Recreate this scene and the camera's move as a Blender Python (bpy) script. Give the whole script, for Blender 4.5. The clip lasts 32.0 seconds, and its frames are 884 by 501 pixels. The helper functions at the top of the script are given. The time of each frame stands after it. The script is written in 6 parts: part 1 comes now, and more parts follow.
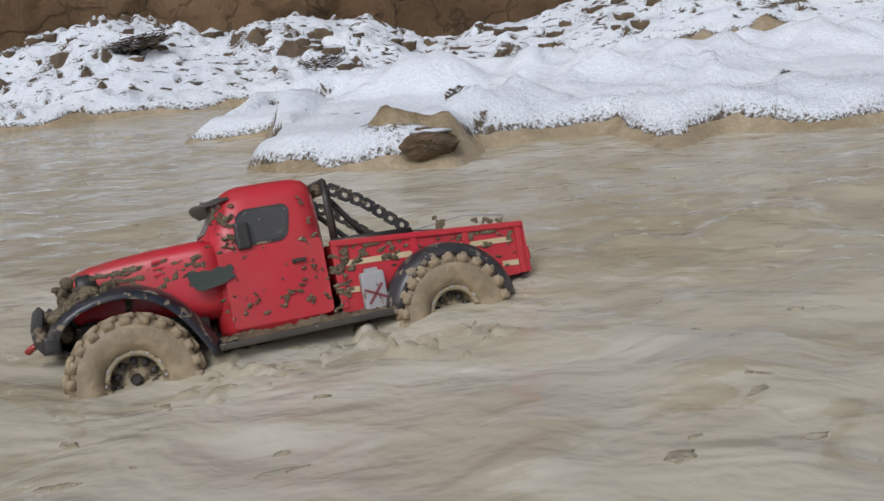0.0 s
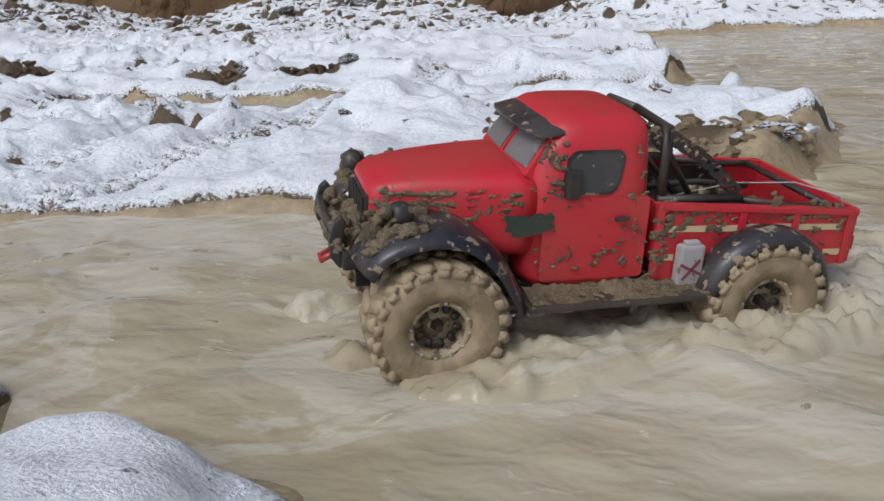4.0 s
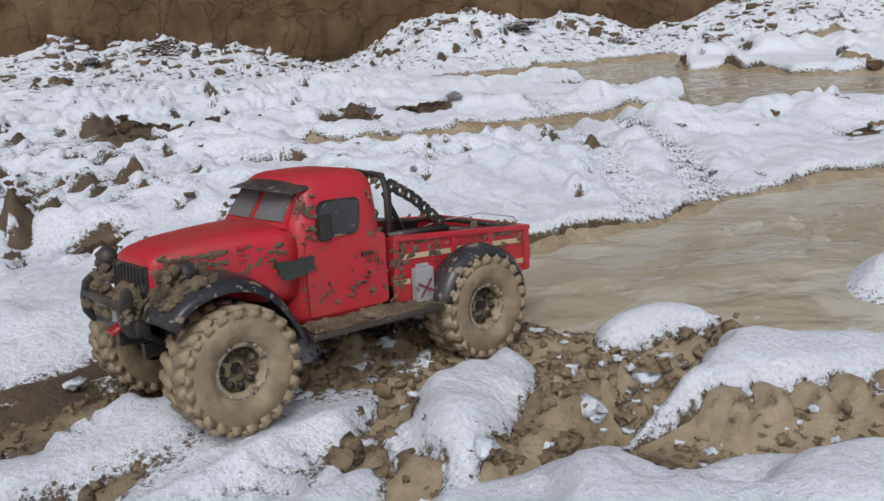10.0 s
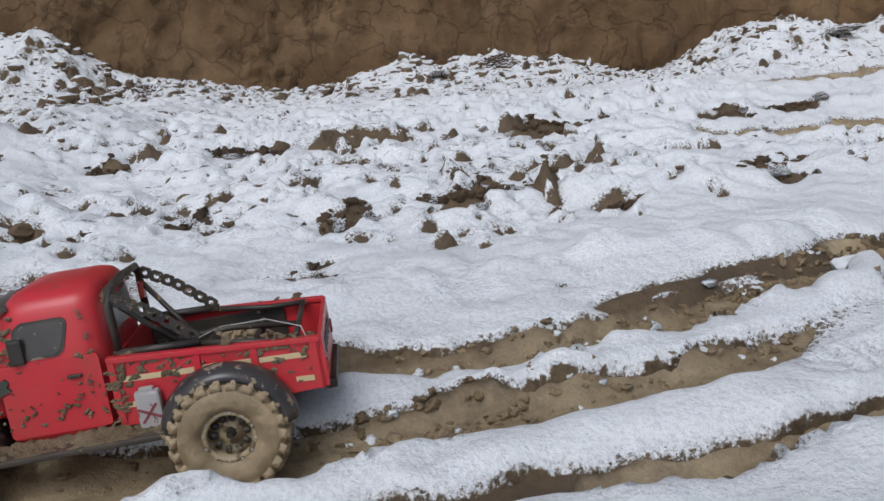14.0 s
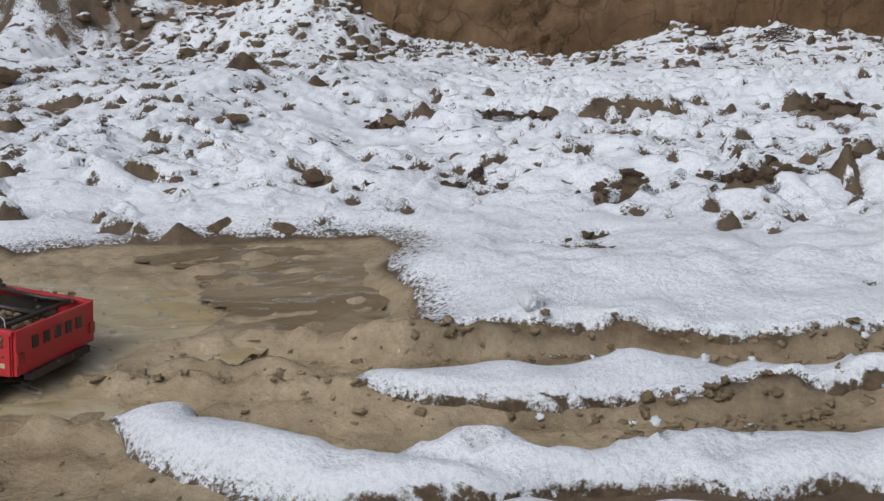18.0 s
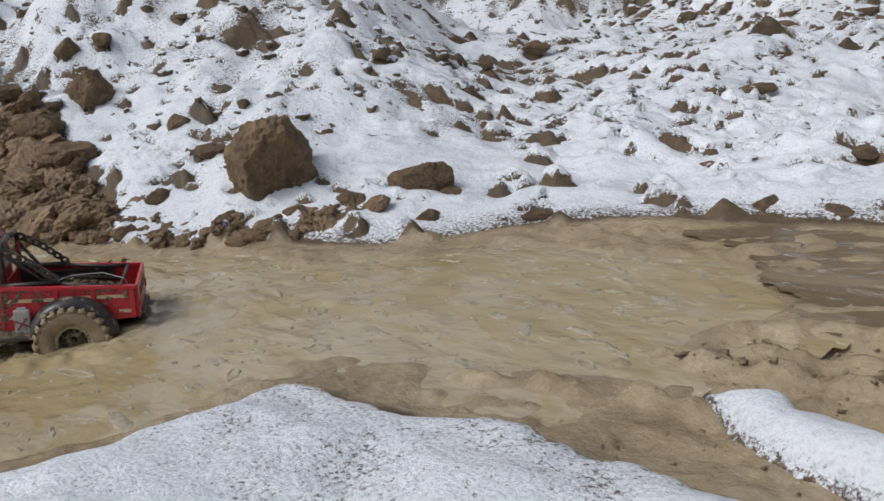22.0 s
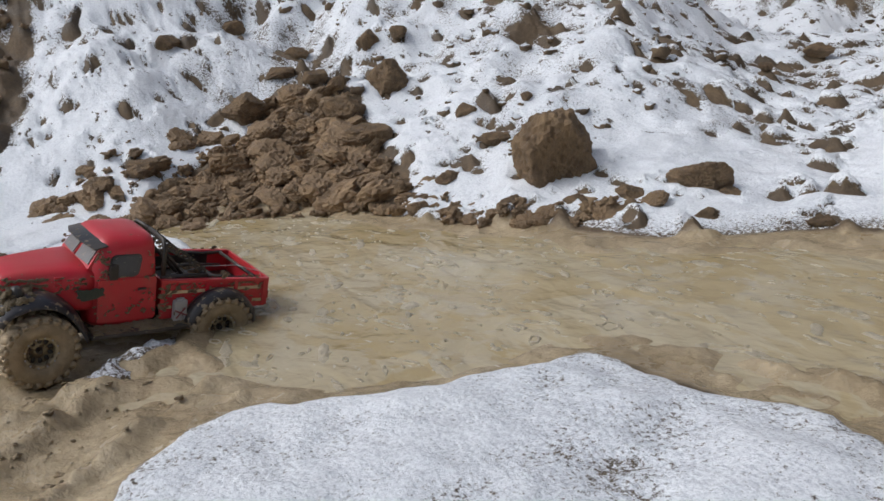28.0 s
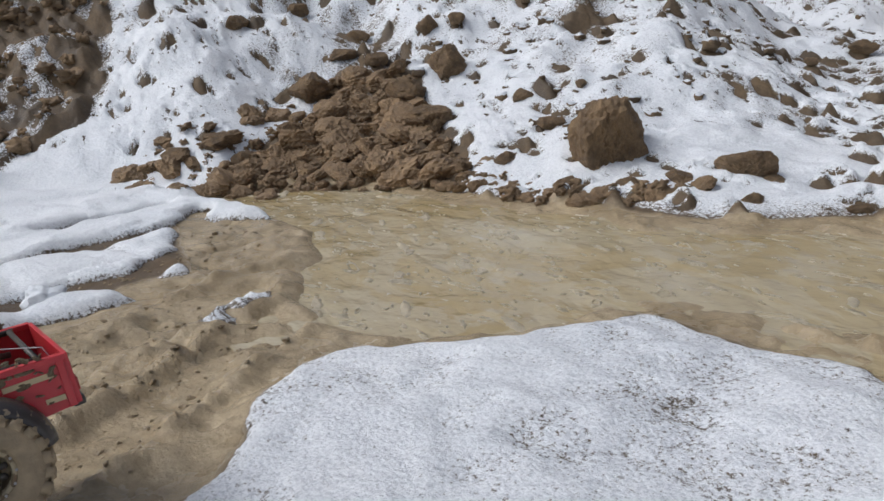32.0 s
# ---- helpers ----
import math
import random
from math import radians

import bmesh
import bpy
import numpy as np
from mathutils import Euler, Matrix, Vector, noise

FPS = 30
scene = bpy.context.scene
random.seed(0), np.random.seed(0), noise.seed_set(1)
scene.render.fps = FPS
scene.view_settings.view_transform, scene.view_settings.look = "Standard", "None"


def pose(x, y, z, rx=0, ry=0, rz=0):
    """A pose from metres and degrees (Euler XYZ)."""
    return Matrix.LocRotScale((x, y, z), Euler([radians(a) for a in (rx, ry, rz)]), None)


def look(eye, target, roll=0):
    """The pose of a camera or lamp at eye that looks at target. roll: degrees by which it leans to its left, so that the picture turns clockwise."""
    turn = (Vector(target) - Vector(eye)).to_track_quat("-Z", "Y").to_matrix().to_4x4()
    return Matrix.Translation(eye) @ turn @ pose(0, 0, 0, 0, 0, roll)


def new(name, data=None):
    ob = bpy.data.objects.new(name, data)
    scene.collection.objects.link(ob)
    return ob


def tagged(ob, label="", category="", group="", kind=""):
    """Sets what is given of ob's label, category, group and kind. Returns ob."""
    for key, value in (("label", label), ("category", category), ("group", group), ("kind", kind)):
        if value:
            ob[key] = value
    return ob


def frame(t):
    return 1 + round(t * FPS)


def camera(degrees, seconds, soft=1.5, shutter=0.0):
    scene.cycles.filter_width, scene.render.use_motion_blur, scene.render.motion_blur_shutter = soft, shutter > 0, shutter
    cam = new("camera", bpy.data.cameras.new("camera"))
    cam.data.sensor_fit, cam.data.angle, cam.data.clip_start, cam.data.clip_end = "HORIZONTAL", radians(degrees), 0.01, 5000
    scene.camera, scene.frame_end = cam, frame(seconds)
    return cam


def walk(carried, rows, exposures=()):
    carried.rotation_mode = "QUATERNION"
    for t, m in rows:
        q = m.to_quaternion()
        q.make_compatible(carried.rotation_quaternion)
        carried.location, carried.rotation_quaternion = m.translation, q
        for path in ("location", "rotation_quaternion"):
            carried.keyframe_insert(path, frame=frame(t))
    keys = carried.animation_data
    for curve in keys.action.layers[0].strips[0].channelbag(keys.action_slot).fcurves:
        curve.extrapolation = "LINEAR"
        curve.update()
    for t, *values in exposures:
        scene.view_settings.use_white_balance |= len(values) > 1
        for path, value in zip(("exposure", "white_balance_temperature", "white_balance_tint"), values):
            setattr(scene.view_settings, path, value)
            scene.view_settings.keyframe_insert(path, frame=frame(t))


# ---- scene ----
cam = camera(53.98, 32.0)
PATH = [
    (0, pose(2.2050, 1.6922, 0.2790, 74.33, 4.48, 0.07)),
    (0.5, pose(2.0060, 1.4313, 0.2919, 73.63, 3.03, 6.82)),
    (1, pose(1.8106, 1.2261, 0.2886, 73.07, 4.39, 11.75)),
    (1.5, pose(1.7559, 1.0518, 0.3503, 72.08, 4.90, 15.51)),
    (2, pose(1.6871, 0.7981, 0.3818, 72.16, 4.64, 16.90)),
    (2.5, pose(1.5392, 0.6806, 0.3937, 72.30, 4.72, 19.29)),
    (3, pose(1.3990, 0.5484, 0.2993, 72.48, 3.84, 19.64)),
    (3.5, pose(1.0771, 0.3608, 0.3238, 72.01, 3.43, 18.72)),
    (5.5, pose(0.3220, 0.0929, 0.3368, 73.54, -0.52, 3.79)),
    (6, pose(0.0326, 0.0399, 0.3802, 73.78, -0.10, 2.64)),
    (6.5, pose(-0.2526, -0.1274, 0.4260, 75.03, 0.65, -5.55)),
    (7, pose(-0.4634, -0.1171, 0.4572, 72.87, -1.42, -17.00)),
    (7.5, pose(-0.7480, -0.0153, 0.3690, 72.30, -1.76, -19.70)),
    (8, pose(-0.8847, -0.0595, 0.4199, 72.20, -1.43, -20.78)),
    (8.5, pose(-0.9771, -0.1460, 0.4136, 71.98, -0.74, -22.71)),
    (9, pose(-1.0146, -0.1412, 0.3894, 71.83, -0.38, -23.38)),
    (9.5, pose(-1.0509, -0.1376, 0.3894, 72.45, 0.62, -22.24)),
    (10, pose(-1.1338, -0.2035, 0.4164, 73.81, 1.88, -17.45)),
    (10.5, pose(-1.2435, -0.2863, 0.4664, 74.31, 2.31, -10.84)),
    (11, pose(-1.3472, -0.3355, 0.5124, 75.26, 3.27, -4.73)),
    (11.5, pose(-1.3912, -0.3814, 0.5238, 76.45, 4.30, -0.89)),
    (12, pose(-1.4352, -0.4079, 0.4909, 76.27, 4.13, -1.20)),
    (12.5, pose(-1.5649, -0.4532, 0.4460, 75.92, 3.84, -2.23)),
    (13, pose(-1.6557, -0.4659, 0.4184, 75.75, 3.93, -2.61)),
    (13.5, pose(-1.6737, -0.5134, 0.4320, 75.66, 3.85, -2.49)),
    (14, pose(-1.6866, -0.5063, 0.4329, 75.53, 3.88, -1.98)),
    (14.5, pose(-1.7011, -0.5149, 0.4417, 75.36, 3.23, 2.22)),
    (15, pose(-1.7480, -0.5120, 0.4453, 75.19, 3.12, 8.13)),
    (15.5, pose(-1.7556, -0.5219, 0.4492, 74.92, 3.29, 11.76)),
    (17.5, pose(-1.7479, -0.4896, 0.4304, 74.54, 2.41, 14.88)),
    (18, pose(-1.7580, -0.4942, 0.4299, 74.40, 2.43, 14.45)),
    (18.5, pose(-1.7518, -0.4911, 0.4326, 74.40, 2.61, 14.31)),
    (19, pose(-1.7614, -0.4820, 0.4370, 74.44, 2.61, 15.48)),
    (19.5, pose(-1.8256, -0.4755, 0.4456, 74.55, 3.68, 18.78)),
    (20, pose(-1.8894, -0.5474, 0.4687, 74.84, 4.25, 20.04)),
    (20.5, pose(-1.8826, -0.5702, 0.4808, 74.66, 4.42, 19.95)),
    (21, pose(-1.9040, -0.5586, 0.4787, 74.81, 4.76, 22.98)),
    (21.5, pose(-1.9252, -0.5675, 0.4673, 74.74, 5.72, 35.87)),
    (22, pose(-1.8921, -0.5698, 0.4696, 74.18, 6.31, 44.28)),
    (22.5, pose(-1.8932, -0.5747, 0.4665, 74.12, 6.50, 45.43)),
    (23, pose(-1.8947, -0.5953, 0.4718, 74.51, 6.54, 45.84)),
    (23.5, pose(-1.8760, -0.5926, 0.4748, 74.96, 6.37, 49.14)),
    (24, pose(-1.8548, -0.6559, 0.4795, 74.67, 6.18, 52.84)),
    (24.5, pose(-1.8412, -0.6974, 0.4882, 74.77, 5.77, 54.80)),
    (25, pose(-1.8435, -0.7176, 0.4926, 75.06, 5.60, 56.55)),
    (25.5, pose(-1.8551, -0.7211, 0.4987, 75.60, 5.45, 58.28)),
    (26, pose(-1.8555, -0.7291, 0.4990, 75.69, 5.40, 59.09)),
    (26.5, pose(-1.8659, -0.7339, 0.4966, 75.51, 5.44, 59.54)),
    (28.5, pose(-1.8654, -0.7299, 0.4971, 75.34, 5.31, 60.09)),
    (29, pose(-1.8696, -0.7203, 0.4913, 75.03, 5.33, 59.47)),
    (29.5, pose(-1.8708, -0.7149, 0.4893, 74.67, 5.16, 58.48)),
    (30, pose(-1.8675, -0.7134, 0.4912, 74.42, 4.79, 57.92)),
    (30.5, pose(-1.8597, -0.7275, 0.4932, 74.30, 4.62, 58.10)),
    (31, pose(-1.8395, -0.7444, 0.4980, 74.17, 4.48, 59.01)),
    (31.5, pose(-1.8045, -0.7984, 0.4983, 74.15, 4.34, 60.49)),
    (32, pose(-1.7587, -0.8828, 0.5181, 74.50, 3.88, 62.41)),
]
walk(cam, PATH, [(0, -0.28, 5750, 8), (1.5, -0.15, 5800, 8), (3, -0.11, 5850, 8), (5.5, -0.31, 5600, 8), (8, -0.35, 5750, 8), (14, -0.35, 5850, 8), (20, -0.28, 5900, 8), (25, -0.12, 5950, 8), (32, -0.12, 5950, 8)])


# ---------------------------------------------------------------- light
world = bpy.data.worlds.new("overcast")
scene.world = world
world.use_nodes = True
wn = world.node_tree
sky = wn.nodes.new("ShaderNodeTexSky")
sky.sky_type = "NISHITA"
sky.sun_disc = False
sky.sun_elevation, sky.sun_rotation = radians(50), radians(200)
sky.air_density, sky.dust_density, sky.ozone_density = 1.0, 6.0, 1.0
hue = wn.nodes.new("ShaderNodeHueSaturation")
hue.inputs["Saturation"].default_value = 0.62
wn.links.new(sky.outputs[0], hue.inputs["Color"])
wn.links.new(hue.outputs[0], wn.nodes["Background"].inputs[0])
wn.nodes["Background"].inputs[1].default_value = 0.11
sun_data = bpy.data.lights.new("sun", "SUN")
sun_data.energy, sun_data.angle, sun_data.color = 0.9, radians(22), (1.0, 0.985, 0.97)
sun = new("sun", sun_data)
sun.matrix_world = look((0, 0, 30), (9, 22, 0))


# ---------------------------------------------------------------- materials
def mat(name, rough=0.7, metal=0.0, spec=0.5):
    m = bpy.data.materials.new(name)
    m.use_nodes = True
    b = m.node_tree.nodes["Principled BSDF"]
    b.inputs["Roughness"].default_value = rough
    b.inputs["Metallic"].default_value = metal
    b.inputs["Specular IOR Level"].default_value = spec
    return m, m.node_tree, b


def tex(nt, scale, detail=6, rough=0.6, stretch=(1, 1, 1), coord="Object", dist=0.0):
    c = nt.nodes.new("ShaderNodeTexCoord")
    mp = nt.nodes.new("ShaderNodeMapping")
    mp.inputs["Scale"].default_value = stretch
    n = nt.nodes.new("ShaderNodeTexNoise")
    n.inputs["Scale"].default_value, n.inputs["Detail"].default_value = scale, detail
    n.inputs["Roughness"].default_value, n.inputs["Distortion"].default_value = rough, dist
    nt.links.new(c.outputs[coord], mp.inputs[0])
    nt.links.new(mp.outputs[0], n.inputs["Vector"])
    return n.outputs["Fac"]


def ramp(nt, fac, stops):
    r = nt.nodes.new("ShaderNodeValToRGB")
    e = r.color_ramp.elements
    while len(e) < len(stops):
        e.new(0.5)
    for el, (p, c) in zip(e, stops):
        el.position, el.color = p, (*c, 1) if len(c) == 3 else (c[0], c[0], c[0], 1)
    nt.links.new(fac, r.inputs[0])
    return r.outputs[0]


def mix(nt, fac, a, b, mode="MIX"):
    x = nt.nodes.new("ShaderNodeMix")
    x.data_type, x.blend_type = "RGBA", mode
    for k, v in ((0, fac), (6, a), (7, b)):
        if hasattr(v, "links"):
            nt.links.new(v, x.inputs[k])
        else:
            x.inputs[k].default_value = v if k == 0 else (*v, 1)
    return x.outputs[2]


def bump(nt, b, height, strength, dist):
    n = nt.nodes.new("ShaderNodeBump")
    n.inputs["Strength"].default_value, n.inputs["Distance"].default_value = strength, dist
    nt.links.new(height, n.inputs["Height"])
    last = b.inputs["Normal"].links
    if last:
        nt.links.new(last[0].from_socket, n.inputs["Normal"])
    nt.links.new(n.outputs[0], b.inputs["Normal"])


def make_snow():
    m, nt, b = mat("snow", 0.6, 0, 0.3)
    big = tex(nt, 3.0, 5)
    col = ramp(nt, big, [(0.3, (0.88, 0.895, 0.915)), (0.7, (0.94, 0.947, 0.957))])
    grit = ramp(nt, tex(nt, 48, 8, 0.78), [(0.25, (0.32, 0.28, 0.22)), (0.335, (1, 1, 1))])
    col = mix(nt, 0.8, col, grit, "MULTIPLY")
    at = nt.nodes.new("ShaderNodeAttribute")
    at.attribute_name = "depth"
    # coarse wet grains: shade of their hollows put into the colour, strongest where thin
    grain = tex(nt, 170, 5, 0.75)
    grain_shade = ramp(nt, grain, [(0.36, (0.60, 0.61, 0.63)), (0.53, (1, 1, 1))])
    thin = ramp(nt, at.outputs["Fac"], [(0.15, (1, 1, 1)), (0.65, (0.38, 0.38, 0.38))])
    col = mix(nt, thin, col, mix(nt, 1.0, col, grain_shade, "MULTIPLY"))
    ad = nt.nodes.new("ShaderNodeMath")
    ad.operation = "MULTIPLY_ADD"
    nt.links.new(tex(nt, 130, 6, 0.8), ad.inputs[0])
    ad.inputs[1].default_value = 2.4
    ad.inputs[2].default_value = -1.15
    su = nt.nodes.new("ShaderNodeMath")
    nt.links.new(ad.outputs[0], su.inputs[0])
    nt.links.new(at.outputs["Fac"], su.inputs[1])
    melt = ramp(nt, su.outputs[0], [(0.06, (0, 0, 0)), (0.26, (1, 1, 1))])
    clay = ramp(nt, tex(nt, 40, 6, 0.7), [(0.35, (0.065, 0.043, 0.023)), (0.65, (0.17, 0.122, 0.070))])
    col = mix(nt, melt, clay, col)
    # dark gaps between the lumps: bare clay and painted shade in one colour
    ro = nt.nodes.new("ShaderNodeAttribute")
    ro.attribute_name = "rough"
    lump = tex(nt, 24, 7, 0.68, (0.6, 1.2, 1.0))
    ga = nt.nodes.new("ShaderNodeMath")
    ga.operation = "MULTIPLY_ADD"
    nt.links.new(ro.outputs["Fac"], ga.inputs[0])
    ga.inputs[1].default_value = -0.135
    nt.links.new(lump, ga.inputs[2])
    dark_gap = ramp(nt, ga.outputs[0], [(0.262, (0, 0, 0)), (0.30, (1, 1, 1))])
    col = mix(nt, dark_gap, ramp(nt, tex(nt, 40, 6, 0.7), [(0.35, (0.045, 0.030, 0.017)), (0.65, (0.125, 0.088, 0.050))]), col)
    # it has slid off the steep sides of the clods
    ge = nt.nodes.new("ShaderNodeNewGeometry")
    sp = nt.nodes.new("ShaderNodeSeparateXYZ")
    nt.links.new(ge.outputs["Normal"], sp.inputs[0])
    ho = nt.nodes.new("ShaderNodeMath")
    ho.operation = "MULTIPLY_ADD"
    nt.links.new(tex(nt, 70, 5, 0.7), ho.inputs[0])
    ho.inputs[1].default_value = 0.5
    nt.links.new(sp.outputs["Z"], ho.inputs[2])
    held = ramp(nt, ho.outputs[0], [(0.68, (0, 0, 0)), (0.75, (1, 1, 1))])
    col = mix(nt, held, clay, col)
    nt.links.new(col, b.inputs["Base Color"])
    bump(nt, b, grain, 0.7, 0.006)
    bump(nt, b, tex(nt, 60, 4, 0.6), 0.45, 0.012)
    return m


def make_mud(name, dark, light, rough=0.45, scale=1.0, relief=1.0):
    m, nt, b = mat(name, rough, 0, 0.5)
    a = tex(nt, 6 * scale, 6, 0.6)
    f = tex(nt, 60 * scale, 8, 0.7)
    col = mix(nt, ramp(nt, a, [(0.32, (0, 0, 0)), (0.68, (1, 1, 1))]), dark, light)
    col = mix(nt, 0.5, col, ramp(nt, f, [(0.3, (0.45, 0.42, 0.38)), (0.65, (1.15, 1.12, 1.08))]), "MULTIPLY")
    nt.links.new(col, b.inputs["Base Color"])
    nt.links.new(ramp(nt, a, [(0.35, (max(0.05, rough - 0.25),)), (0.65, (min(1, rough + 0.2),))]), b.inputs["Roughness"])
    bump(nt, b, f, 0.8, 0.010 * relief)
    bump(nt, b, tex(nt, 22 * scale, 5, 0.65), 0.55, 0.02 * relief)
    return m


def snowed(material, least, scale):
    """Snow resting on the upward faces of a clod."""
    nt = material.node_tree
    b = nt.nodes["Principled BSDF"]
    ge = nt.nodes.new("ShaderNodeNewGeometry")
    sp = nt.nodes.new("ShaderNodeSeparateXYZ")
    nt.links.new(ge.outputs["Normal"], sp.inputs[0])
    ad = nt.nodes.new("ShaderNodeMath")
    ad.operation = "MULTIPLY_ADD"
    nt.links.new(tex(nt, scale, 5, 0.7), ad.inputs[0])
    ad.inputs[1].default_value = 0.9
    nt.links.new(sp.outputs["Z"], ad.inputs[2])
    cover = ramp(nt, ad.outputs[0], [(least / 2, (0, 0, 0)), (least / 2 + 0.04, (1, 1, 1))])
    half = nt.nodes.new("ShaderNodeMath")
    half.operation = "MULTIPLY"
    nt.links.new(ad.outputs[0], half.inputs[0])
    half.inputs[1].default_value = 0.5
    ra = cover.node
    nt.links.new(half.outputs[0], ra.inputs[0])
    nt.links.new(mix(nt, cover, b.inputs["Base Color"].links[0].from_socket, (0.83, 0.85, 0.88)), b.inputs["Base Color"])
    return material


def make_cliff():
    m, nt, b = mat("clay_cliff", 0.85, 0, 0.3)
    a = tex(nt, 1.6, 7, 0.62)
    streak = tex(nt, 2.2, 6, 0.6, (2.5, 2.5, 0.5))
    col = ramp(nt, a, [(0.28, (0.135, 0.080, 0.038)), (0.5, (0.215, 0.133, 0.067)), (0.75, (0.295, 0.195, 0.108))])
    cr = nt.nodes.new("ShaderNodeTexVoronoi")
    cr.feature = "DISTANCE_TO_EDGE"
    cr.inputs["Scale"].default_value = 3.2
    cc = nt.nodes.new("ShaderNodeTexCoord")
    wob = nt.nodes.new("ShaderNodeVectorMath")
    wn_ = nt.nodes.new("ShaderNodeTexNoise")
    wn_.inputs["Scale"].default_value, wn_.inputs["Detail"].default_value = 4, 5
    nt.links.new(cc.outputs["Object"], wn_.inputs["Vector"])
    wob.operation = "MULTIPLY_ADD"
    nt.links.new(wn_.outputs["Color"], wob.inputs[0])
    wob.inputs[1].default_value = (0.5, 0.5, 0.5)
    nt.links.new(cc.outputs["Object"], wob.inputs[2])
    nt.links.new(wob.outputs[0], cr.inputs["Vector"])
    crack = ramp(nt, cr.outputs["Distance"], [(0.0, (0.5, 0.5, 0.5)), (0.035, (1, 1, 1))])
    col = mix(nt, 0.55, col, crack, "MULTIPLY")
    col = mix(nt, 0.6, col, ramp(nt, streak, [(0.35, (0.6, 0.57, 0.52)), (0.65, (1.1, 1.08, 1.05))]), "MULTIPLY")
    nt.links.new(col, b.inputs["Base Color"])
    bump(nt, b, tex(nt, 14, 8, 0.7), 0.9, 0.06)
    bump(nt, b, crack, 0.8, 0.02)
    return m


def make_water(name, low, mid, high, film):
    m, nt, b = mat(name, 0.05, 0, 0.5)
    a = tex(nt, 1.8, 6, 0.6, (1, 1.3, 1), dist=0.5)
    col = ramp(nt, a, [(0.32, low), (0.5, mid), (0.66, high)])
    # foam film and sky reflection painted as pale ragged patches, and small flecks
    sky_raft = ramp(nt, tex(nt, 4.2, 7, 0.62, (0.75, 1.35, 1), dist=1.3), [(0.50, (0, 0, 0)), (0.535, (1, 1, 1))])
    sky_fleck = ramp(nt, tex(nt, 24, 5, 0.6, (0.8, 1.3, 1), dist=0.8), [(0.655, (0, 0, 0)), (0.68, (1, 1, 1))])
    half = nt.nodes.new("ShaderNodeMath")
    half.operation = "MULTIPLY"
    nt.links.new(sky_raft, half.inputs[0])
    half.inputs[1].default_value = 0.45
    col = mix(nt, half.outputs[0], col, film)
    half = nt.nodes.new("ShaderNodeMath")
    half.operation = "MULTIPLY"
    nt.links.new(sky_fleck, half.inputs[0])
    half.inputs[1].default_value = 0.6
    col = mix(nt, half.outputs[0], col, (0.62, 0.57, 0.47))
    nt.links.new(col, b.inputs["Base Color"])
    b.inputs["IOR"].default_value = 1.333
    bump(nt, b, tex(nt, 9, 2, 0.5, (0.8, 1.3, 1), dist=0.5), 0.5, 0.03)
    bump(nt, b, tex(nt, 26, 2, 0.5, (0.85, 1.2, 1), dist=0.4), 0.34, 0.012)
    bump(nt, b, tex(nt, 75, 2, 0.5, (0.9, 1.2, 1), dist=0.2), 0.22, 0.004)
    return m


def make_paint(name, colour, mud, amount, rough=0.35, scale=55, soft=0.03):
    m, nt, b = mat(name, rough)
    n = tex(nt, scale, 5, 0.55)
    mask = ramp(nt, n, [(amount, (0, 0, 0)), (amount + soft, (1, 1, 1))])
    film = ramp(nt, tex(nt, 14, 6), [(0.3, (0.0, 0.0, 0.0)), (0.75, (0.30, 0.30, 0.30))])
    shade = mix(nt, film, colour, mud)
    col = mix(nt, mask, shade, mud)
    nt.links.new(col, b.inputs["Base Color"])
    nt.links.new(ramp(nt, mask, [(0, (rough,)), (1, (0.8,))]), b.inputs["Roughness"])
    bump(nt, b, mask, 0.5, 0.002)
    return m


SNOW = make_snow()
MUD = make_mud("wet_mud", (0.24, 0.172, 0.093), (0.42, 0.318, 0.195), 0.34)
GROUND = make_mud("clay_ground", (0.070, 0.046, 0.024), (0.175, 0.122, 0.070), 0.7, 1.0, 0.6)


def make_ground():
    """Brown clay, covered by lighter slurry where the ground is soaked."""
    nt = GROUND.node_tree
    b = nt.nodes["Principled BSDF"]
    at = nt.nodes.new("ShaderNodeAttribute")
    at.attribute_name = "soaked"
    ad = nt.nodes.new("ShaderNodeMath")
    ad.operation = "MULTIPLY_ADD"
    nt.links.new(tex(nt, 18, 6, 0.7), ad.inputs[0])
    ad.inputs[1].default_value = 0.7
    ad.inputs[2].default_value = -0.33
    su = nt.nodes.new("ShaderNodeMath")
    nt.links.new(ad.outputs[0], su.inputs[0])
    nt.links.new(at.outputs["Fac"], su.inputs[1])
    wet_ = ramp(nt, su.outputs[0], [(0.3, (0, 0, 0)), (0.7, (1, 1, 1))])
    slurry = mix(nt, ramp(nt, tex(nt, 7, 6, 0.6), [(0.32, (0, 0, 0)), (0.68, (1, 1, 1))]), (0.32, 0.242, 0.138), (0.51, 0.408, 0.262))
    slurry = mix(nt, 0.5, slurry, ramp(nt, tex(nt, 60, 8, 0.7), [(0.3, (0.5, 0.46, 0.41)), (0.65, (1.15, 1.12, 1.08))]), "MULTIPLY")
    nt.links.new(mix(nt, wet_, b.inputs["Base Color"].links[0].from_socket, slurry), b.inputs["Base Color"])
    gloss = ramp(nt, tex(nt, 5, 6), [(0.38, (0.07,)), (0.66, (0.40,))])
    nt.links.new(mix(nt, wet_, b.inputs["Roughness"].links[0].from_socket, gloss), b.inputs["Roughness"])


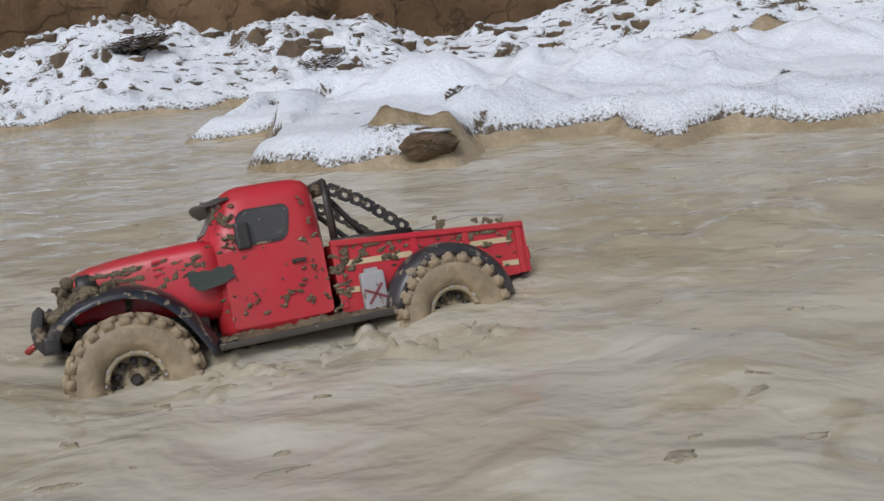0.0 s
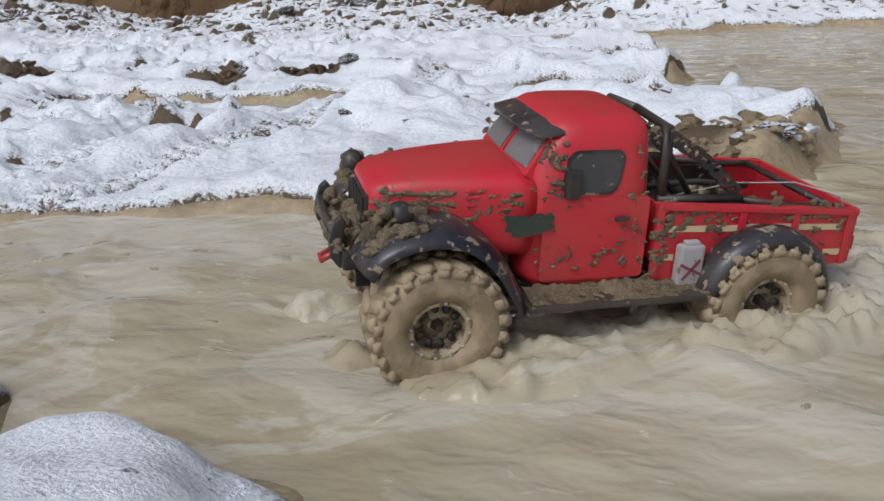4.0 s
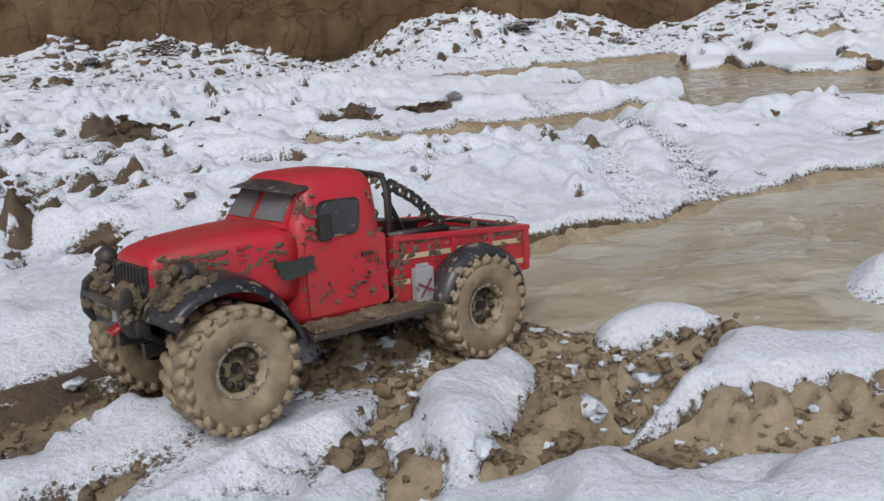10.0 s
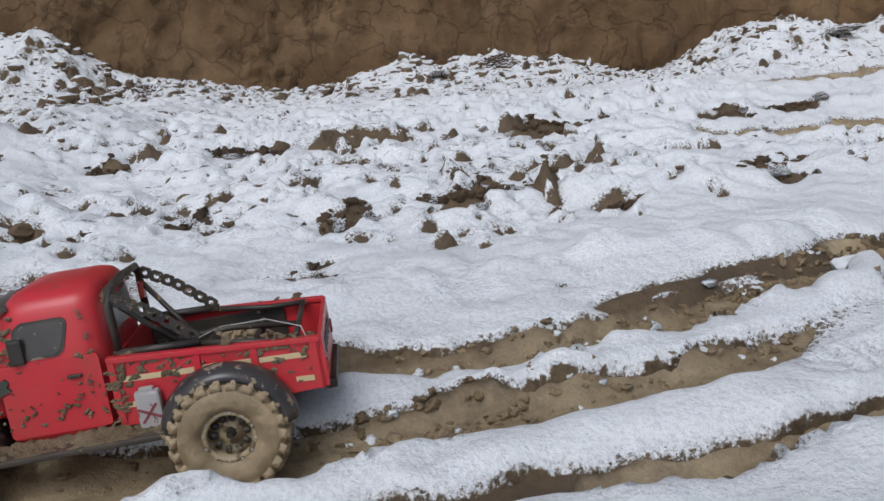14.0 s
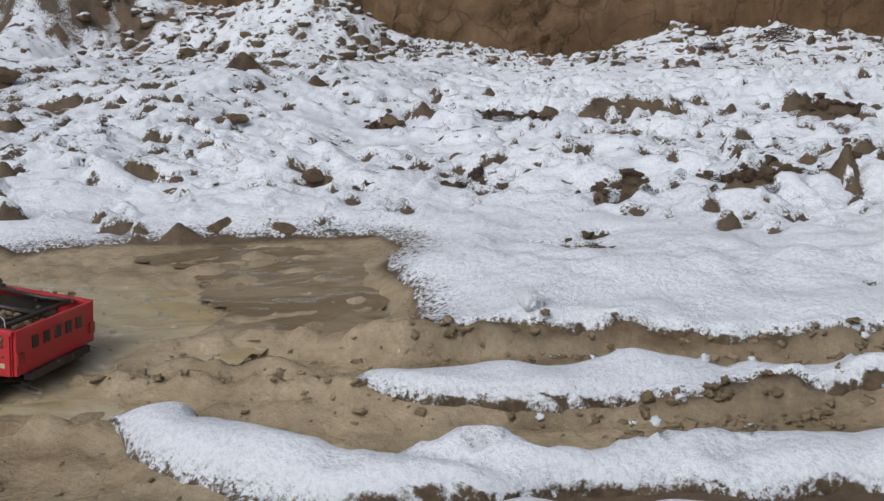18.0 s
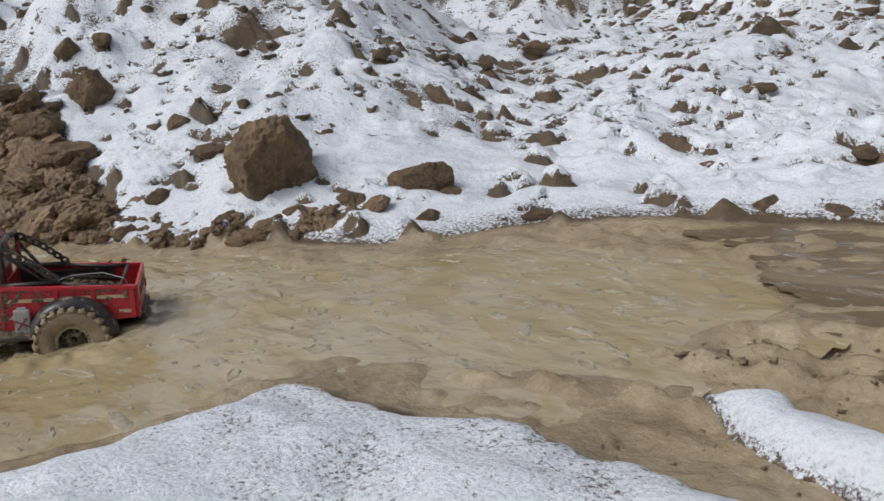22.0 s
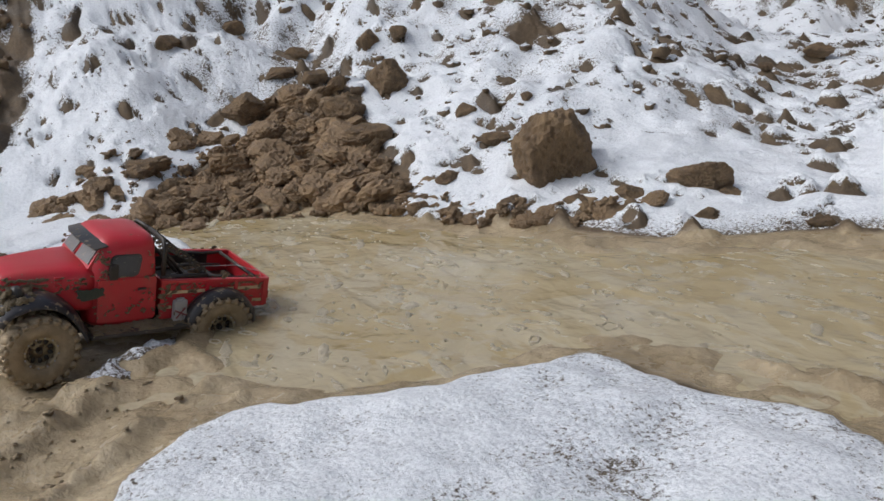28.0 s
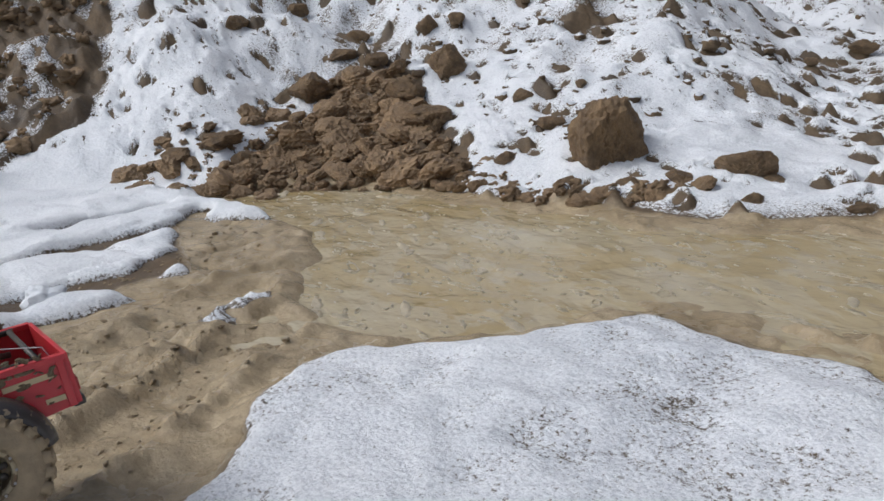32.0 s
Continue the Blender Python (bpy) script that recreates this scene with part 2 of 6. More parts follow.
make_ground()
CLOD = make_mud("clay_clod", (0.19, 0.122, 0.064), (0.37, 0.256, 0.145), 0.7, 1.6)
LARGE_CLOD = make_mud("large_clay_clod", (0.18, 0.115, 0.060), (0.36, 0.248, 0.140), 0.75, 0.1, 0.6)
DARK_CLOD = make_mud("dark_clay_clod", (0.050, 0.030, 0.016), (0.165, 0.108, 0.058), 0.8, 1.4)
SNOWY_CLOD = snowed(make_mud("snowy_clod", (0.12, 0.080, 0.043), (0.24, 0.168, 0.097), 0.85, 2.2), 0.98, 60)
BOULDER = make_mud("boulder_clay", (0.15, 0.096, 0.050), (0.33, 0.226, 0.127), 0.85, 0.34, 0.8)
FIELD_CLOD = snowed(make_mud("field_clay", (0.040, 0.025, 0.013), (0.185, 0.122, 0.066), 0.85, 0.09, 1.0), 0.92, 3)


def make_cap(name, scale, relief):
    m, nt, b = mat(name, 0.6, 0, 0.3)
    nt.links.new(ramp(nt, tex(nt, 45 * scale, 6, 0.7), [(0.24, (0.5, 0.46, 0.40)), (0.34, (0.82, 0.84, 0.86))]), b.inputs["Base Color"])
    bump(nt, b, tex(nt, 60 * scale, 6, 0.65), 0.8, 0.010 * relief)
    return m


FOAM = make_mud("foam", (0.54, 0.46, 0.31), (0.68, 0.60, 0.45), 0.35, 2)
CLIFF = make_cliff()
WATER = make_water("muddy_water", (0.385, 0.318, 0.202), (0.465, 0.403, 0.290), (0.53, 0.478, 0.375), (0.61, 0.565, 0.475))
POOL_WATER = make_water("yellow_water", (0.345, 0.255, 0.115), (0.41, 0.322, 0.178), (0.455, 0.383, 0.250), (0.50, 0.435, 0.315))
DARK_WATER = make_water("dark_brown_water", (0.15, 0.109, 0.063), (0.205, 0.153, 0.092), (0.28, 0.215, 0.135), (0.34, 0.275, 0.185))
MUDC = (0.26, 0.20, 0.13)
RED = make_paint("red_paint", (0.57, 0.014, 0.032), (0.19, 0.145, 0.085), 0.69)
BLACK = make_paint("black_plastic", (0.012, 0.012, 0.014), MUDC, 0.63, 0.45, 70)
GUARD = make_paint("mud_stained_fender", (0.012, 0.014, 0.024), (0.27, 0.215, 0.145), 0.585, 0.30, 95)
TYRE = make_paint("muddy_rubber", (0.235, 0.176, 0.103), (0.37, 0.282, 0.174), 0.38, 0.42, 60, 0.25)
RIM = make_paint("cream_rim", (0.40, 0.325, 0.20), (0.17, 0.122, 0.07), 0.52, 0.45, 90)
CREAM = make_paint("cream_stripe", (0.66, 0.52, 0.30), (0.2, 0.15, 0.09), 0.66, 0.6)
SILVER = make_paint("grey_plate", (0.42, 0.41, 0.41), (0.2, 0.15, 0.1), 0.62, 0.5, 90)
GREEN = make_paint("dark_green_decal", (0.008, 0.03, 0.022), (0.2, 0.15, 0.1), 0.68, 0.5, 90)
SPLAT = make_mud("caked_mud", (0.165, 0.122, 0.066), (0.35, 0.275, 0.170), 0.55, 3)
SIDE_GLASS = make_paint("dark_window", (0.045, 0.044, 0.044), (0.22, 0.19, 0.15), 0.64, 0.22, 120)
GLASS = make_paint("dusty_window", (0.16, 0.155, 0.155), (0.30, 0.27, 0.23), 0.62, 0.3, 120)
LAMPRED = make_paint("red_lens", (0.35, 0.01, 0.012), MUDC, 0.75, 0.25, 90)
PINK = make_paint("wine_mark", (0.22, 0.03, 0.05), MUDC, 0.8, 0.5, 90)


# ---------------------------------------------------------------- noise on arrays
def lattice(ix, iy, seed):
    h = (ix.astype(np.int64) * 374761393 + iy.astype(np.int64) * 668265263 + seed * 974711) & 0x7FFFFFFF
    h = ((h ^ (h >> 13)) * 1274126177) & 0x7FFFFFFF
    return ((h ^ (h >> 16)) & 0xFFFF) / 32767.5 - 1.0


def value_noise(x, y, seed):
    ix, iy = np.floor(x), np.floor(y)
    fx, fy = x - ix, y - iy
    u, v = fx * fx * fx * (fx * (fx * 6 - 15) + 10), fy * fy * fy * (fy * (fy * 6 - 15) + 10)
    a, b = lattice(ix, iy, seed), lattice(ix + 1, iy, seed)
    c, d = lattice(ix, iy + 1, seed), lattice(ix + 1, iy + 1, seed)
    return (a + (b - a) * u) * (1 - v) + (c + (d - c) * u) * v


def fbm(x, y, size, octaves=4, seed=0, gain=0.5):
    out, amp, f, tot = 0, 1.0, 1.0 / size, 0
    for o in range(octaves):
        ca, sa = math.cos(o * 1.1 + seed), math.sin(o * 1.1 + seed)
        out = out + amp * value_noise((x * ca - y * sa) * f + 13.7 * o, (x * sa + y * ca) * f - 7.1 * o, seed + o)
        tot, amp, f = tot + amp, amp * gain, f * 2.03
    return out / tot * 1.6


def domes(x, y, cell, seed, share, r0, r1):
    """Rounded clods strewn on a jittered lattice; share is how many cells hold one."""
    x, y = x + 0.24 * cell * fbm(x, y, cell * 0.6, 2, seed + 7), y + 0.24 * cell * fbm(x, y, cell * 0.6, 2, seed + 8)
    ix, iy, out = np.floor(x / cell), np.floor(y / cell), np.zeros(x.shape)
    for dx in (-1, 0, 1):
        for dy in (-1, 0, 1):
            cx, cy = ix + dx, iy + dy
            px, py = (cx + 0.5 + 0.42 * lattice(cx, cy, seed)) * cell, (cy + 0.5 + 0.42 * lattice(cx, cy, seed + 1)) * cell
            u = 0.5 + 0.5 * lattice(cx, cy, seed + 2)
            r = r0 + (r1 - r0) * u * u
            have = 0.5 + 0.5 * lattice(cx, cy, seed + 3) < share
            q = 1 - ((x - px) ** 2 + (y - py) ** 2 * (1 + 0.8 * u)) / (r * r)
            q = np.clip(q, 0, 1)
            out = np.maximum(out, np.where(have, r * (0.55 * q + 0.45 * np.sqrt(q)), 0))
    return out


def step(a, b, v):
    t = np.clip((v - a) / (b - a), 0, 1)
    return t * t * (3 - 2 * t)


def inside(X, Y, pts):
    """Signed distance to a closed outline, positive inside."""
    P = np.array(pts, float)
    best, odd = np.full(X.shape, 1e9), np.zeros(X.shape, bool)
    for (ax, ay), (bx, by) in zip(P, np.roll(P, -1, 0)):
        dx, dy = bx - ax, by - ay
        t = np.clip(((X - ax) * dx + (Y - ay) * dy) / (dx * dx + dy * dy + 1e-12), 0, 1)
        best = np.minimum(best, (X - ax - t * dx) ** 2 + (Y - ay - t * dy) ** 2)
        if ay != by:
            odd ^= ((ay > Y) != (by > Y)) & (X < (bx - ax) * (Y - ay) / (by - ay) + ax)
    d = np.sqrt(best)
    return np.where(odd, d, -d)


def along(X, Y, pts):
    """Distance to an open line, and the running length at the nearest point."""
    best, run, length = np.full(X.shape, 1e9), np.zeros(X.shape), 0.0
    for (ax, ay), (bx, by) in zip(pts, pts[1:]):
        dx, dy = bx - ax, by - ay
        seg = math.hypot(dx, dy)
        t = np.clip(((X - ax) * dx + (Y - ay) * dy) / (seg * seg), 0, 1)
        d = np.hypot(X - ax - t * dx, Y - ay - t * dy)
        run = np.where(d < best, length + t * seg, run)
        best, length = np.minimum(best, d), length + seg
    return best, run


# ---------------------------------------------------------------- the ground in plan
POND = [(-0.5, 3.98), (0.0, 4.18), (0.45, 4.42), (1.0, 4.6), (1.7, 4.8), (2.3, 4.88), (4.3, 4.95), (9, 5.0), (9, 0.5), (1.2, 0.5), (0.7, 0.6),
        (0.42, 0.72), (0.34, 0.6), (0.2, 0.44), (-0.1, 0.47), (-0.3, 0.56), (-0.5, 0.60), (-0.60, 0.68), (-0.72, 0.74), (-0.86, 0.80),
        (-0.92, 0.9), (-0.75, 1.03), (-0.6, 1.09), (-0.4, 1.13), (-0.2, 1.2), (0.1, 1.28), (0.5, 1.38), (0.68, 1.40), (0.92, 1.52),
        (1.14, 1.95), (1.06, 2.24), (0.6, 2.3), (0.25, 2.2), (-0.1, 2.17), (-0.6, 2.2), (-0.9, 2.24), (-0.9, 2.4), (-0.6, 2.42), (-0.15, 2.46),
        (0.25, 2.5), (0.45, 2.62), (0.6, 2.6), (0.8, 2.74), (0.84, 2.88), (0.62, 3.14), (0.36, 3.3), (0.72, 3.46), (0.7, 3.68), (0.0, 4.06)]
ISLAND = [(-0.29, 0.70), (-0.26, 0.76), (-0.19, 0.80), (-0.08, 0.81), (0.0, 0.82), (0.1, 0.81), (0.18, 0.78), (0.27, 0.74), (0.29, 0.66), (0.26, 0.56), (0.22, 0.46), (0.15, 0.40), (0.05, 0.43), (0.0, 0.50), (-0.03, 0.555), (-0.08, 0.605), (-0.15, 0.64), (-0.22, 0.66)]
SPIT = [(1.53, 3.93), (1.74, 3.93), (1.8, 3.45), (2.0, 3.27), (2.2, 3.25), (2.28, 3.44), (2.54, 3.47), (2.62, 3.27), (2.78, 3.43), (2.92, 3.33), (3.1, 3.4),
        (5, 3.6), (9, 3.7), (9, 4.75), (4.4, 4.62), (2.6, 4.5), (2.0, 4.55), (1.7, 4.28)]
POOL = [(-4.42, -0.28), (-4.42, -0.12), (-4.32, 0.0), (-4.16, 0.14), (-3.9, 0.2), (-3.66, 0.26), (-3.5, 0.38), (-3.28, 0.40), (-3.12, 0.55), (-2.98, 0.68),
        (-2.8, 0.7), (-2.56, 0.74), (-2.46, 0.67), (-2.4, 0.58), (-2.44, 0.48), (-2.5, 0.36), (-2.5, 0.25), (-2.66, 0.17), (-2.76, 0.14), (-2.85, 0.10), (-2.895, 0.03),
        (-2.89, -0.04), (-2.875, -0.12), (-2.92, -0.23), (-3.0, -0.35), (-3.14, -0.45), (-3.30, -0.46), (-3.48, -0.38), (-3.62, -0.28), (-3.85, -0.22), (-4.1, -0.3)]
POOL_MUD = [(-4.6, -0.4), (-4.5, 0.0), (-4.3, 0.12), (-3.9, 0.25), (-3.68, 0.31), (-3.5, 0.42), (-3.25, 0.5), (-3.1, 0.66), (-2.85, 0.85), (-2.6, 0.93), (-2.3, 0.99), (-2.24, 0.92),
            (-2.26, 0.82), (-2.14, 0.68), (-2.1, 0.5), (-2.04, 0.32), (-2.05, 0.12), (-2.2, 0.065), (-2.3, 0.09), (-2.45, 0.075), (-2.6, 0.065), (-2.74, 0.05), (-2.83, -0.01), (-2.81, -0.12), (-2.86, -0.24), (-2.94, -0.37),
            (-2.985, -0.5), (-2.88, -0.64), (-2.77, -0.70), (-2.70, -0.75), (-2.67, -0.82), (-2.6, -1.3), (-3.2, -1.3), (-3.4, -0.9), (-3.6, -0.7), (-3.6, -0.55), (-4.0, -0.5)]
NEAR_MUD = [(-0.52, 0.6), (-0.62, 0.5), (-0.75, 0.44), (-0.95, 0.40), (-1.08, 0.45), (-1.1, 0.62), (-1.04, 0.77), (-0.96, 0.85), (-0.88, 0.90), (-0.7, 0.88), (-0.6, 0.75)]
RUTS = [([(-0.9, 0.80), (-1.05, 0.74), (-1.2, 0.68), (-1.4, 0.60), (-1.6, 0.53), (-1.85, 0.50), (-2.1, 0.49), (-2.35, 0.45), (-2.7, 0.30)], 0.034, 0.05),
        ([(-0.75, 0.66), (-0.95, 0.58), (-1.15, 0.5), (-1.35, 0.42), (-1.6, 0.36), (-1.8, 0.335), (-2.1, 0.31), (-2.45, 0.28), (-2.7, 0.2)], 0.038, 0.055),
        ([(-3.3, -0.3), (-3.2, -0.5), (-3.0, -0.7), (-2.75, -1.0), (-2.6, -1.4)], 0.05, 0.05),
        ([(-3.5, -0.25), (-3.45, -0.5), (-3.25, -0.75), (-3.0, -1.1), (-2.9, -1.5)], 0.05, 0.05),
        ([(-1.0, 0.36), (-1.22, 0.29), (-1.41, 0.235), (-1.54, 0.20)], 0.016, 0.03),
        ([(-1.78, 0.30), (-1.88, 0.28), (-2.0, 0.27), (-2.2, 0.26)], 0.036, 0.04)]
TREADS = [([(-0.54, 1.02), (-0.46, 1.02), (-0.39, 1.05), (-0.36, 1.09), (-0.31, 1.18), (-0.26, 1.33), (-0.2, 1.55), (-0.12, 1.78), (-0.06, 2.0), (-0.03, 2.17)], 0.052, 0.0),
          ([(-0.15, 1.2), (-0.1, 1.32), (-0.02, 1.52), (0.07, 1.8), (0.08, 2.0), (0.1, 2.4), (0.12, 2.85)], 0.05, -0.004),
          ([(-0.68, 0.412), (-0.58, 0.400), (-0.44, 0.386), (-0.34, 0.380), (-0.2, 0.375)], 0.024, None),
          ([(-1.24, 0.395), (-1.13, 0.44), (-1.03, 0.50)], 0.05, 0.005)]
# strips scraped bare across the snow beyond the pool
SCRAPES = [([(-4.22, -0.42), (-4.05, -0.52), (-4.02, -0.78), (-3.95, -0.95)], 0.025), ([(-3.8, -0.55), (-3.68, -0.65), (-3.66, -0.83), (-3.59, -0.95)], 0.035), ([(-4.4, -0.5), (-4.3, -0.8)], 0.02),
           ([(-2.1, 0.10), (-1.95, 0.125), (-1.84, 0.145), (-1.7, 0.175), (-1.58, 0.205)], 0.014),
           ([(-0.74, 0.385), (-0.66, 0.365), (-0.58, 0.352)], 0.022)]
# lines of churned earth: course, half width, height, snow on it
RIDGES = [([(-3.0, 1.32), (-2.3, 1.43), (-1.9, 1.32), (-1.6, 1.42), (-1.2, 1.38), (-0.9, 1.42), (-0.65, 1.5)], 0.085, 0.036, 0.022),
          ([(-3.2, 1.72), (-2.4, 1.75), (-1.6, 1.70), (-0.9, 1.75), (-0.2, 1.85)], 0.06, 0.020, 0.022),
          ([(-3.3, 2.5), (-2.6, 2.45), (-2.0, 2.45), (-1.4, 2.62), (-0.9, 2.62), (-0.2, 2.72), (0.4, 2.72), (0.76, 2.8)], 0.08, 0.045, 0.018),
          ([(-2.6, 2.12), (-1.8, 2.12), (-1.2, 2.22)], 0.05, 0.03, 0.018),
          ([(-2.6, 3.05), (-1.2, 3.1), (-0.4, 3.2), (0.3, 3.4), (0.66, 3.56)], 0.12, 0.030, 0.03),
          ([(-2.2, 3.6), (-0.8, 3.65), (-0.1, 3.9)], 0.10, 0.025, 0.03),
          ([(0.15, 1.95), (0.6, 2.0), (0.95, 1.9), (1.05, 1.85)], 0.15, 0.045, 0.028),
          ([(-0.8, 1.6), (-0.3, 1.6), (0.15, 1.72)], 0.2, 0.025, 0.03),
          ([(0.60, 1.60), (0.8, 1.62), (1.0, 1.72)], 0.075, 0.045, -0.05),
          ([(-0.1, 0.725), (0.0, 0.705), (0.1, 0.68), (0.18, 0.61), (0.18, 0.5)], 0.09, 0.045, 0.032),
          ([(1.6, 4.0), (2.0, 4.1), (2.6, 4.1), (3.5, 4.2), (6, 4.4)], 0.28, 0.055, 0.04),
          ([(1.85, 3.55), (2.1, 3.5), (2.35, 3.65)], 0.12, 0.035, 0.03),
          ([(2.08, 3.36), (2.25, 3.36)], 0.04, 0.03, -0.04),
          ([(2.55, 3.5), (2.75, 3.5), (3.2, 3.55), (4.5, 3.7)], 0.09, 0.03, 0.022),
          ([(-2.8, -0.55), (-2.7, -0.3), (-2.66, -0.1), (-2.5, -0.05), (-2.2, 0.0)], 0.14, 0.012, 0.03),
          ([(-1.45, 0.70), (-1.3, 0.74), (-1.1, 0.845), (-0.95, 0.905)], 0.022, 0.018, -0.03),
          ([(-1.0, 0.98), (-1.3, 0.9), (-1.7, 0.85), (-2.1, 0.8)], 0.1, 0.015, 0.03)]
# banks of snow between the ruts: outline, height of the top
PATCHES = [
    ([(-1.69, 0.23), (-1.66, 0.28), (-1.6, 0.315), (-1.55, 0.34), (-1.45, 0.375), (-1.31, 0.44), (-1.07, 0.53), (-1.0, 0.45), (-1.0, 0.39), (-1.22, 0.32), (-1.4, 0.265), (-1.53, 0.23), (-1.6, 0.2)], 0.046),
    ([(0.36, 0.52), (0.37, 0.6), (0.39, 0.67), (0.46, 0.69), (0.53, 0.66), (0.57, 0.6), (0.57, 0.5), (0.4, 0.45)], 0.066),
    ([(-4.0, -0.27), (-4.25, -0.3), (-4.55, -0.36), (-4.72, -0.45), (-4.75, -0.9), (-4.2, -0.95), (-3.45, -0.9), (-3.5, -0.68), (-3.76, -0.8), (-3.8, -0.62), (-4.05, -0.72), (-4.17, -0.5)], 0.035),
    ([(1.52, 3.9), (1.75, 3.93), (2.0, 4.0), (2.1, 4.3), (1.75, 4.22)], 0.05),
    ([(1.78, 3.42), (1.95, 3.34), (2.1, 3.45), (2.3, 3.65), (2.3, 3.95), (1.9, 3.95)], 0.062),
    ([(-0.82, 0.68), (-0.88, 0.63), (-0.94, 0.58), (-0.96, 0.49), (-0.94, 0.43), (-0.97, 0.38), (-0.93, 0.41), (-0.88, 0.45), (-0.82, 0.52), (-0.78, 0.61)], 0.066),
    ([(-0.7, 0.68), (-0.6, 0.71), (-0.56, 0.63), (-0.66, 0.61), (-0.72, 0.61)], 0.050),
    ([(-0.61, 0.55), (-0.53, 0.53), (-0.3, 0.42), (-0.24, 0.38), (-0.29, 0.34), (-0.38, 0.35), (-0.53, 0.37), (-0.66, 0.37), (-0.73, 0.43), (-0.67, 0.5)], 0.078),
    ([(-0.91, 0.31), (-0.87, 0.36), (-0.85, 0.38), (-0.81, 0.37), (-0.8, 0.32), (-0.77, 0.31), (-0.69, 0.29), (-0.55, 0.33), (-0.41, 0.32), (-0.34, 0.3), (-0.58, 0.12), (-0.92, 0.26)], 0.072),
    ([(-1.09, 0.67), (-1.05, 0.8), (-1.02, 0.86), (-0.96, 0.84), (-1.0, 0.71), (-1.04, 0.67), (-1.03, 0.61), (-1.05, 0.57), (-1.09, 0.54), (-1.13, 0.56), (-1.14, 0.71)], 0.062),
    ([(-0.99, 0.52), (-0.95, 0.54), (-0.97, 0.46), (-0.99, 0.46)], 0.045),
    ([(-1.67, 0.54), (-1.76, 0.51), (-1.92, 0.49), (-2.06, 0.47), (-2.11, 0.42), (-2.07, 0.37), (-2.01, 0.36), (-1.92, 0.36), (-1.77, 0.38), (-1.7, 0.39)], 0.034),
    ([(-1.73, 0.19), (-1.79, 0.175), (-1.91, 0.175), (-1.97, 0.20), (-2.05, 0.22), (-2.11, 0.22), (-2.2, 0.26), (-2.29, 0.30), (-2.35, 0.25), (-2.3, 0.19), (-2.2, 0.16), (-2.1, 0.13), (-2.0, 0.04), (-1.8, 0.09)], 0.042),
    ([(-1.01, 0.53), (-1.16, 0.47), (-1.3, 0.41), (-1.41, 0.36), (-1.36, 0.41), (-1.29, 0.46), (-1.1, 0.59), (-0.93, 0.68)], 0.050),
]
DARK_WATER_OUTLINE = [(-2.38, 0.53), (-2.44, 0.66), (-2.55, 0.80), (-2.8, 0.86), (-2.9, 0.93), (-2.6, 0.99), (-2.35, 0.94), (-2.22, 0.84), (-2.16, 0.68), (-2.2, 0.55), (-2.33, 0.51)]
SMEARS = [[(-3.39, -0.46), (-3.38, -0.51), (-3.28, -0.65), (-3.22, -0.65), (-3.23, -0.59), (-3.31, -0.49)]]
SLUSH = [(-2.38, 0.27), (-2.28, 0.28), (-2.15, 0.18), (-2.03, 0.12), (-2.1, 0.07), (-2.3, 0.15)]
HILL_BARE = [(-4.30, -0.25), (-4.30, 0.0), (-4.1, 0.2), (-4.0, 0.28), (-4.08, 0.36), (-4.32, 0.42), (-4.60, 0.46), (-4.78, 0.44), (-4.88, 0.30), (-4.80, 0.18), (-4.72, 0.0), (-4.65, -0.15), (-4.55, -0.3)]
HILL_BARE_TOP = [(-5.0, -0.95), (-5.25, -0.5), (-6.0, -0.3), (-9, -0.3), (-9, -3), (-5.2, -3)]


# crest of the fallen earth along the foot of the clay wall: x, height
CREST = [(-9, 0.9), (-7, 0.75), (-6, 0.62), (-5.4, 0.5), (-5.0, 0.42), (-4.55, 0.45), (-4.17, 0.54), (-4.02, 0.43), (-3.68, 0.18), (-3.4, 0.13), (-3.0, 0.085), (-2.45, 0.09), (-2.21, 0.135), (-2.0, 0.20), (-1.75, 0.27),
         (-1.5, 0.21), (-1.16, 0.255), (-0.9, 0.21), (-0.66, 0.23), (-0.45, 0.12), (-0.2, 0.07), (0.0, 0.09), (0.2, 0.17), (0.4, 0.29), (0.64, 0.36), (0.92, 0.35), (1.2, 0.27), (1.4, 0.28), (1.55, 0.31), (1.87, 0.30),
         (2.13, 0.16), (2.35, 0.22), (2.6, 0.25), (3.0, 0.35), (9, 0.4)]
# hollows where the snow has worn thin
THIN = [(-2.52, -0.22, 0.09, 0.0065), (-2.57, -0.385, 0.08, 0.005), (-2.55, -0.12, 0.05, 0.006), (-2.32, 0.06, 0.07, 0.006), (-2.9, -0.62, 0.06, 0.02),
        (-2.33, 2.45, 0.06, 0.07), (-2.24, 2.44, 0.06, 0.07), (-2.02, 1.95, 0.055, 0.06), (-1.90, 1.93, 0.055, 0.06), (-1.90, 1.27, 0.05, 0.06), (-1.84, 1.33, 0.03, 0.06), (-1.67, 1.38, 0.045, 0.06), (-1.60, 1.33, 0.03, 0.06),
        (-1.56, 1.38, 0.035, 0.06), (-1.46, 1.43, 0.04, 0.06), (-1.27, 1.29, 0.035, 0.06), (-0.90, 1.40, 0.055, 0.06), (-1.92, 0.95, 0.05, 0.06), (-1.88, 1.03, 0.025, 0.06), (-2.4, 1.3, 0.03, 0.06), (-2.2, 1.36, 0.04, 0.06),
        (-1.22, 2.6, 0.08, 0.06), (-1.05, 2.66, 0.09, 0.06), (-0.55, 2.62, 0.06, 0.06), (-0.75, 1.62, 0.03, 0.06), (-2.7, 2.3, 0.06, 0.06), (-0.3, 2.7, 0.07, 0.06)]


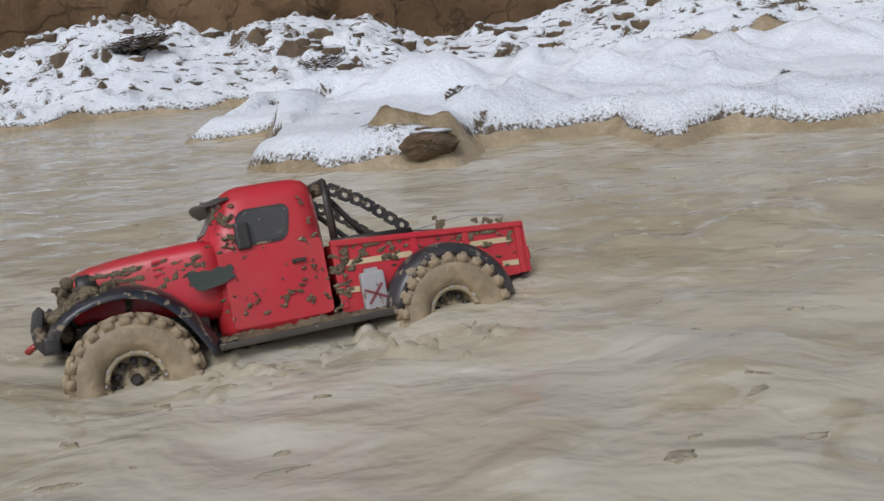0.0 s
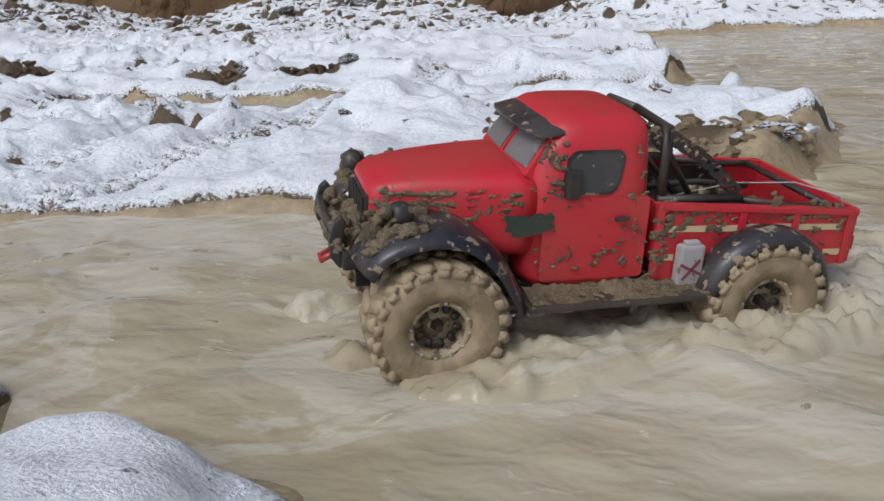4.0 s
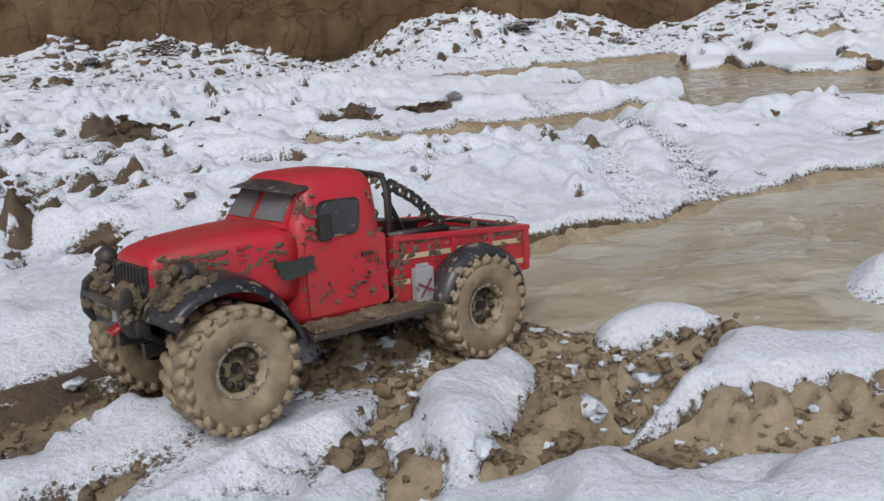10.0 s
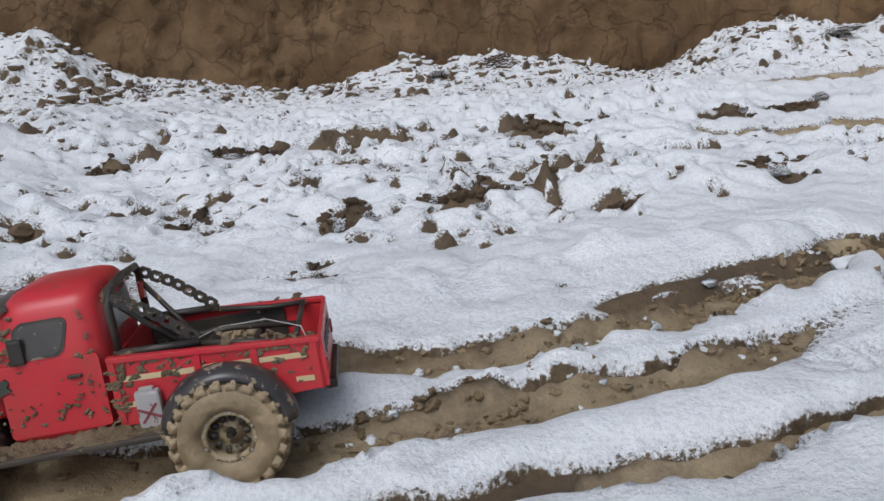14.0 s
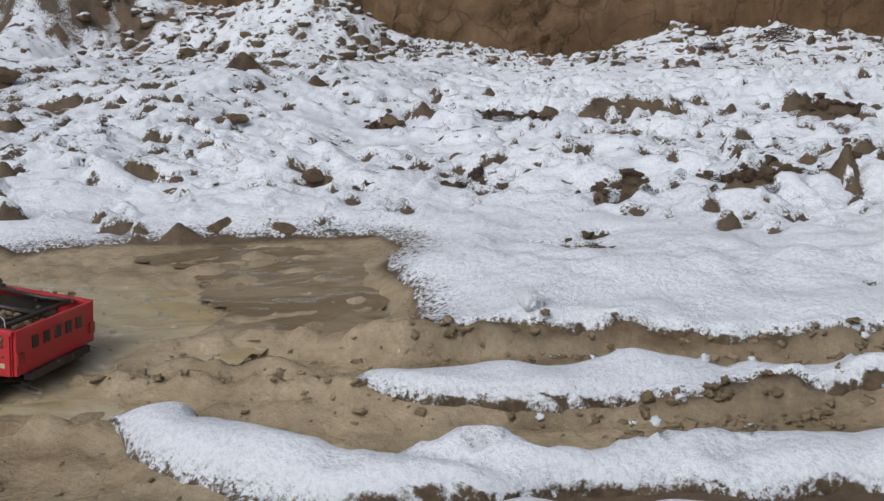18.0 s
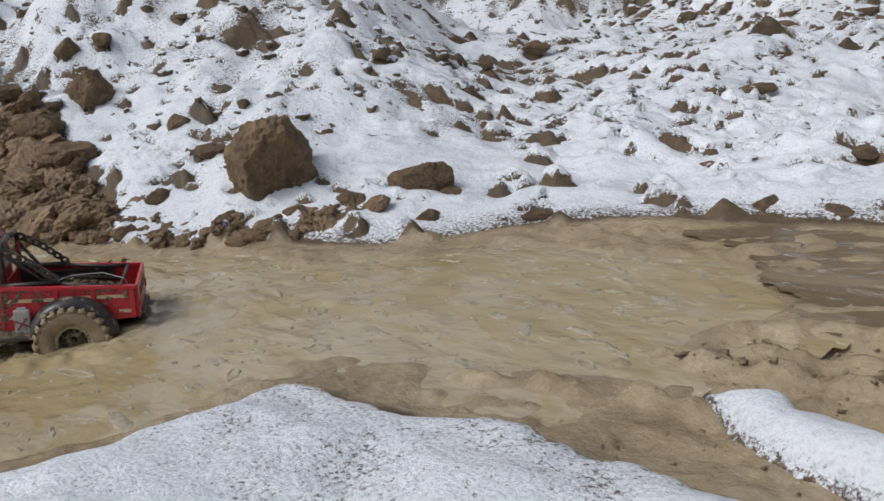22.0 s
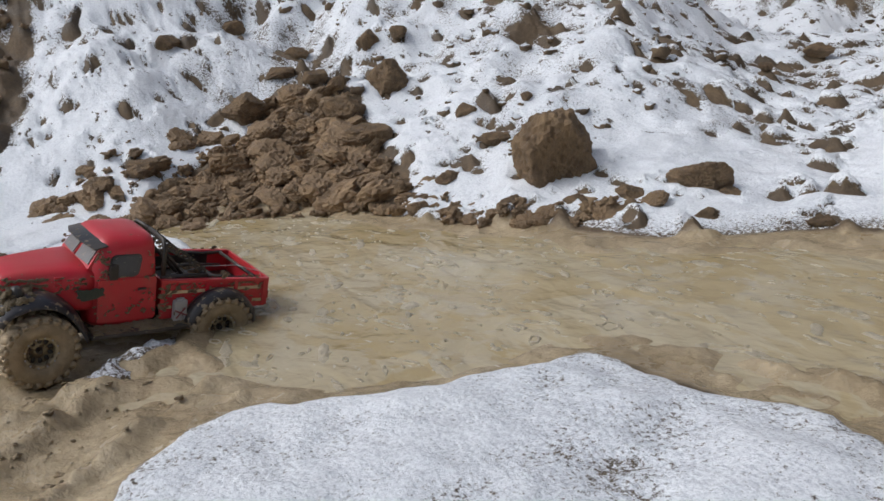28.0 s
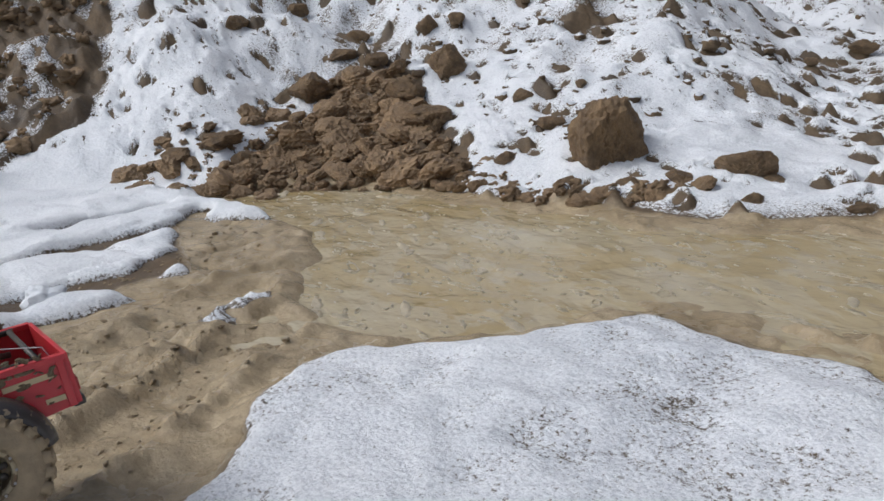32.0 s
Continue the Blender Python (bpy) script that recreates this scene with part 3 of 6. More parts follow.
# lines along which the wheels have pressed the bank down, and the height left
PRESSED = [([(-0.647, 0.73), (-0.746, 0.708), (-0.911, 0.672), (-1.106, 0.569), (-1.29, 0.467), (-1.412, 0.403), (-1.53, 0.358), (-1.654, 0.36), (-1.783, 0.345), (-1.942, 0.317), (-2.094, 0.279), (-2.205, 0.283)], [-0.001, 0.018, 0.024, 0.031, 0.01, 0.0, 0.002, -0.01, -0.012, -0.012, -0.012, -0.012]),
           ([(-0.701, 0.903), (-0.805, 0.878), (-0.956, 0.847), (-1.18, 0.735), (-1.375, 0.628), (-1.496, 0.565), (-1.605, 0.524), (-1.705, 0.535), (-1.821, 0.523), (-1.975, 0.496), (-2.114, 0.46), (-2.219, 0.465)], [-0.012, -0.011, 0.003, 0.015, 0.005, -0.005, -0.003, -0.004, -0.004, -0.006, -0.012, -0.012])]


def lay(X, Y, slopes=False):
    """Height of the bare earth and depth of snow on it (below zero: none)."""
    wx, wy = X + 0.03 * fbm(X, Y, 0.22, 3, 5), Y + 0.03 * fbm(X, Y, 0.22, 3, 9)
    n1, n2, n3 = fbm(X, Y, 0.5, 4, 21), fbm(X, Y, 0.13, 4, 31), fbm(X, Y, 0.06, 2, 41)
    g = 0.016 + 0.006 * n1 + 0.006 * n2
    g += 0.02 * step(2.6, 5.0, Y) * step(1.5, -2.5, X)
    isl = np.maximum(inside(wx, wy, ISLAND), inside(wx, wy, SPIT))
    pond = np.minimum(inside(wx, wy, POND), -isl)
    pool = inside(wx, wy, POOL)
    # hillside beyond the pool
    u = np.clip(-pool, 0, None)
    west = np.clip(-X - 4.5 - 0.5 * np.clip(-Y - 0.2, 0, 1), 0, None)
    b = step(-0.05, -0.5, Y)
    u = u * (1 - b) + np.minimum(u, west) * b
    v = Y - (0.25 + 0.9 * (-X - 3.4))
    u = np.clip(u - 0.12, 0, None)
    hill = (0.5 * u + 0.12 * np.clip(u - 0.4, 0, None)) * (0.2 + 0.8 * step(1.2, -0.4, v)) * (1 - 0.85 * step(2.0, 4.2, Y)) * step(-3.0, -3.7, X - 0.25 * np.clip(Y - 0.6, 0, 2))
    hill = np.minimum(hill * (1 + 0.2 * n1), 3.0)
    g += hill
    # heap of fallen earth at the foot of the clay wall, and the talus left of it
    foot = 5.42 + 0.16 * fbm(X, Y * 0 + 3, 1.3, 3, 14)
    heap = step(-0.75, 0.12, Y - foot) ** 1.4
    tall = np.interp(X + 0.03 * fbm(X, Y, 0.2, 2, 8), *zip(*CREST)) - 0.085 + 0.02 * fbm(X, Y, 0.16, 3, 18)
    g += heap * np.clip(tall, 0.0, 1.5)
    talus = np.clip(Y - 4.35 - 0.5 * step(-6.2, -5.4, X) + 0.2 * n1, 0, None) * 0.55 * step(-5.2, -6.2, X)
    g += np.minimum(talus, 3.5)
    on_hill = step(0.03, 0.2, hill)
    rough = step(3.9, 4.9, Y) + on_hill + 0.45 * step(0.95, 1.2, Y)
    clods = np.clip(fbm(X, Y, 0.11, 3, 52) - 0.25, 0, None) + 0.8 * np.clip(fbm(X, Y, 0.055, 2, 57) - 0.3, 0, None)
    g += (0.026 - 0.008 * on_hill) * rough * clods
    far = step(4.2, 4.9, Y)
    base = hill + heap * np.clip(tall, 0.0, 1.5) + np.minimum(talus, 3.5)
    patchy = 0.5 + 0.9 * fbm(X, Y, 0.45, 3, 77)
    smooth = step(-1.3, -1.05, X) * step(1.75, 1.5, Y)
    field = step(1.0, 1.25, Y) * step(4.3, 3.7, Y) * (1 - on_hill) * (0.3 + 0.7 * step(0.1, -0.7, X)) * (1 - 0.9 * smooth)
    strewn = domes(X, Y, 0.15, 301, on_hill * (0.2 + 0.45 * patchy), 0.014, 0.040) + domes(X, Y, 0.075, 311, on_hill * (0.12 + 0.4 * patchy), 0.008, 0.022)
    strewn = strewn + domes(X, Y, 0.22, 321, far * 0.38 * (1 - on_hill), 0.02, 0.055) + domes(X, Y, 0.10, 331, far * 0.45 * (1 - on_hill), 0.014, 0.04)
    strewn = strewn + domes(X, Y, 0.17, 341, field * 0.35 * patchy, 0.018, 0.042) + domes(X, Y, 0.08, 351, field * 0.55 * patchy, 0.010, 0.026)
    strewn = strewn + domes(X, Y, 0.05, 395, field * (0.25 + 0.6 * patchy), 0.008, 0.021) + domes(X, Y, 0.045, 405, on_hill * (0.2 + 0.5 * patchy), 0.008, 0.018)
    strewn = strewn + domes(X, Y, 0.085, 421, (field + 0.8 * far * (1 - on_hill)) * (0.25 + 0.6 * patchy), 0.014, 0.036) + domes(X, Y, 0.11, 431, on_hill * (0.2 + 0.5 * patchy), 0.016, 0.038)
    brink = step(-0.05, 0.05, Y - 0.47 * (X + 4.42) + 0.02) * step(0.03, 0.09, -pool) * step(0.5, 0.3, -pool) * step(-2.0, -2.5, X) * (1 - on_hill)
    strewn = strewn + domes(X, Y, 0.085, 361, brink * 0.75, 0.016, 0.046)
    island_side = step(-0.03, 0.01, isl) * step(0.09, 0.03, isl) * step(1.2, 1.0, Y)
    g += strewn + island_side * (0.010 * n3 + domes(X, Y, 0.04, 371, island_side * 0.6, 0.006, 0.016))
    churn = np.clip(fbm(X * 0.5, Y, 0.10, 3, 63) - 0.10, 0, None) * step(1.05, 1.3, Y) * step(4.3, 3.6, Y) * (1 - on_hill)
    churn *= (0.35 + 0.65 * step(-0.1, -0.8, X)) * (1 - 0.9 * smooth)
    g += 0.045 * churn
    s = 0.024 + 0.008 * n1 + 0.005 * n2 - 0.012 * np.clip(rough - 0.2, 0, 1.5) * clods - 0.006 * on_hill - 0.004 * far
    for pts, w, h, sn in RIDGES:
        dist, run = along(wx, wy, pts)
        k = np.exp(-(dist / w) ** 2)
        g += h * k * (1 + 0.6 * fbm(X, Y, 0.12, 3, 3))
        s = s * (1 - k) + k * (sn + 0.012 * n2 + 0.008 * n3)
    # mud flats
    for pts, soft, high in ((POOL_MUD, 0.05, 0.003), (NEAR_MUD, 0.03, 0.010)):
        e = step(-soft, soft, inside(wx, wy, pts)) * (1 - on_hill)
        g = g * (1 - e) + e * (high + 0.2 * (g - 0.016) + (0 if soft < 0.04 else 1) * (0.014 * (0.45 - np.abs(fbm(wx + 0.5 * wy, 0.45 * wy - 0.2 * wx, 0.075, 3, 93, 0.6))) * step(-0.05, -0.4, Y) + 0.0045 * (0.5 - np.abs(fbm(wx, wy, 0.05, 2, 95))) + 0.0035 * fbm(wx * 0.6, wy, 0.028, 2, 97)) + (0.006 if soft < 0.04 else 0.003) * n2 + (0.008 if soft < 0.04 else 0.003) * n3 + (0.046 if soft < 0.04 else 0.005) * np.abs(fbm(X, Y, 0.06, 4, 87, 0.65)) + (0.022 if soft < 0.04 else 0) * np.abs(fbm(X, Y, 0.036, 2, 89, 0.7)) + domes(X, Y, 0.045, 381, 0.6 * e if soft < 0.04 else 0 * e, 0.005, 0.023))
        s -= 0.12 * e
    for pts in (HILL_BARE, HILL_BARE_TOP):
        e = step(-0.06, 0.03, inside(wx, wy, pts) + 0.05 * n2)
        s -= (0.09 if pts is HILL_BARE else 0.02) * e
        g += e * 0.05 * np.abs(fbm(X, Y, 0.14, 4, 83))
    s -= 0.018 * step(-0.25, 0.25, Y - 4.95 + 0.35 * n1) * step(-5.0, -5.8, X + 0.4 * n2)
    bank = step(-2.12, -2.3, X) * step(0.2, 0.05, Y) * step(-3.05, -2.95, X)
    s = np.where(s > 0.008, s * (1 - bank) + bank * (0.0125 + 0.005 * n1 + 0.0035 * fbm(X, Y, 0.03, 3, 49)), s)
    for tx, ty, r, less in THIN:
        s -= less * np.exp(-((wx - tx) / r) ** 2 - ((wy - ty) / (0.75 * r)) ** 2)
    # wheel ruts with squeezed-up lips
    for pts, w, deep in RUTS:
        dist, run = along(X + 0.4 * (wx - X), Y + 0.4 * (wy - Y), pts)
        k, lip = step(w * 1.5, w * 0.75, dist), np.exp(-((dist - w * 1.6) / (w * 0.45)) ** 2)
        g = g * (1 - k) + k * (0.003 + 0.011 * n3 + 0.005 * n2) + lip * 0.012 * (1 + np.clip(1.6 * fbm(X, Y, 0.05, 4, 71, 0.65), -1, 1)) * (1 - step(0.015, 0.04, g))
        s -= 0.13 * step(w * (1.8 + 0.4 * fbm(X, Y, 0.07, 2, 15)), w * 1.1, dist)
    # ponds
    for e0, deep, shore, wide in ((pond, 0.10, 0.008, 0.07), (pool, 0.07, 0.03, 0.12)):
        bed = np.clip(-e0 * 0.6, -deep, 0.05) + 0.006 * n2 + 0.003 * n3
        e = step(-wide, 0.005, e0)
        g = g * (1 - e) + e * np.minimum(g, bed + 0.004)
        s -= 0.10 * step(-shore - 0.022, -shore + 0.012, e0 + 0.012 * n2 - 0.032 * step(-0.09, -0.02, isl) * step(1.2, 1.0, Y))
    g += 0.014 * step(0.0, 0.07, isl)
    # the near island slopes gently into the water
    ease = 1 - 0.75 * step(1.2, 1.0, Y) * step(-0.07, -0.05, isl) * (1 - step(-0.03, 0.11, isl)) * step(0.24, 0.16, X)
    g, s = np.where(g > 0, g * ease, g), np.where(s > 0, s * ease, s)
    for pts, top in PATCHES:
        e0 = inside(X + 0.6 * (wx - X), Y + 0.6 * (wy - Y), pts) + 0.003 * n3 + 0.009 * n2
        e = step(-0.030, 0.034, e0)
        g = g * (1 - e) + e * (top - 0.032 + 0.006 * n2 + base)
        s = np.maximum(s * (1 - e), e * (0.032 + 0.005 * n2 + 0.004 * n1) - 0.012 * (1 - e)) * step(-0.02, 0.0, e0) + s * (1 - step(-0.02, 0.0, e0))
    # wet and thin towards the pool
    s = np.where(s > 0.004, s * (1 - 0.86 * step(-0.17, -0.03, inside(wx, wy, POOL_MUD) + 0.04 * n2) * step(0.3, 0.5, Y) * (1 - on_hill)), s)
    # slush thinly spread over the mud
    for pts, soft, thick in [(SLUSH, 0.05, 0.001)] + [(p, 0.012, 0.008) for p in SMEARS]:
        e = step(-0.6 * soft, soft, inside(wx, wy, pts))
        s = np.maximum(s, e * (thick + 0.008 * n2 + 0.008 * fbm(X, Y, 0.035, 3, 99)) - 0.02 * (1 - e))
    # printed tyre tracks in the snow
    for pts, w, least in TREADS:
        dist, run = along(X, Y, pts)
        k = step(w, w * 0.8, dist)
        lug = step(-0.3, 0.5, np.sin((run + 0.5 * dist) * 2 * math.pi / (0.042 if least is None else 0.036)))
        if least is None:
            # printed down into the mud itself
            s = s * (1 - k) + k * (0.014 - 0.045 * lug + 0.010 * n3)
            g = g * (1 - k) + k * (0.043 + 0.021 * lug + 0.004 * n3)
            continue
        s = s * (1 - k) + k * np.minimum(s, 0.021 * lug + least + 0.003 * n2)
        g -= k * 0.004
    for pts, zs in PRESSED:
        dist, run = along(X, Y, pts)
        ends = np.concatenate([[0], np.cumsum(np.hypot(*np.diff(np.array(pts), axis=0).T))])
        k = step(0.055, 0.026, dist)
        over = np.clip(g + np.maximum(s, 0) - np.interp(run, ends, zs), 0, None) * k
        g, s = g - np.clip(over - np.maximum(s, 0) * 0.6, 0, None), s - np.minimum(over, np.maximum(s, 0) * 0.6)
    for pts, w in SCRAPES:
        s -= 0.08 * step(w * (1.5 + 0.5 * fbm(X, Y, 0.08, 3, 17)), w * 0.6, along(wx, wy, pts)[0])
    s = s + 0.0025 * n3 + 0.0015 * fbm(X, Y, 0.03, 1, 47) + step(0.01, 0.06, isl) * step(1.2, 1.0, Y) * (0.007 * fbm(X, Y, 0.06, 3, 391) + 0.002)
    return (g, s, base) if slopes else (g, s)


def steps_of(parts):
    out = [parts[0][0]]
    for a, b, d0, d1 in parts:
        n = max(1, int(round((b - a) / ((d0 + d1) / 2))))
        w = np.linspace(d0, d1, n)
        out += list(a + np.cumsum(w) * (b - a) / w.sum())
    return np.array(out)


XS = steps_of([(-80, -10, 20, 1), (-10, -7.6, 0.5, 0.06), (-7.6, -5.6, 0.034, 0.016), (-5.6, -4.6, 0.0145, 0.011), (-4.6, -3.2, 0.0115, 0.009), (-3.2, 0.5, 0.0085, 0.0085), (0.5, 2.2, 0.009, 0.012), (2.2, 4.5, 0.0125, 0.04), (4.5, 12, 0.08, 1), (12, 80, 1, 20)])
YS = steps_of([(-80, -6, 20, 1), (-6, -1.3, 0.8, 0.05), (-1.3, -0.8, 0.03, 0.011), (-0.8, 0.0, 0.0105, 0.0085), (0.0, 1.6, 0.0085, 0.0085), (1.6, 3.2, 0.009, 0.018), (3.2, 4.2, 0.018, 0.018), (4.2, 5.7, 0.016, 0.016), (5.7, 6.6, 0.03, 0.05), (6.6, 10, 0.05, 1), (10, 80, 1, 20)])
GX, GY = np.meshgrid(XS, YS)
EARTH, DEPTH, BASE = lay(GX, GY, True)
# snow does not hold on steep faces, least of all on those facing +x, -y
ey, ex = np.gradient(EARTH - BASE, YS, XS)
STEEP = np.hypot(ex, ey) * 0.65 + 0.6 * np.clip(-0.7 * ex + 0.7 * ey, 0, None)
HELD = 0.25 * step(4.0, 4.4, GY) + 0.3 * step(0.05, 0.0, BASE) * step(4.4, 4.0, GY) + 0.5 * step(0.05, 0.0, BASE) * step(-0.6, 0.3, GX)
DEPTH = DEPTH - 0.05 * step(0.60, 1.25, STEEP - HELD + 0.22 * fbm(GX, GY, 0.06, 3, 133)) * (1 - 0.8 * step(-0.01, 0.03, inside(GX, GY, ISLAND)) * step(0.26, 0.2, GX))


def eased(a, times):
    for _ in range(times):
        p = np.pad(a, 1, mode="edge")
        a = 0.25 * p[1:-1, :-2] + 0.5 * p[1:-1, 1:-1] + 0.25 * p[1:-1, 2:]
        p = np.pad(a, 1, mode="edge")
        a = 0.25 * p[:-2, 1:-1] + 0.5 * p[1:-1, 1:-1] + 0.25 * p[2:, 1:-1]
    return a


# wet snow slumps: no sharp steps where it thins out
DEPTH = 0.45 * np.clip(DEPTH, -0.03, 0.2) + 0.55 * eased(np.clip(DEPTH, -0.03, 0.2), 4)
EARTH = 0.5 * EARTH + 0.5 * eased(EARTH, 1)


def sheet(name, X, Y, Z, material, keep=None, depth=None, attribute="depth", rough=None):
    ny, nx = X.shape
    idx = np.arange(nx * ny).reshape(ny, nx)
    quads = np.stack([idx[:-1, :-1], idx[:-1, 1:], idx[1:, 1:], idx[1:, :-1]], -1).reshape(-1, 4)
    co = np.stack([X, Y, Z], -1).reshape(-1, 3)
    if keep is not None:
        k = keep[:-1, :-1] | keep[1:, :-1] | keep[:-1, 1:] | keep[1:, 1:]
        quads = quads[k.ravel()]
        used, inv = np.unique(quads, return_inverse=True)
        co, quads = co[used], inv.reshape(-1, 4)
        depth = None if depth is None else depth.ravel()[used]
        rough = None if rough is None else rough.ravel()[used]
    me = bpy.data.meshes.new(name)
    me.vertices.add(len(co))
    me.vertices.foreach_set("co", co.astype(np.float32).ravel())
    me.loops.add(quads.size)
    me.loops.foreach_set("vertex_index", quads.astype(np.int32).ravel())
    me.polygons.add(len(quads))
    me.polygons.foreach_set("loop_start", np.arange(0, quads.size, 4, dtype=np.int32))
    me.polygons.foreach_set("use_smooth", np.ones(len(quads), bool))
    me.update(calc_edges=True)
    me.materials.append(material)
    if depth is not None:
        me.attributes.new(attribute, "FLOAT", "POINT").data.foreach_set("value", np.clip(depth, -1, 1).astype(np.float32).ravel())
    if rough is not None:
        me.attributes.new("rough", "FLOAT", "POINT").data.foreach_set("value", rough.astype(np.float32).ravel())
    return new(name, me)


# how lumpy the ground under the snow is
BANDS = 0.5 + 0.8 * fbm(GX * 0.45, GY, 0.32, 3, 141)
ROUGH = np.clip(np.maximum(0.65 * step(0.04, 0.16, BASE), step(1.1, 1.35, GY) * (0.25 + 0.75 * step(0.4, -0.5, GX)) * step(4.9, 4.3, GY) * (1 - 0.9 * step(-1.3, -1.05, GX) * step(1.75, 1.5, GY)) * BANDS + step(4.3, 4.9, GY)), 0, 1)
SOAKED = np.zeros(GX.shape)
for pts, far_, near_ in ((POND, -0.16, -0.03), (POOL_MUD, -0.06, 0.02), (NEAR_MUD, -0.08, 0.0), (POOL, -0.12, 0.0)):
    SOAKED = np.maximum(SOAKED, (0.85 if pts is NEAR_MUD else 1.0) * step(far_, near_, inside(GX, GY, pts)))
for pts, w, deep in RUTS:
    SOAKED = np.maximum(SOAKED, (0.52 if pts[0][0] > -1.1 else 0.9) * step(w * 2.6, w * 1.2, along(GX, GY, pts)[0]))
SOAKED = np.maximum(SOAKED, 0.85 * step(0.10, 0.06, along(GX, GY, TREADS[2][0])[0]))
tagged(sheet("ground", GX, GY, EARTH, GROUND, None, SOAKED, "soaked"), "wet brown clay ground with ruts and clods", "ground", kind="structure")
tagged(sheet("snow", GX, GY, EARTH + np.clip(DEPTH, -0.02, 0.2), SNOW, DEPTH > -0.010, DEPTH * 30, "depth", ROUGH), "patchy wet white snow lying on the churned earth", "snow", kind="stuff")

WX, WY = np.meshgrid(steps_of([(-5.2, 4.0, 0.014, 0.014), (4.0, 12, 0.05, 0.5)]), steps_of([(-1.6, 3.2, 0.0125, 0.0125), (3.2, 5.8, 0.016, 0.03)]))
# choppier along the way that is driven through, calm in the far pool
chop = 0.4 + 0.8 * np.exp(-(np.clip(along(WX, WY, [(3.2, 2.8), (2.0, 2.4), (1.3, 1.7), (0.8, 1.1), (0.1, 0.88), (-0.5, 0.82)])[0] - 0.1, 0, None) / 0.35) ** 2)
bend = WX + 0.06 * fbm(WX, WY, 0.3, 3, 111)
ridge = np.clip(0.55 - np.abs(fbm(bend * 0.8, WY + 0.06 * fbm(WX, WY, 0.25, 3, 112), 0.24, 2, 101)), 0, None)
ripple = chop * (0.012 * (ridge - 0.3) + 0.0045 * fbm(WX * 0.8, WY, 0.09, 2, 104)) + 0.004 * fbm(WX, WY, 0.4, 2, 105)
# the slurry stands higher where it is driven together at the end of the pond
ripple += 0.028 * np.exp(-((WX + 0.36) / 0.3) ** 2 - ((WY - 0.80) / 0.2) ** 2) * step(-0.01, 0.05, inside(WX, WY, POND)) + 0.010 * np.exp(-((WX - 0.7) / 0.6) ** 2 - ((WY - 1.05) / 0.3) ** 2)
ripple -= 0.024 * np.exp(-((WX - 2.05) / 0.33) ** 2 - ((WY - 2.42) / 0.33) ** 2) + 0.020 * np.exp(-((WX - 1.5) / 0.3) ** 2 - ((WY - 2.1) / 0.25) ** 2)
tagged(sheet("water", WX, WY, ripple, WATER, inside(WX, WY, POND) > -0.14), "opaque light brown muddy water with ripples and foam", "water", kind="structure")
tagged(sheet("water", WX, WY, ripple, POOL_WATER, inside(WX, WY, POOL) > -0.14), "yellowish brown muddy pool with flecks of foam", "water", kind="structure")

# opaque sheet of a darker brown than the pool next to it
tagged(sheet("water", WX, WY, 0.0075 + 0.3 * ripple, DARK_WATER, inside(WX + 0.06 * fbm(WX * 0.4, WY, 0.07, 4, 151), WY, DARK_WATER_OUTLINE) > 0), "dark brown water standing on the mud", "water", kind="structure")


def clay_wall():
    x, z = np.meshgrid(np.arange(-7.0, 12, 0.03), np.concatenate([np.arange(-0.1, 1.3, 0.03), np.arange(1.3, 5, 0.12)]))
    crack = np.abs(fbm(x, z * 0.7, 0.45, 4, 203))
    y = 5.55 + 0.12 * z + 0.10 * fbm(x, z * 0.5, 0.9, 4, 201) + 0.05 * fbm(x, z, 0.22, 4, 202) - 0.05 * step(0.12, 0.0, crack)
    y += 0.9 * step(-5.8, -7.0, x) + 0.25 * step(1.0, 4, x)
    return tagged(sheet("clay_cliff", x, y, z, CLIFF), "steep brown clay wall of the excavated pit", "cliff", kind="structure")


clay_wall()


# ---------------------------------------------------------------- small helpers for things
def part(name, bm, material, parent=None, label="", smooth=False):
    me = bpy.data.meshes.new(name)
    bm.normal_update()
    bm.to_mesh(me)
    bm.free()
    me.materials.append(material)
    if smooth:
        me.polygons.foreach_set("use_smooth", np.ones(len(me.polygons), bool))
    ob = new(name, me)
    if parent is not None:
        ob.parent = parent
    if label:
        tagged(ob, label)
    return ob


def empty(name, label, category, **k):
    return tagged(new(name), label, category, **k)


def box(bm, x0, x1, y0, y1, z0, z1, bev=0.0, seg=2, m=None):
    new_bm = bmesh.new()
    bmesh.ops.create_cube(new_bm, size=1, matrix=Matrix.Translation(((x0 + x1) / 2, (y0 + y1) / 2, (z0 + z1) / 2)) @ Matrix.Diagonal((x1 - x0, y1 - y0, z1 - z0, 1)))
    if bev:
        bmesh.ops.bevel(new_bm, geom=new_bm.edges[:], offset=bev, segments=seg, affect="EDGES", profile=0.6)
    return add_to(bm, new_bm, m)


def add_to(bm, other, m=None):
    if m is not None:
        other.transform(m)
    me = bpy.data.meshes.new("tmp")
    other.to_mesh(me)
    other.free()
    bm.from_mesh(me)
    bpy.data.meshes.remove(me)
    return bm


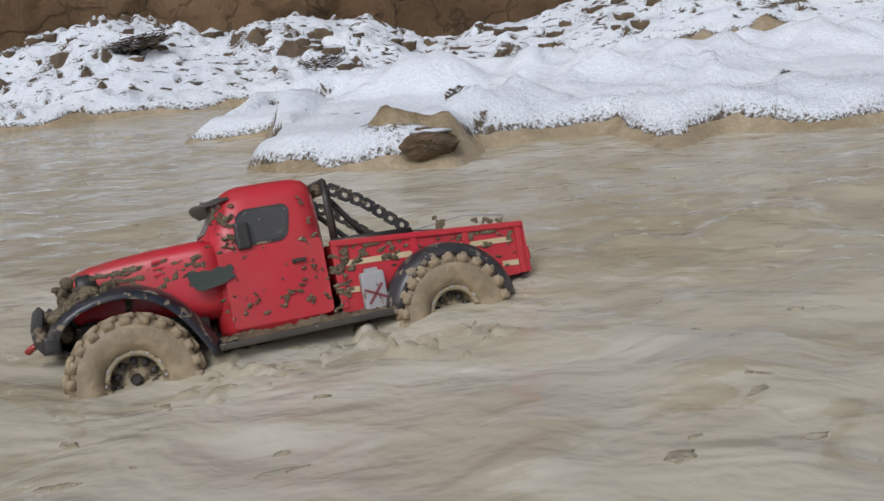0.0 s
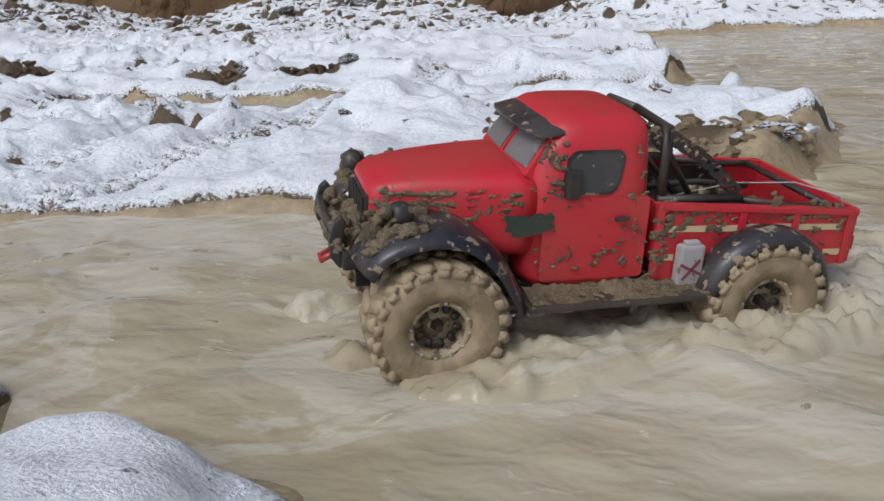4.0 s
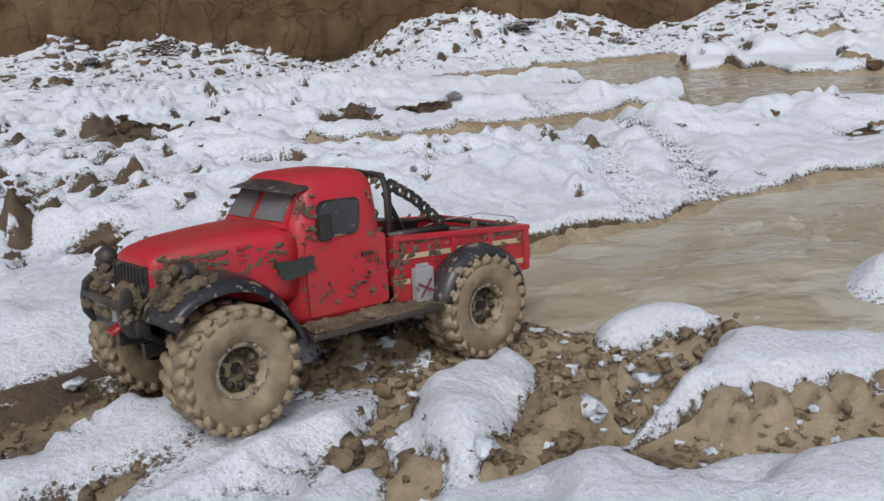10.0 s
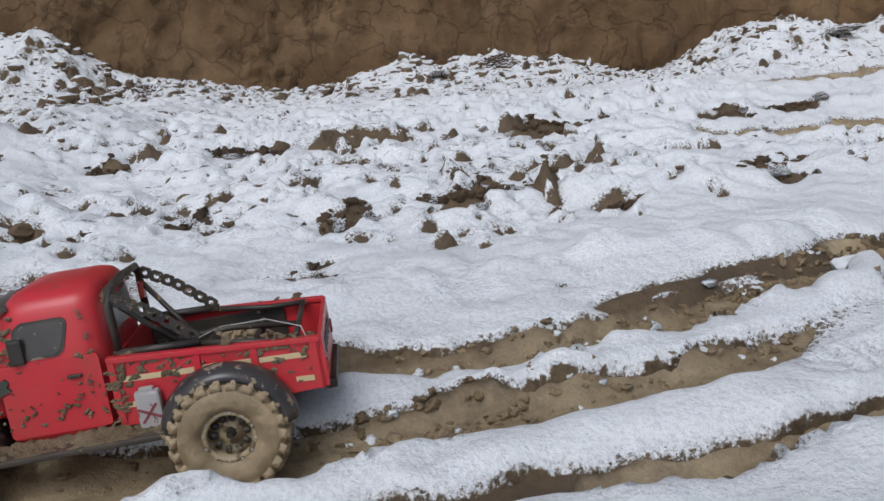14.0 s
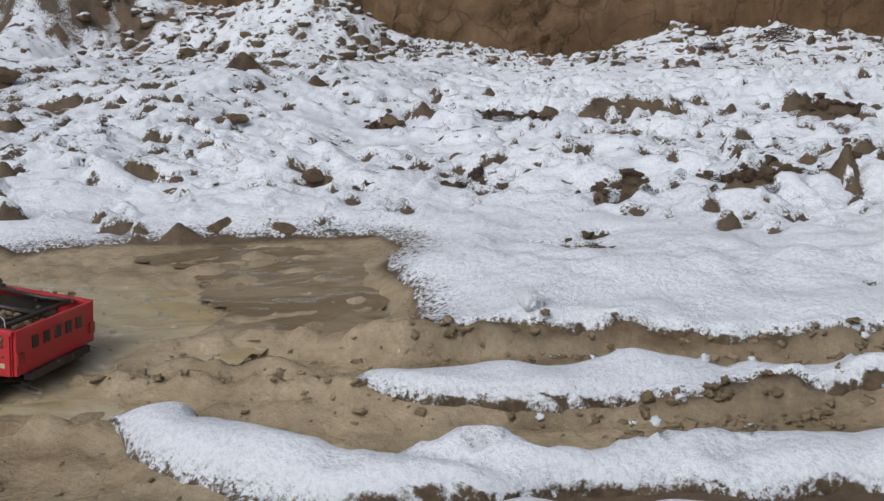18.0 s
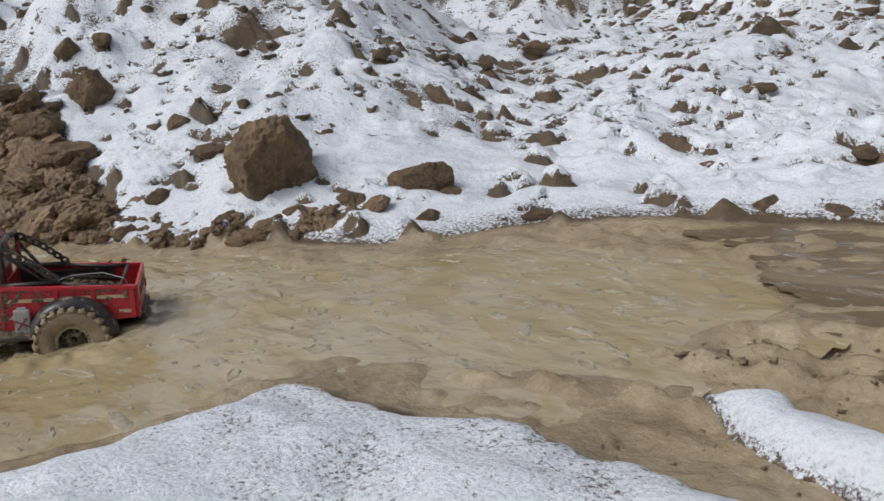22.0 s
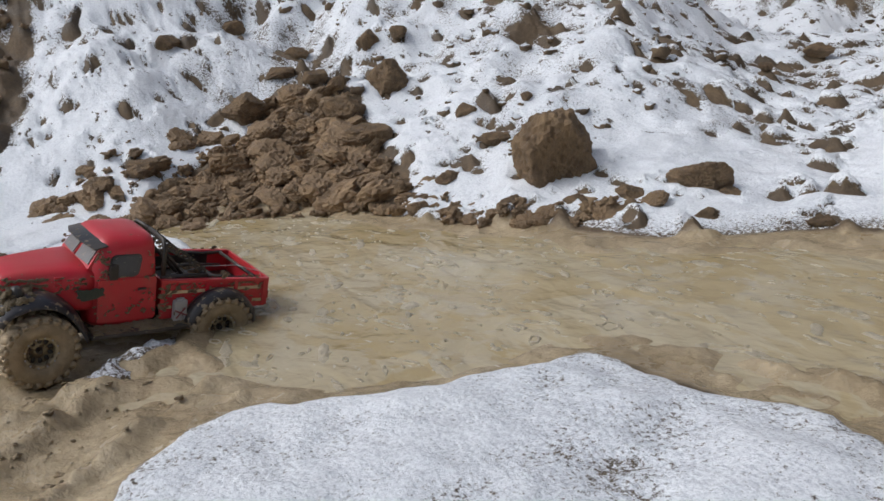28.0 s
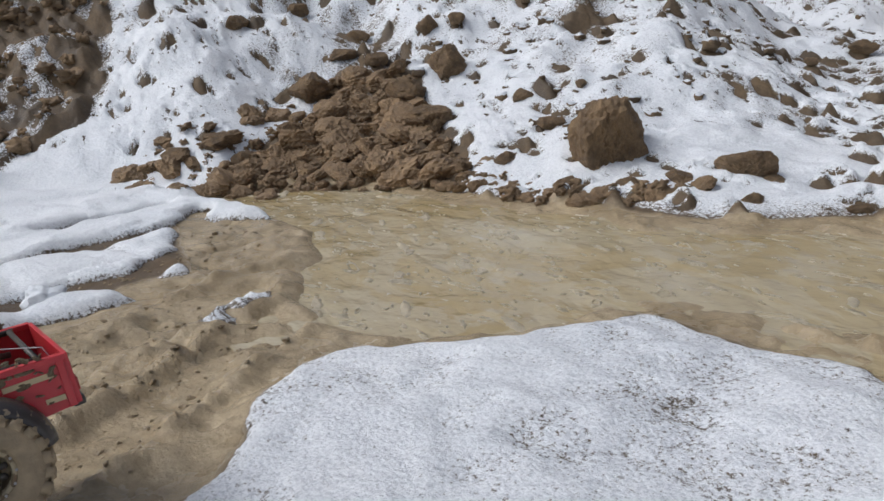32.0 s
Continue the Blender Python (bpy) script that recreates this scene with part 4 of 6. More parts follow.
def tube(bm, pts, r, n=8):
    pts = [Vector(p) for p in pts]
    rings = []
    for i, p in enumerate(pts):
        d = (pts[min(i + 1, len(pts) - 1)] - pts[max(i - 1, 0)]).normalized()
        a = d.cross(Vector((0, 0, 1)) if abs(d.z) < 0.9 else Vector((1, 0, 0))).normalized()
        b = d.cross(a)
        rings.append([bm.verts.new(p + r * (math.cos(q) * a + math.sin(q) * b)) for q in (2 * math.pi * j / n for j in range(n))])
    for ra, rb in zip(rings, rings[1:]):
        for j in range(n):
            bm.faces.new((ra[j], ra[(j + 1) % n], rb[(j + 1) % n], rb[j]))
    bm.faces.new(rings[0][::-1])
    bm.faces.new(rings[-1])
    return bm


def turned(bm, profile, n=28, axis="Y"):
    """Profile of (radius, offset) turned round the y axis."""
    rings = []
    for r, o in profile:
        rings.append([bm.verts.new((r * math.cos(a), o, r * math.sin(a))) for a in (2 * math.pi * j / n for j in range(n))])
    for ra, rb in zip(rings, rings[1:]):
        for j in range(n):
            bm.faces.new((ra[j], ra[(j + 1) % n], rb[(j + 1) % n], rb[j]))
    return bm


def prism(bm, outline, y0, y1, bev=0.0):
    """Side outline of (x, z) pulled from y0 to y1."""
    nb = bmesh.new()
    a = [nb.verts.new((x, y0, z)) for x, z in outline]
    b = [nb.verts.new((x, y1, z)) for x, z in outline]
    nb.faces.new(a)
    nb.faces.new(b[::-1])
    n = len(a)
    for i in range(n):
        nb.faces.new((a[i], b[i], b[(i + 1) % n], a[(i + 1) % n]))
    bmesh.ops.recalc_face_normals(nb, faces=nb.faces[:])
    if bev:
        bmesh.ops.bevel(nb, geom=nb.edges[:], offset=bev, segments=2, affect="EDGES", profile=0.6)
    return add_to(bm, nb)


def loft(bm, rings, close=True):
    vs = [[bm.verts.new(p) for p in r] for r in rings]
    n = len(vs[0])
    for ra, rb in zip(vs, vs[1:]):
        for j in range(n if close else n - 1):
            bm.faces.new((ra[j], ra[(j + 1) % n], rb[(j + 1) % n], rb[j]))
    if close:
        bm.faces.new(vs[0][::-1])
        bm.faces.new(vs[-1])
    bmesh.ops.recalc_face_normals(bm, faces=bm.faces[:])
    return bm


# ---------------------------------------------------------------- clods and boulders of clay
def clod_mesh(seed, flat=0.75, sub=5, material=None, crumbly=1.0):
    bm = bmesh.new()
    bmesh.ops.create_icosphere(bm, subdivisions=sub, radius=1)
    o = Vector((seed * 7.3, seed * 3.1, seed * 1.7))
    pick = random.Random(seed * 13 + 5)
    planes = []
    for _ in range(15):
        n = Vector((pick.gauss(0, 1), pick.gauss(0, 1), pick.gauss(0, 1))).normalized()
        planes.append((n, pick.uniform(0.64, 0.98)))
    for v in bm.verts:
        c = v.co.copy()
        r = min([1.12] + [d / n.dot(c) for n, d in planes if n.dot(c) > 0.05])
        fine, tiny = noise.voronoi(c * 3.4 + o)[0], noise.voronoi(c * 8 + o)[0]
        r += 0.07 * noise.noise(c * 2.5 + o) + crumbly * (0.34 * min(0.3, fine[1] - fine[0]) + 0.30 * min(0.2, tiny[1] - tiny[0])) - 0.06 * (crumbly - 1) + 0.05 * noise.noise(c * 9 + o) + 0.04 * noise.noise(c * 18 + o) - 0.04
        v.co = c * max(0.45, r)
        v.co.z *= flat
    me = bpy.data.meshes.new("clod")
    bm.to_mesh(me)
    bm.free()
    me.materials.append(material or BOULDER)
    return me


def height(x, y):
    g, s = lay(np.array([x]), np.array([y]))
    return float(g[0]), float(s[0])


CLODS = [clod_mesh(k, 0.74 + 0.1 * (k % 3), crumbly=0.55) for k in range(7)]
BROKEN_CLODS = [clod_mesh(k + 40, 0.7 + 0.1 * (k % 3), 4, LARGE_CLOD, 1.3) for k in range(7)]
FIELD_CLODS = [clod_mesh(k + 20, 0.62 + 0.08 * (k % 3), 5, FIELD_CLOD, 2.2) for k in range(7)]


def clod(x, y, r, name="earth_clod", label="brown clay clod half sunk in the snow", sx=1.0, sz=1.0, lift=0.35, turn=0, capped=False):
    g, s = height(x, y)
    g = max(g, -0.012)
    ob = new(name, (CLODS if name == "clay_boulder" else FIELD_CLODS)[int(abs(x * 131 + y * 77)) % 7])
    ob.location = (x, y, g + max(s, 0) * 0.5 + r * sz * (lift - 0.38))
    ob.rotation_euler = (0.15 * math.sin(x * 31), 0.15 * math.cos(y * 27), radians(turn) + x * 9 if not turn else radians(turn))
    ob.scale = (r * sx, r, r * sz)
    tagged(ob, label, "clod", "clay clods on the snow")
    if capped:
        bm = bmesh.new()
        bmesh.ops.create_icosphere(bm, subdivisions=3, radius=1)
        for v in bm.verts:
            v.co *= 0.92 + 0.2 * noise.noise(v.co * 2 + Vector((x, y, 0)) * 5)
            v.co.z = v.co.z * 0.16 + 0.62 if v.co.z > 0 else v.co.z * 0.05 + 0.56
            v.co.x *= 0.8
            v.co.y *= 0.75
        part("snow_cap", bm, LUMP_SNOW, ob, "white snow cap", True)
    return ob


SNOW_CAP = make_cap("lumpy_snow", 1.0, 1.0)
LUMP_SNOW = make_cap("packed_snow", 0.1, 0.5)


def snow_lump_mesh():
    bm = bmesh.new()
    bmesh.ops.create_icosphere(bm, subdivisions=4, radius=1)
    for v in bm.verts:
        c = v.co.copy()
        v.co = c * (0.85 + 0.3 * noise.noise(c * 1.4) + 0.18 * noise.noise(c * 3.3) + 0.09 * noise.noise(c * 8) + 0.04 * noise.noise(c * 17))
    me = bpy.data.meshes.new("snow_lump")
    bm.to_mesh(me)
    bm.free()
    me.materials.append(LUMP_SNOW)
    me.polygons.foreach_set("use_smooth", np.ones(len(me.polygons), bool))
    return me


SNOW_LUMP = snow_lump_mesh()
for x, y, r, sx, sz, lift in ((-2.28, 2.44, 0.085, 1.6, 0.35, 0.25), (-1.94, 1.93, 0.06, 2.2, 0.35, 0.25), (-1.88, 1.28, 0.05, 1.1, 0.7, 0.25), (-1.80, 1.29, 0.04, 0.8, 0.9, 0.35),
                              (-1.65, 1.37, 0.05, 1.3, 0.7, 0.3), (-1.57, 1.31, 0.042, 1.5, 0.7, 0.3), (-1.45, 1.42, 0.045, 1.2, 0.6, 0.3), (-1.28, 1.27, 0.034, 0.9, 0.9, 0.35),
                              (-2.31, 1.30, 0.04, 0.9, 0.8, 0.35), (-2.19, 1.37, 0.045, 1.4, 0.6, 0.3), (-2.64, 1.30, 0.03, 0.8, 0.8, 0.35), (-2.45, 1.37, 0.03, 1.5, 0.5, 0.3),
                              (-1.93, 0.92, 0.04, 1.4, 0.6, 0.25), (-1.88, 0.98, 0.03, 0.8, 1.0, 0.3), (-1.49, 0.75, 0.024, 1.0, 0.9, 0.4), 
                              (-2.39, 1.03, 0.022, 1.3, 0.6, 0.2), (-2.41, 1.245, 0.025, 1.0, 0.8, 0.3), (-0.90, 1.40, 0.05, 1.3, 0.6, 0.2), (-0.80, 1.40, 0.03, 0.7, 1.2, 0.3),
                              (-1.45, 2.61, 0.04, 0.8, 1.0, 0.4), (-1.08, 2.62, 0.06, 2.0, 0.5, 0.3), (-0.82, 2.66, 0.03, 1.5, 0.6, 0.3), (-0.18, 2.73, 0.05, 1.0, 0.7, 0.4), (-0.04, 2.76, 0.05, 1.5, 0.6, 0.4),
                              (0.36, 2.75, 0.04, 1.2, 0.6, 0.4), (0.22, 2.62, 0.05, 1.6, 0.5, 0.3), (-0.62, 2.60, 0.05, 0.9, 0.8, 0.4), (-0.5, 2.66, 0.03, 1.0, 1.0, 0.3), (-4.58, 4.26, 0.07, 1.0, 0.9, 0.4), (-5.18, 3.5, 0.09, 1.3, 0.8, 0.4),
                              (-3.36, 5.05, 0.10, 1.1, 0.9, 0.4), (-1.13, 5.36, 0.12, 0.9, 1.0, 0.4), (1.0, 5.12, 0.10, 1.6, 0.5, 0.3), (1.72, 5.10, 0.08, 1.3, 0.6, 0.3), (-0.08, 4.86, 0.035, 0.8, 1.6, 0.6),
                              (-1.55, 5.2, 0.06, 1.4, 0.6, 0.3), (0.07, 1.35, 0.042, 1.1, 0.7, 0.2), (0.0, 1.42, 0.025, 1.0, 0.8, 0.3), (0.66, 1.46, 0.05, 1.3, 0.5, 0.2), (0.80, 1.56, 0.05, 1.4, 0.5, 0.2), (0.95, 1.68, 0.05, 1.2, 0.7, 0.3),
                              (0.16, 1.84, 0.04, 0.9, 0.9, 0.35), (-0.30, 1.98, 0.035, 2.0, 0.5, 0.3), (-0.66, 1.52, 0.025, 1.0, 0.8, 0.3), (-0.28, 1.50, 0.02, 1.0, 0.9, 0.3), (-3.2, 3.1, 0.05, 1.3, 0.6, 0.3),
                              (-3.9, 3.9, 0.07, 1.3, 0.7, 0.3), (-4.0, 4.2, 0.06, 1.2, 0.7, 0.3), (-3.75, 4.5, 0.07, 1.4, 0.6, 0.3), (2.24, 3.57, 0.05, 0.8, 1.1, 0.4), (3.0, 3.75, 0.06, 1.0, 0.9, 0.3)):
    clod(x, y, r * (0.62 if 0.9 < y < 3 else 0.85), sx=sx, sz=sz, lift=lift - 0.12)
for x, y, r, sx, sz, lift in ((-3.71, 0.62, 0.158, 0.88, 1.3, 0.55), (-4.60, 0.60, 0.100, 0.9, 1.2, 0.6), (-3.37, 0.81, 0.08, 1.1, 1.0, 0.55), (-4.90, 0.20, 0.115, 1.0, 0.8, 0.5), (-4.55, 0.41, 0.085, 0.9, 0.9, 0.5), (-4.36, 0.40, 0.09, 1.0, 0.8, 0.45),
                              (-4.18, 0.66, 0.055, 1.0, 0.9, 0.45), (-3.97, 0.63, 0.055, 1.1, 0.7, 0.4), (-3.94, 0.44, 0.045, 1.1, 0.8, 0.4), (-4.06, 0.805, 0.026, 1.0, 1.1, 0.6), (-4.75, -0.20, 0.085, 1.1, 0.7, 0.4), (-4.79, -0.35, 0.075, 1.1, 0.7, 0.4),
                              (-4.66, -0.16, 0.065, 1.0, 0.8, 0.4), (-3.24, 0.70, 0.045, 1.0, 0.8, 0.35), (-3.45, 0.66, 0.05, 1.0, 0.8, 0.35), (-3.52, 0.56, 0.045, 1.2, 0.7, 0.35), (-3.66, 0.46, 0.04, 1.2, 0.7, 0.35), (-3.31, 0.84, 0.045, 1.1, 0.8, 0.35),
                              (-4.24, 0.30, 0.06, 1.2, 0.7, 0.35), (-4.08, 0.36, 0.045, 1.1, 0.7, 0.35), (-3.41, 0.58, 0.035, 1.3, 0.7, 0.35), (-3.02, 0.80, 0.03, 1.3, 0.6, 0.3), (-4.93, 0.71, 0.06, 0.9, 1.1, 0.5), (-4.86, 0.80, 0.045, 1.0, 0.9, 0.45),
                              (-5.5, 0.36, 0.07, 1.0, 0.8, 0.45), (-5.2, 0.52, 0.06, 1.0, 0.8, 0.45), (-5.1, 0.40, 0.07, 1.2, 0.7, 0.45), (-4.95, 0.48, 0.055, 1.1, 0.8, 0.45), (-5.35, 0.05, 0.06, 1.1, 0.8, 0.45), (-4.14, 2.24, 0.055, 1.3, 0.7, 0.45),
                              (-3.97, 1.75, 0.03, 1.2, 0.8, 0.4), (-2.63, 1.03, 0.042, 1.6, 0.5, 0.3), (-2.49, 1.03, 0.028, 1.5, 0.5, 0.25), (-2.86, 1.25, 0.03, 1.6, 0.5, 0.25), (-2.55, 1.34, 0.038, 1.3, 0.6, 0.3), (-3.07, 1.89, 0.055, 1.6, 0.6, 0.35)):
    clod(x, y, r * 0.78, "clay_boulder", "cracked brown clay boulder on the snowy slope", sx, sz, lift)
clod(2.165, 3.29, 0.045, "clay_boulder", "dark clay lump with a cap of snow in the water", 1.3, 0.8, 0.3, capped=True)




def stick():
    bm = tube(bmesh.new(), [(0.435, 1.16, 0.045), (0.455, 1.15, 0.042), (0.49, 1.125, 0.034), (0.53, 1.10, 0.012)], 0.0022, 6)
    for v in bm.verts:
        v.co += 0.003 * Vector((noise.noise(v.co * 60), noise.noise(v.co * 60 + Vector((5, 0, 0))), noise.noise(v.co * 60 + Vector((0, 5, 0)))))
    return tagged(part("stick", bm, BLACK, None, "", True), "dark wet stick lying on the slush", "stick")


stick()
for x, y, r, sx, sz in ((0.475, 1.14, 0.036, 1.5, 1.0), (-1.0, 0.80, 0.036, 1.3, 0.8), (-3.62, -0.86, 0.045, 1.2, 0.7), (-1.93, 0.575, 0.018, 1.2, 0.8), (-1.2, 0.66, 0.016, 1.2, 0.8)):
    g_, s_ = height(x, y)
    g_ = max(g_, -0.004)
    ob = new("snow_lump", SNOW_LUMP)
    ob.location, ob.rotation_euler, ob.scale = (x, y, g_ + max(s_, 0) + r * sz * 0.25), (0, 0, x * 7), (r * sx, r, r * sz)
    tagged(ob, "crumbling lump of packed wet snow", "snow lump", "snow lumps by the ruts")


def scatter(name, label, spots, sub=1, material=None, seed=5, craggy=0.6):
    """Many small lumps joined as one."""
    rng = random.Random(seed)
    src = []
    for k in range(6):
        nb = bmesh.new()
        bmesh.ops.create_icosphere(nb, subdivisions=sub, radius=1)
        vs = np.array([v.co * (0.85 + craggy * noise.noise(v.co * 1.5 + Vector((k * 5.0, 0, 0))) + craggy * noise.noise(v.co * 3.1 + Vector((0, k * 5.0, 0))) + 0.6 * craggy * noise.noise(v.co * 6.3 + Vector((0, 0, k * 5.0)))) for v in nb.verts])
        src.append((vs, np.array([[v.index for v in f.verts] for f in nb.faces])))
        nb.free()
    V, F, n = [], [], 0
    pts = np.array([(x, y) for x, y, r, fl in spots])
    g, s = lay(pts[:, 0], pts[:, 1])
    for (x, y, r, fl), gz, sz in zip(spots, g, s):
        vs, fs = rng.choice(src)
        a = rng.uniform(0, 6.28)
        R = np.array([[math.cos(a), -math.sin(a), 0], [math.sin(a), math.cos(a), 0], [0, 0, 1]])
        q = (vs * (r * rng.uniform(0.8, 1.4), r * rng.uniform(0.7, 1.1), r * fl)) @ R.T
        V.append(q + (x, y, gz + max(0, sz) * 0.6 + r * fl * 0.08))
        F.append(fs + n)
        n += len(vs)
    me = bpy.data.meshes.new(name)
    me.from_pydata(np.concatenate(V).tolist(), [], np.concatenate(F).tolist())
    me.materials.append(material or CLOD)
    me.polygons.foreach_set("use_smooth", np.ones(len(me.polygons), bool))
    return tagged(new(name, me), label, "clods", kind="stuff")


def spots_in(outline, count, r0, r1, fl, rng):
    xs, ys = [p[0] for p in outline], [p[1] for p in outline]
    x = np.array([rng.uniform(min(xs), max(xs)) for _ in range(count * 3)])
    y = np.array([rng.uniform(min(ys), max(ys)) for _ in range(count * 3)])
    ok = inside(x, y, outline) > 0
    return [(a, b, r0 * (r1 / r0) ** (rng.random() ** 1.7), fl) for a, b in zip(x[ok][:count], y[ok][:count])]


rng = random.Random(21)
bank = spots_in(HILL_BARE, 850, 0.006, 0.030, 0.8, rng)
bank += spots_in([(-4.9, -0.5), (-4.9, 0.1), (-4.5, 0.1), (-4.4, -0.3), (-4.6, -0.55)], 120, 0.008, 0.03, 0.75, rng)
bank += spots_in([(-4.1, 0.2), (-3.87, 0.275), (-3.65, 0.33), (-3.5, 0.43), (-3.4, 0.55), (-3.3, 0.68), (-3.38, 0.70), (-3.52, 0.56), (-3.72, 0.41), (-4.0, 0.38)], 190, 0.006, 0.024, 0.75, rng)
bank += spots_in(HILL_BARE_TOP[:3] + [(-6.2, -1.4), (-5.2, -1.4)], 200, 0.012, 0.05, 0.7, rng)
scatter("spilled_clods", "heap of wet broken clay at the pool's edge", bank, 3, CLOD, 3, 0.6)
large = spots_in(HILL_BARE, 230, 0.016, 0.070, 0.8, rng) + spots_in([(-4.9, -0.5), (-4.9, 0.1), (-4.5, 0.1), (-4.4, -0.3), (-4.6, -0.55)], 26, 0.025, 0.06, 0.8, rng)
large += spots_in([(-4.1, 0.22), (-3.87, 0.29), (-3.65, 0.34), (-3.5, 0.44), (-3.4, 0.56), (-3.3, 0.68), (-3.38, 0.70), (-3.52, 0.58), (-3.72, 0.43), (-4.0, 0.40)], 26, 0.018, 0.036, 0.8, rng)
for k, (x, y, r, fl) in enumerate(large):
    g_, s_ = height(x, y)
    ob = new("clay_clod", BROKEN_CLODS[k % 7])
    ob.location, ob.rotation_euler, ob.scale = (x, y, g_ + r * 0.12), (rng.uniform(-0.5, 0.5), rng.uniform(-0.5, 0.5), rng.uniform(0, 6.28)), (r * rng.uniform(0.9, 1.4), r, r * rng.uniform(0.7, 1.0))
    tagged(ob, "broken brown clay clod heaped at the pool's edge", "clod", "clods heaped at the pool")
hollows = [(tx + rng.gauss(0, 0.7 * r), ty + rng.gauss(0, 0.5 * r), rng.uniform(0.004, 0.014) * (1 + 0.25 * max(0, ty - 1.3)), 0.8) for tx, ty, r, less in THIN if less > 0.05 for _ in range(int(500 * r))]
scatter("dark_crumbs", "dark crumbling clay where the snow has worn off", hollows, 2, DARK_CLOD, 15, 0.7)
slope = spots_in([(-3.6, 0.6), (-4.2, 0.5), (-5.6, 0.5), (-6, 2.0), (-5.0, 2.6), (-4.0, 1.6)], 260, 0.010, 0.034, 0.8, rng)
slope += spots_in([(-3.4, 4.6), (-5.6, 3.4), (-6.5, 6), (-3.6, 6)], 320, 0.02, 0.075, 0.75, rng)
slope += spots_in([(-3.3, 4.95), (3.5, 5.1), (3.5, 5.6), (-3.3, 5.6)], 360, 0.015, 0.06, 0.75, rng)
slope += spots_in([(-3.2, 1.15), (-0.9, 1.2), (-0.6, 2.2), (-3.2, 2.9)], 160, 0.006, 0.016, 0.8, rng)
slope += spots_in([(0.1, 1.45), (0.9, 1.6), (1.0, 2.1), (0.3, 2.2)], 50, 0.008, 0.022, 0.8, rng)
scatter("loose_clods", "loose brown clods scattered over the snow", slope, 2, SNOWY_CLOD, 6, 0.38)
mudbits = spots_in([(-3.5, -0.62), (-3.05, -0.5), (-2.74, -0.85), (-2.8, -1.25), (-3.3, -1.0)], 420, 0.002, 0.007, 0.5, rng) + spots_in([(-4.05, -0.35), (-3.75, -0.35), (-3.55, -0.6), (-3.7, -0.9), (-4.0, -0.75)], 160, 0.002, 0.008, 0.6, rng) + spots_in([(-0.86, 0.43), (-0.66, 0.40), (-0.48, 0.375), (-0.54, 0.335), (-0.8, 0.36)], 260, 0.002, 0.008, 0.55, rng) + spots_in(NEAR_MUD, 1700, 0.003, 0.0115, 0.75, rng) + spots_in([(-2.5, 0.12), (-2.1, 0.3), (-2.15, 0.12), (-2.2, 0.0)], 60, 0.002, 0.005, 0.5, rng) + spots_in([(-0.75, 0.96), (-1.0, 0.82), (-1.25, 0.69), (-1.27, 0.74), (-1.03, 0.88), (-0.82, 1.0)], 320, 0.003, 0.010, 0.8, rng) + spots_in([(-2.45, 0.3), (-1.6, 0.34), (-1.4, 0.42), (-1.4, 0.62), (-1.7, 0.56), (-2.1, 0.52), (-2.3, 0.5)], 520, 0.002, 0.008, 0.55, rng) + spots_in([(0.58, 1.5), (0.8, 1.5), (1.05, 1.7), (0.9, 1.85), (0.6, 1.65)], 160, 0.006, 0.022, 0.7, rng)
for pts, w, deep in [(r[0][:7], r[1], r[2]) for r in RUTS[:2]]:
    for (ax, ay), (bx, by) in zip(pts, pts[1:]):
        for k in range(80):
            f, side = rng.random(), rng.choice((-1, 1)) * rng.uniform(0.9, 2.0) * w
            l = math.hypot(bx - ax, by - ay)
            mudbits.append((ax + f * (bx - ax) - side * (by - ay) / l, ay + f * (by - ay) + side * (bx - ax) / l, rng.uniform(0.0025, 0.0085), 0.7))
_, deep_ = lay(np.array([m[0] for m in mudbits]), np.array([m[1] for m in mudbits]))
mudbits = [m for k, (m, d) in enumerate(zip(mudbits, deep_)) if d < 0.006 or k % 9 == 0]
scatter("mud_crumbs", "wet mud crumbs along the ruts", mudbits, 2, MUD, 9, 0.75)
snowbits = [(x + rng.uniform(-0.02, 0.02), y + rng.uniform(-0.02, 0.02), max(r, 0.004) * 1.25, 0.6) for x, y, r, f in mudbits[::9] if x > -1.9 and y > 0.2]
scatter("snow_lumps", "crumbled lumps of wet snow beside the ruts", snowbits, 2, SNOW_CAP, 11, 0.7)


def water_level(x, y):
    i, j = np.clip(np.searchsorted(WY[:, 0], y), 0, WY.shape[0] - 1), np.clip(np.searchsorted(WX[0], x), 0, WX.shape[1] - 1)
    return ripple[i, j]


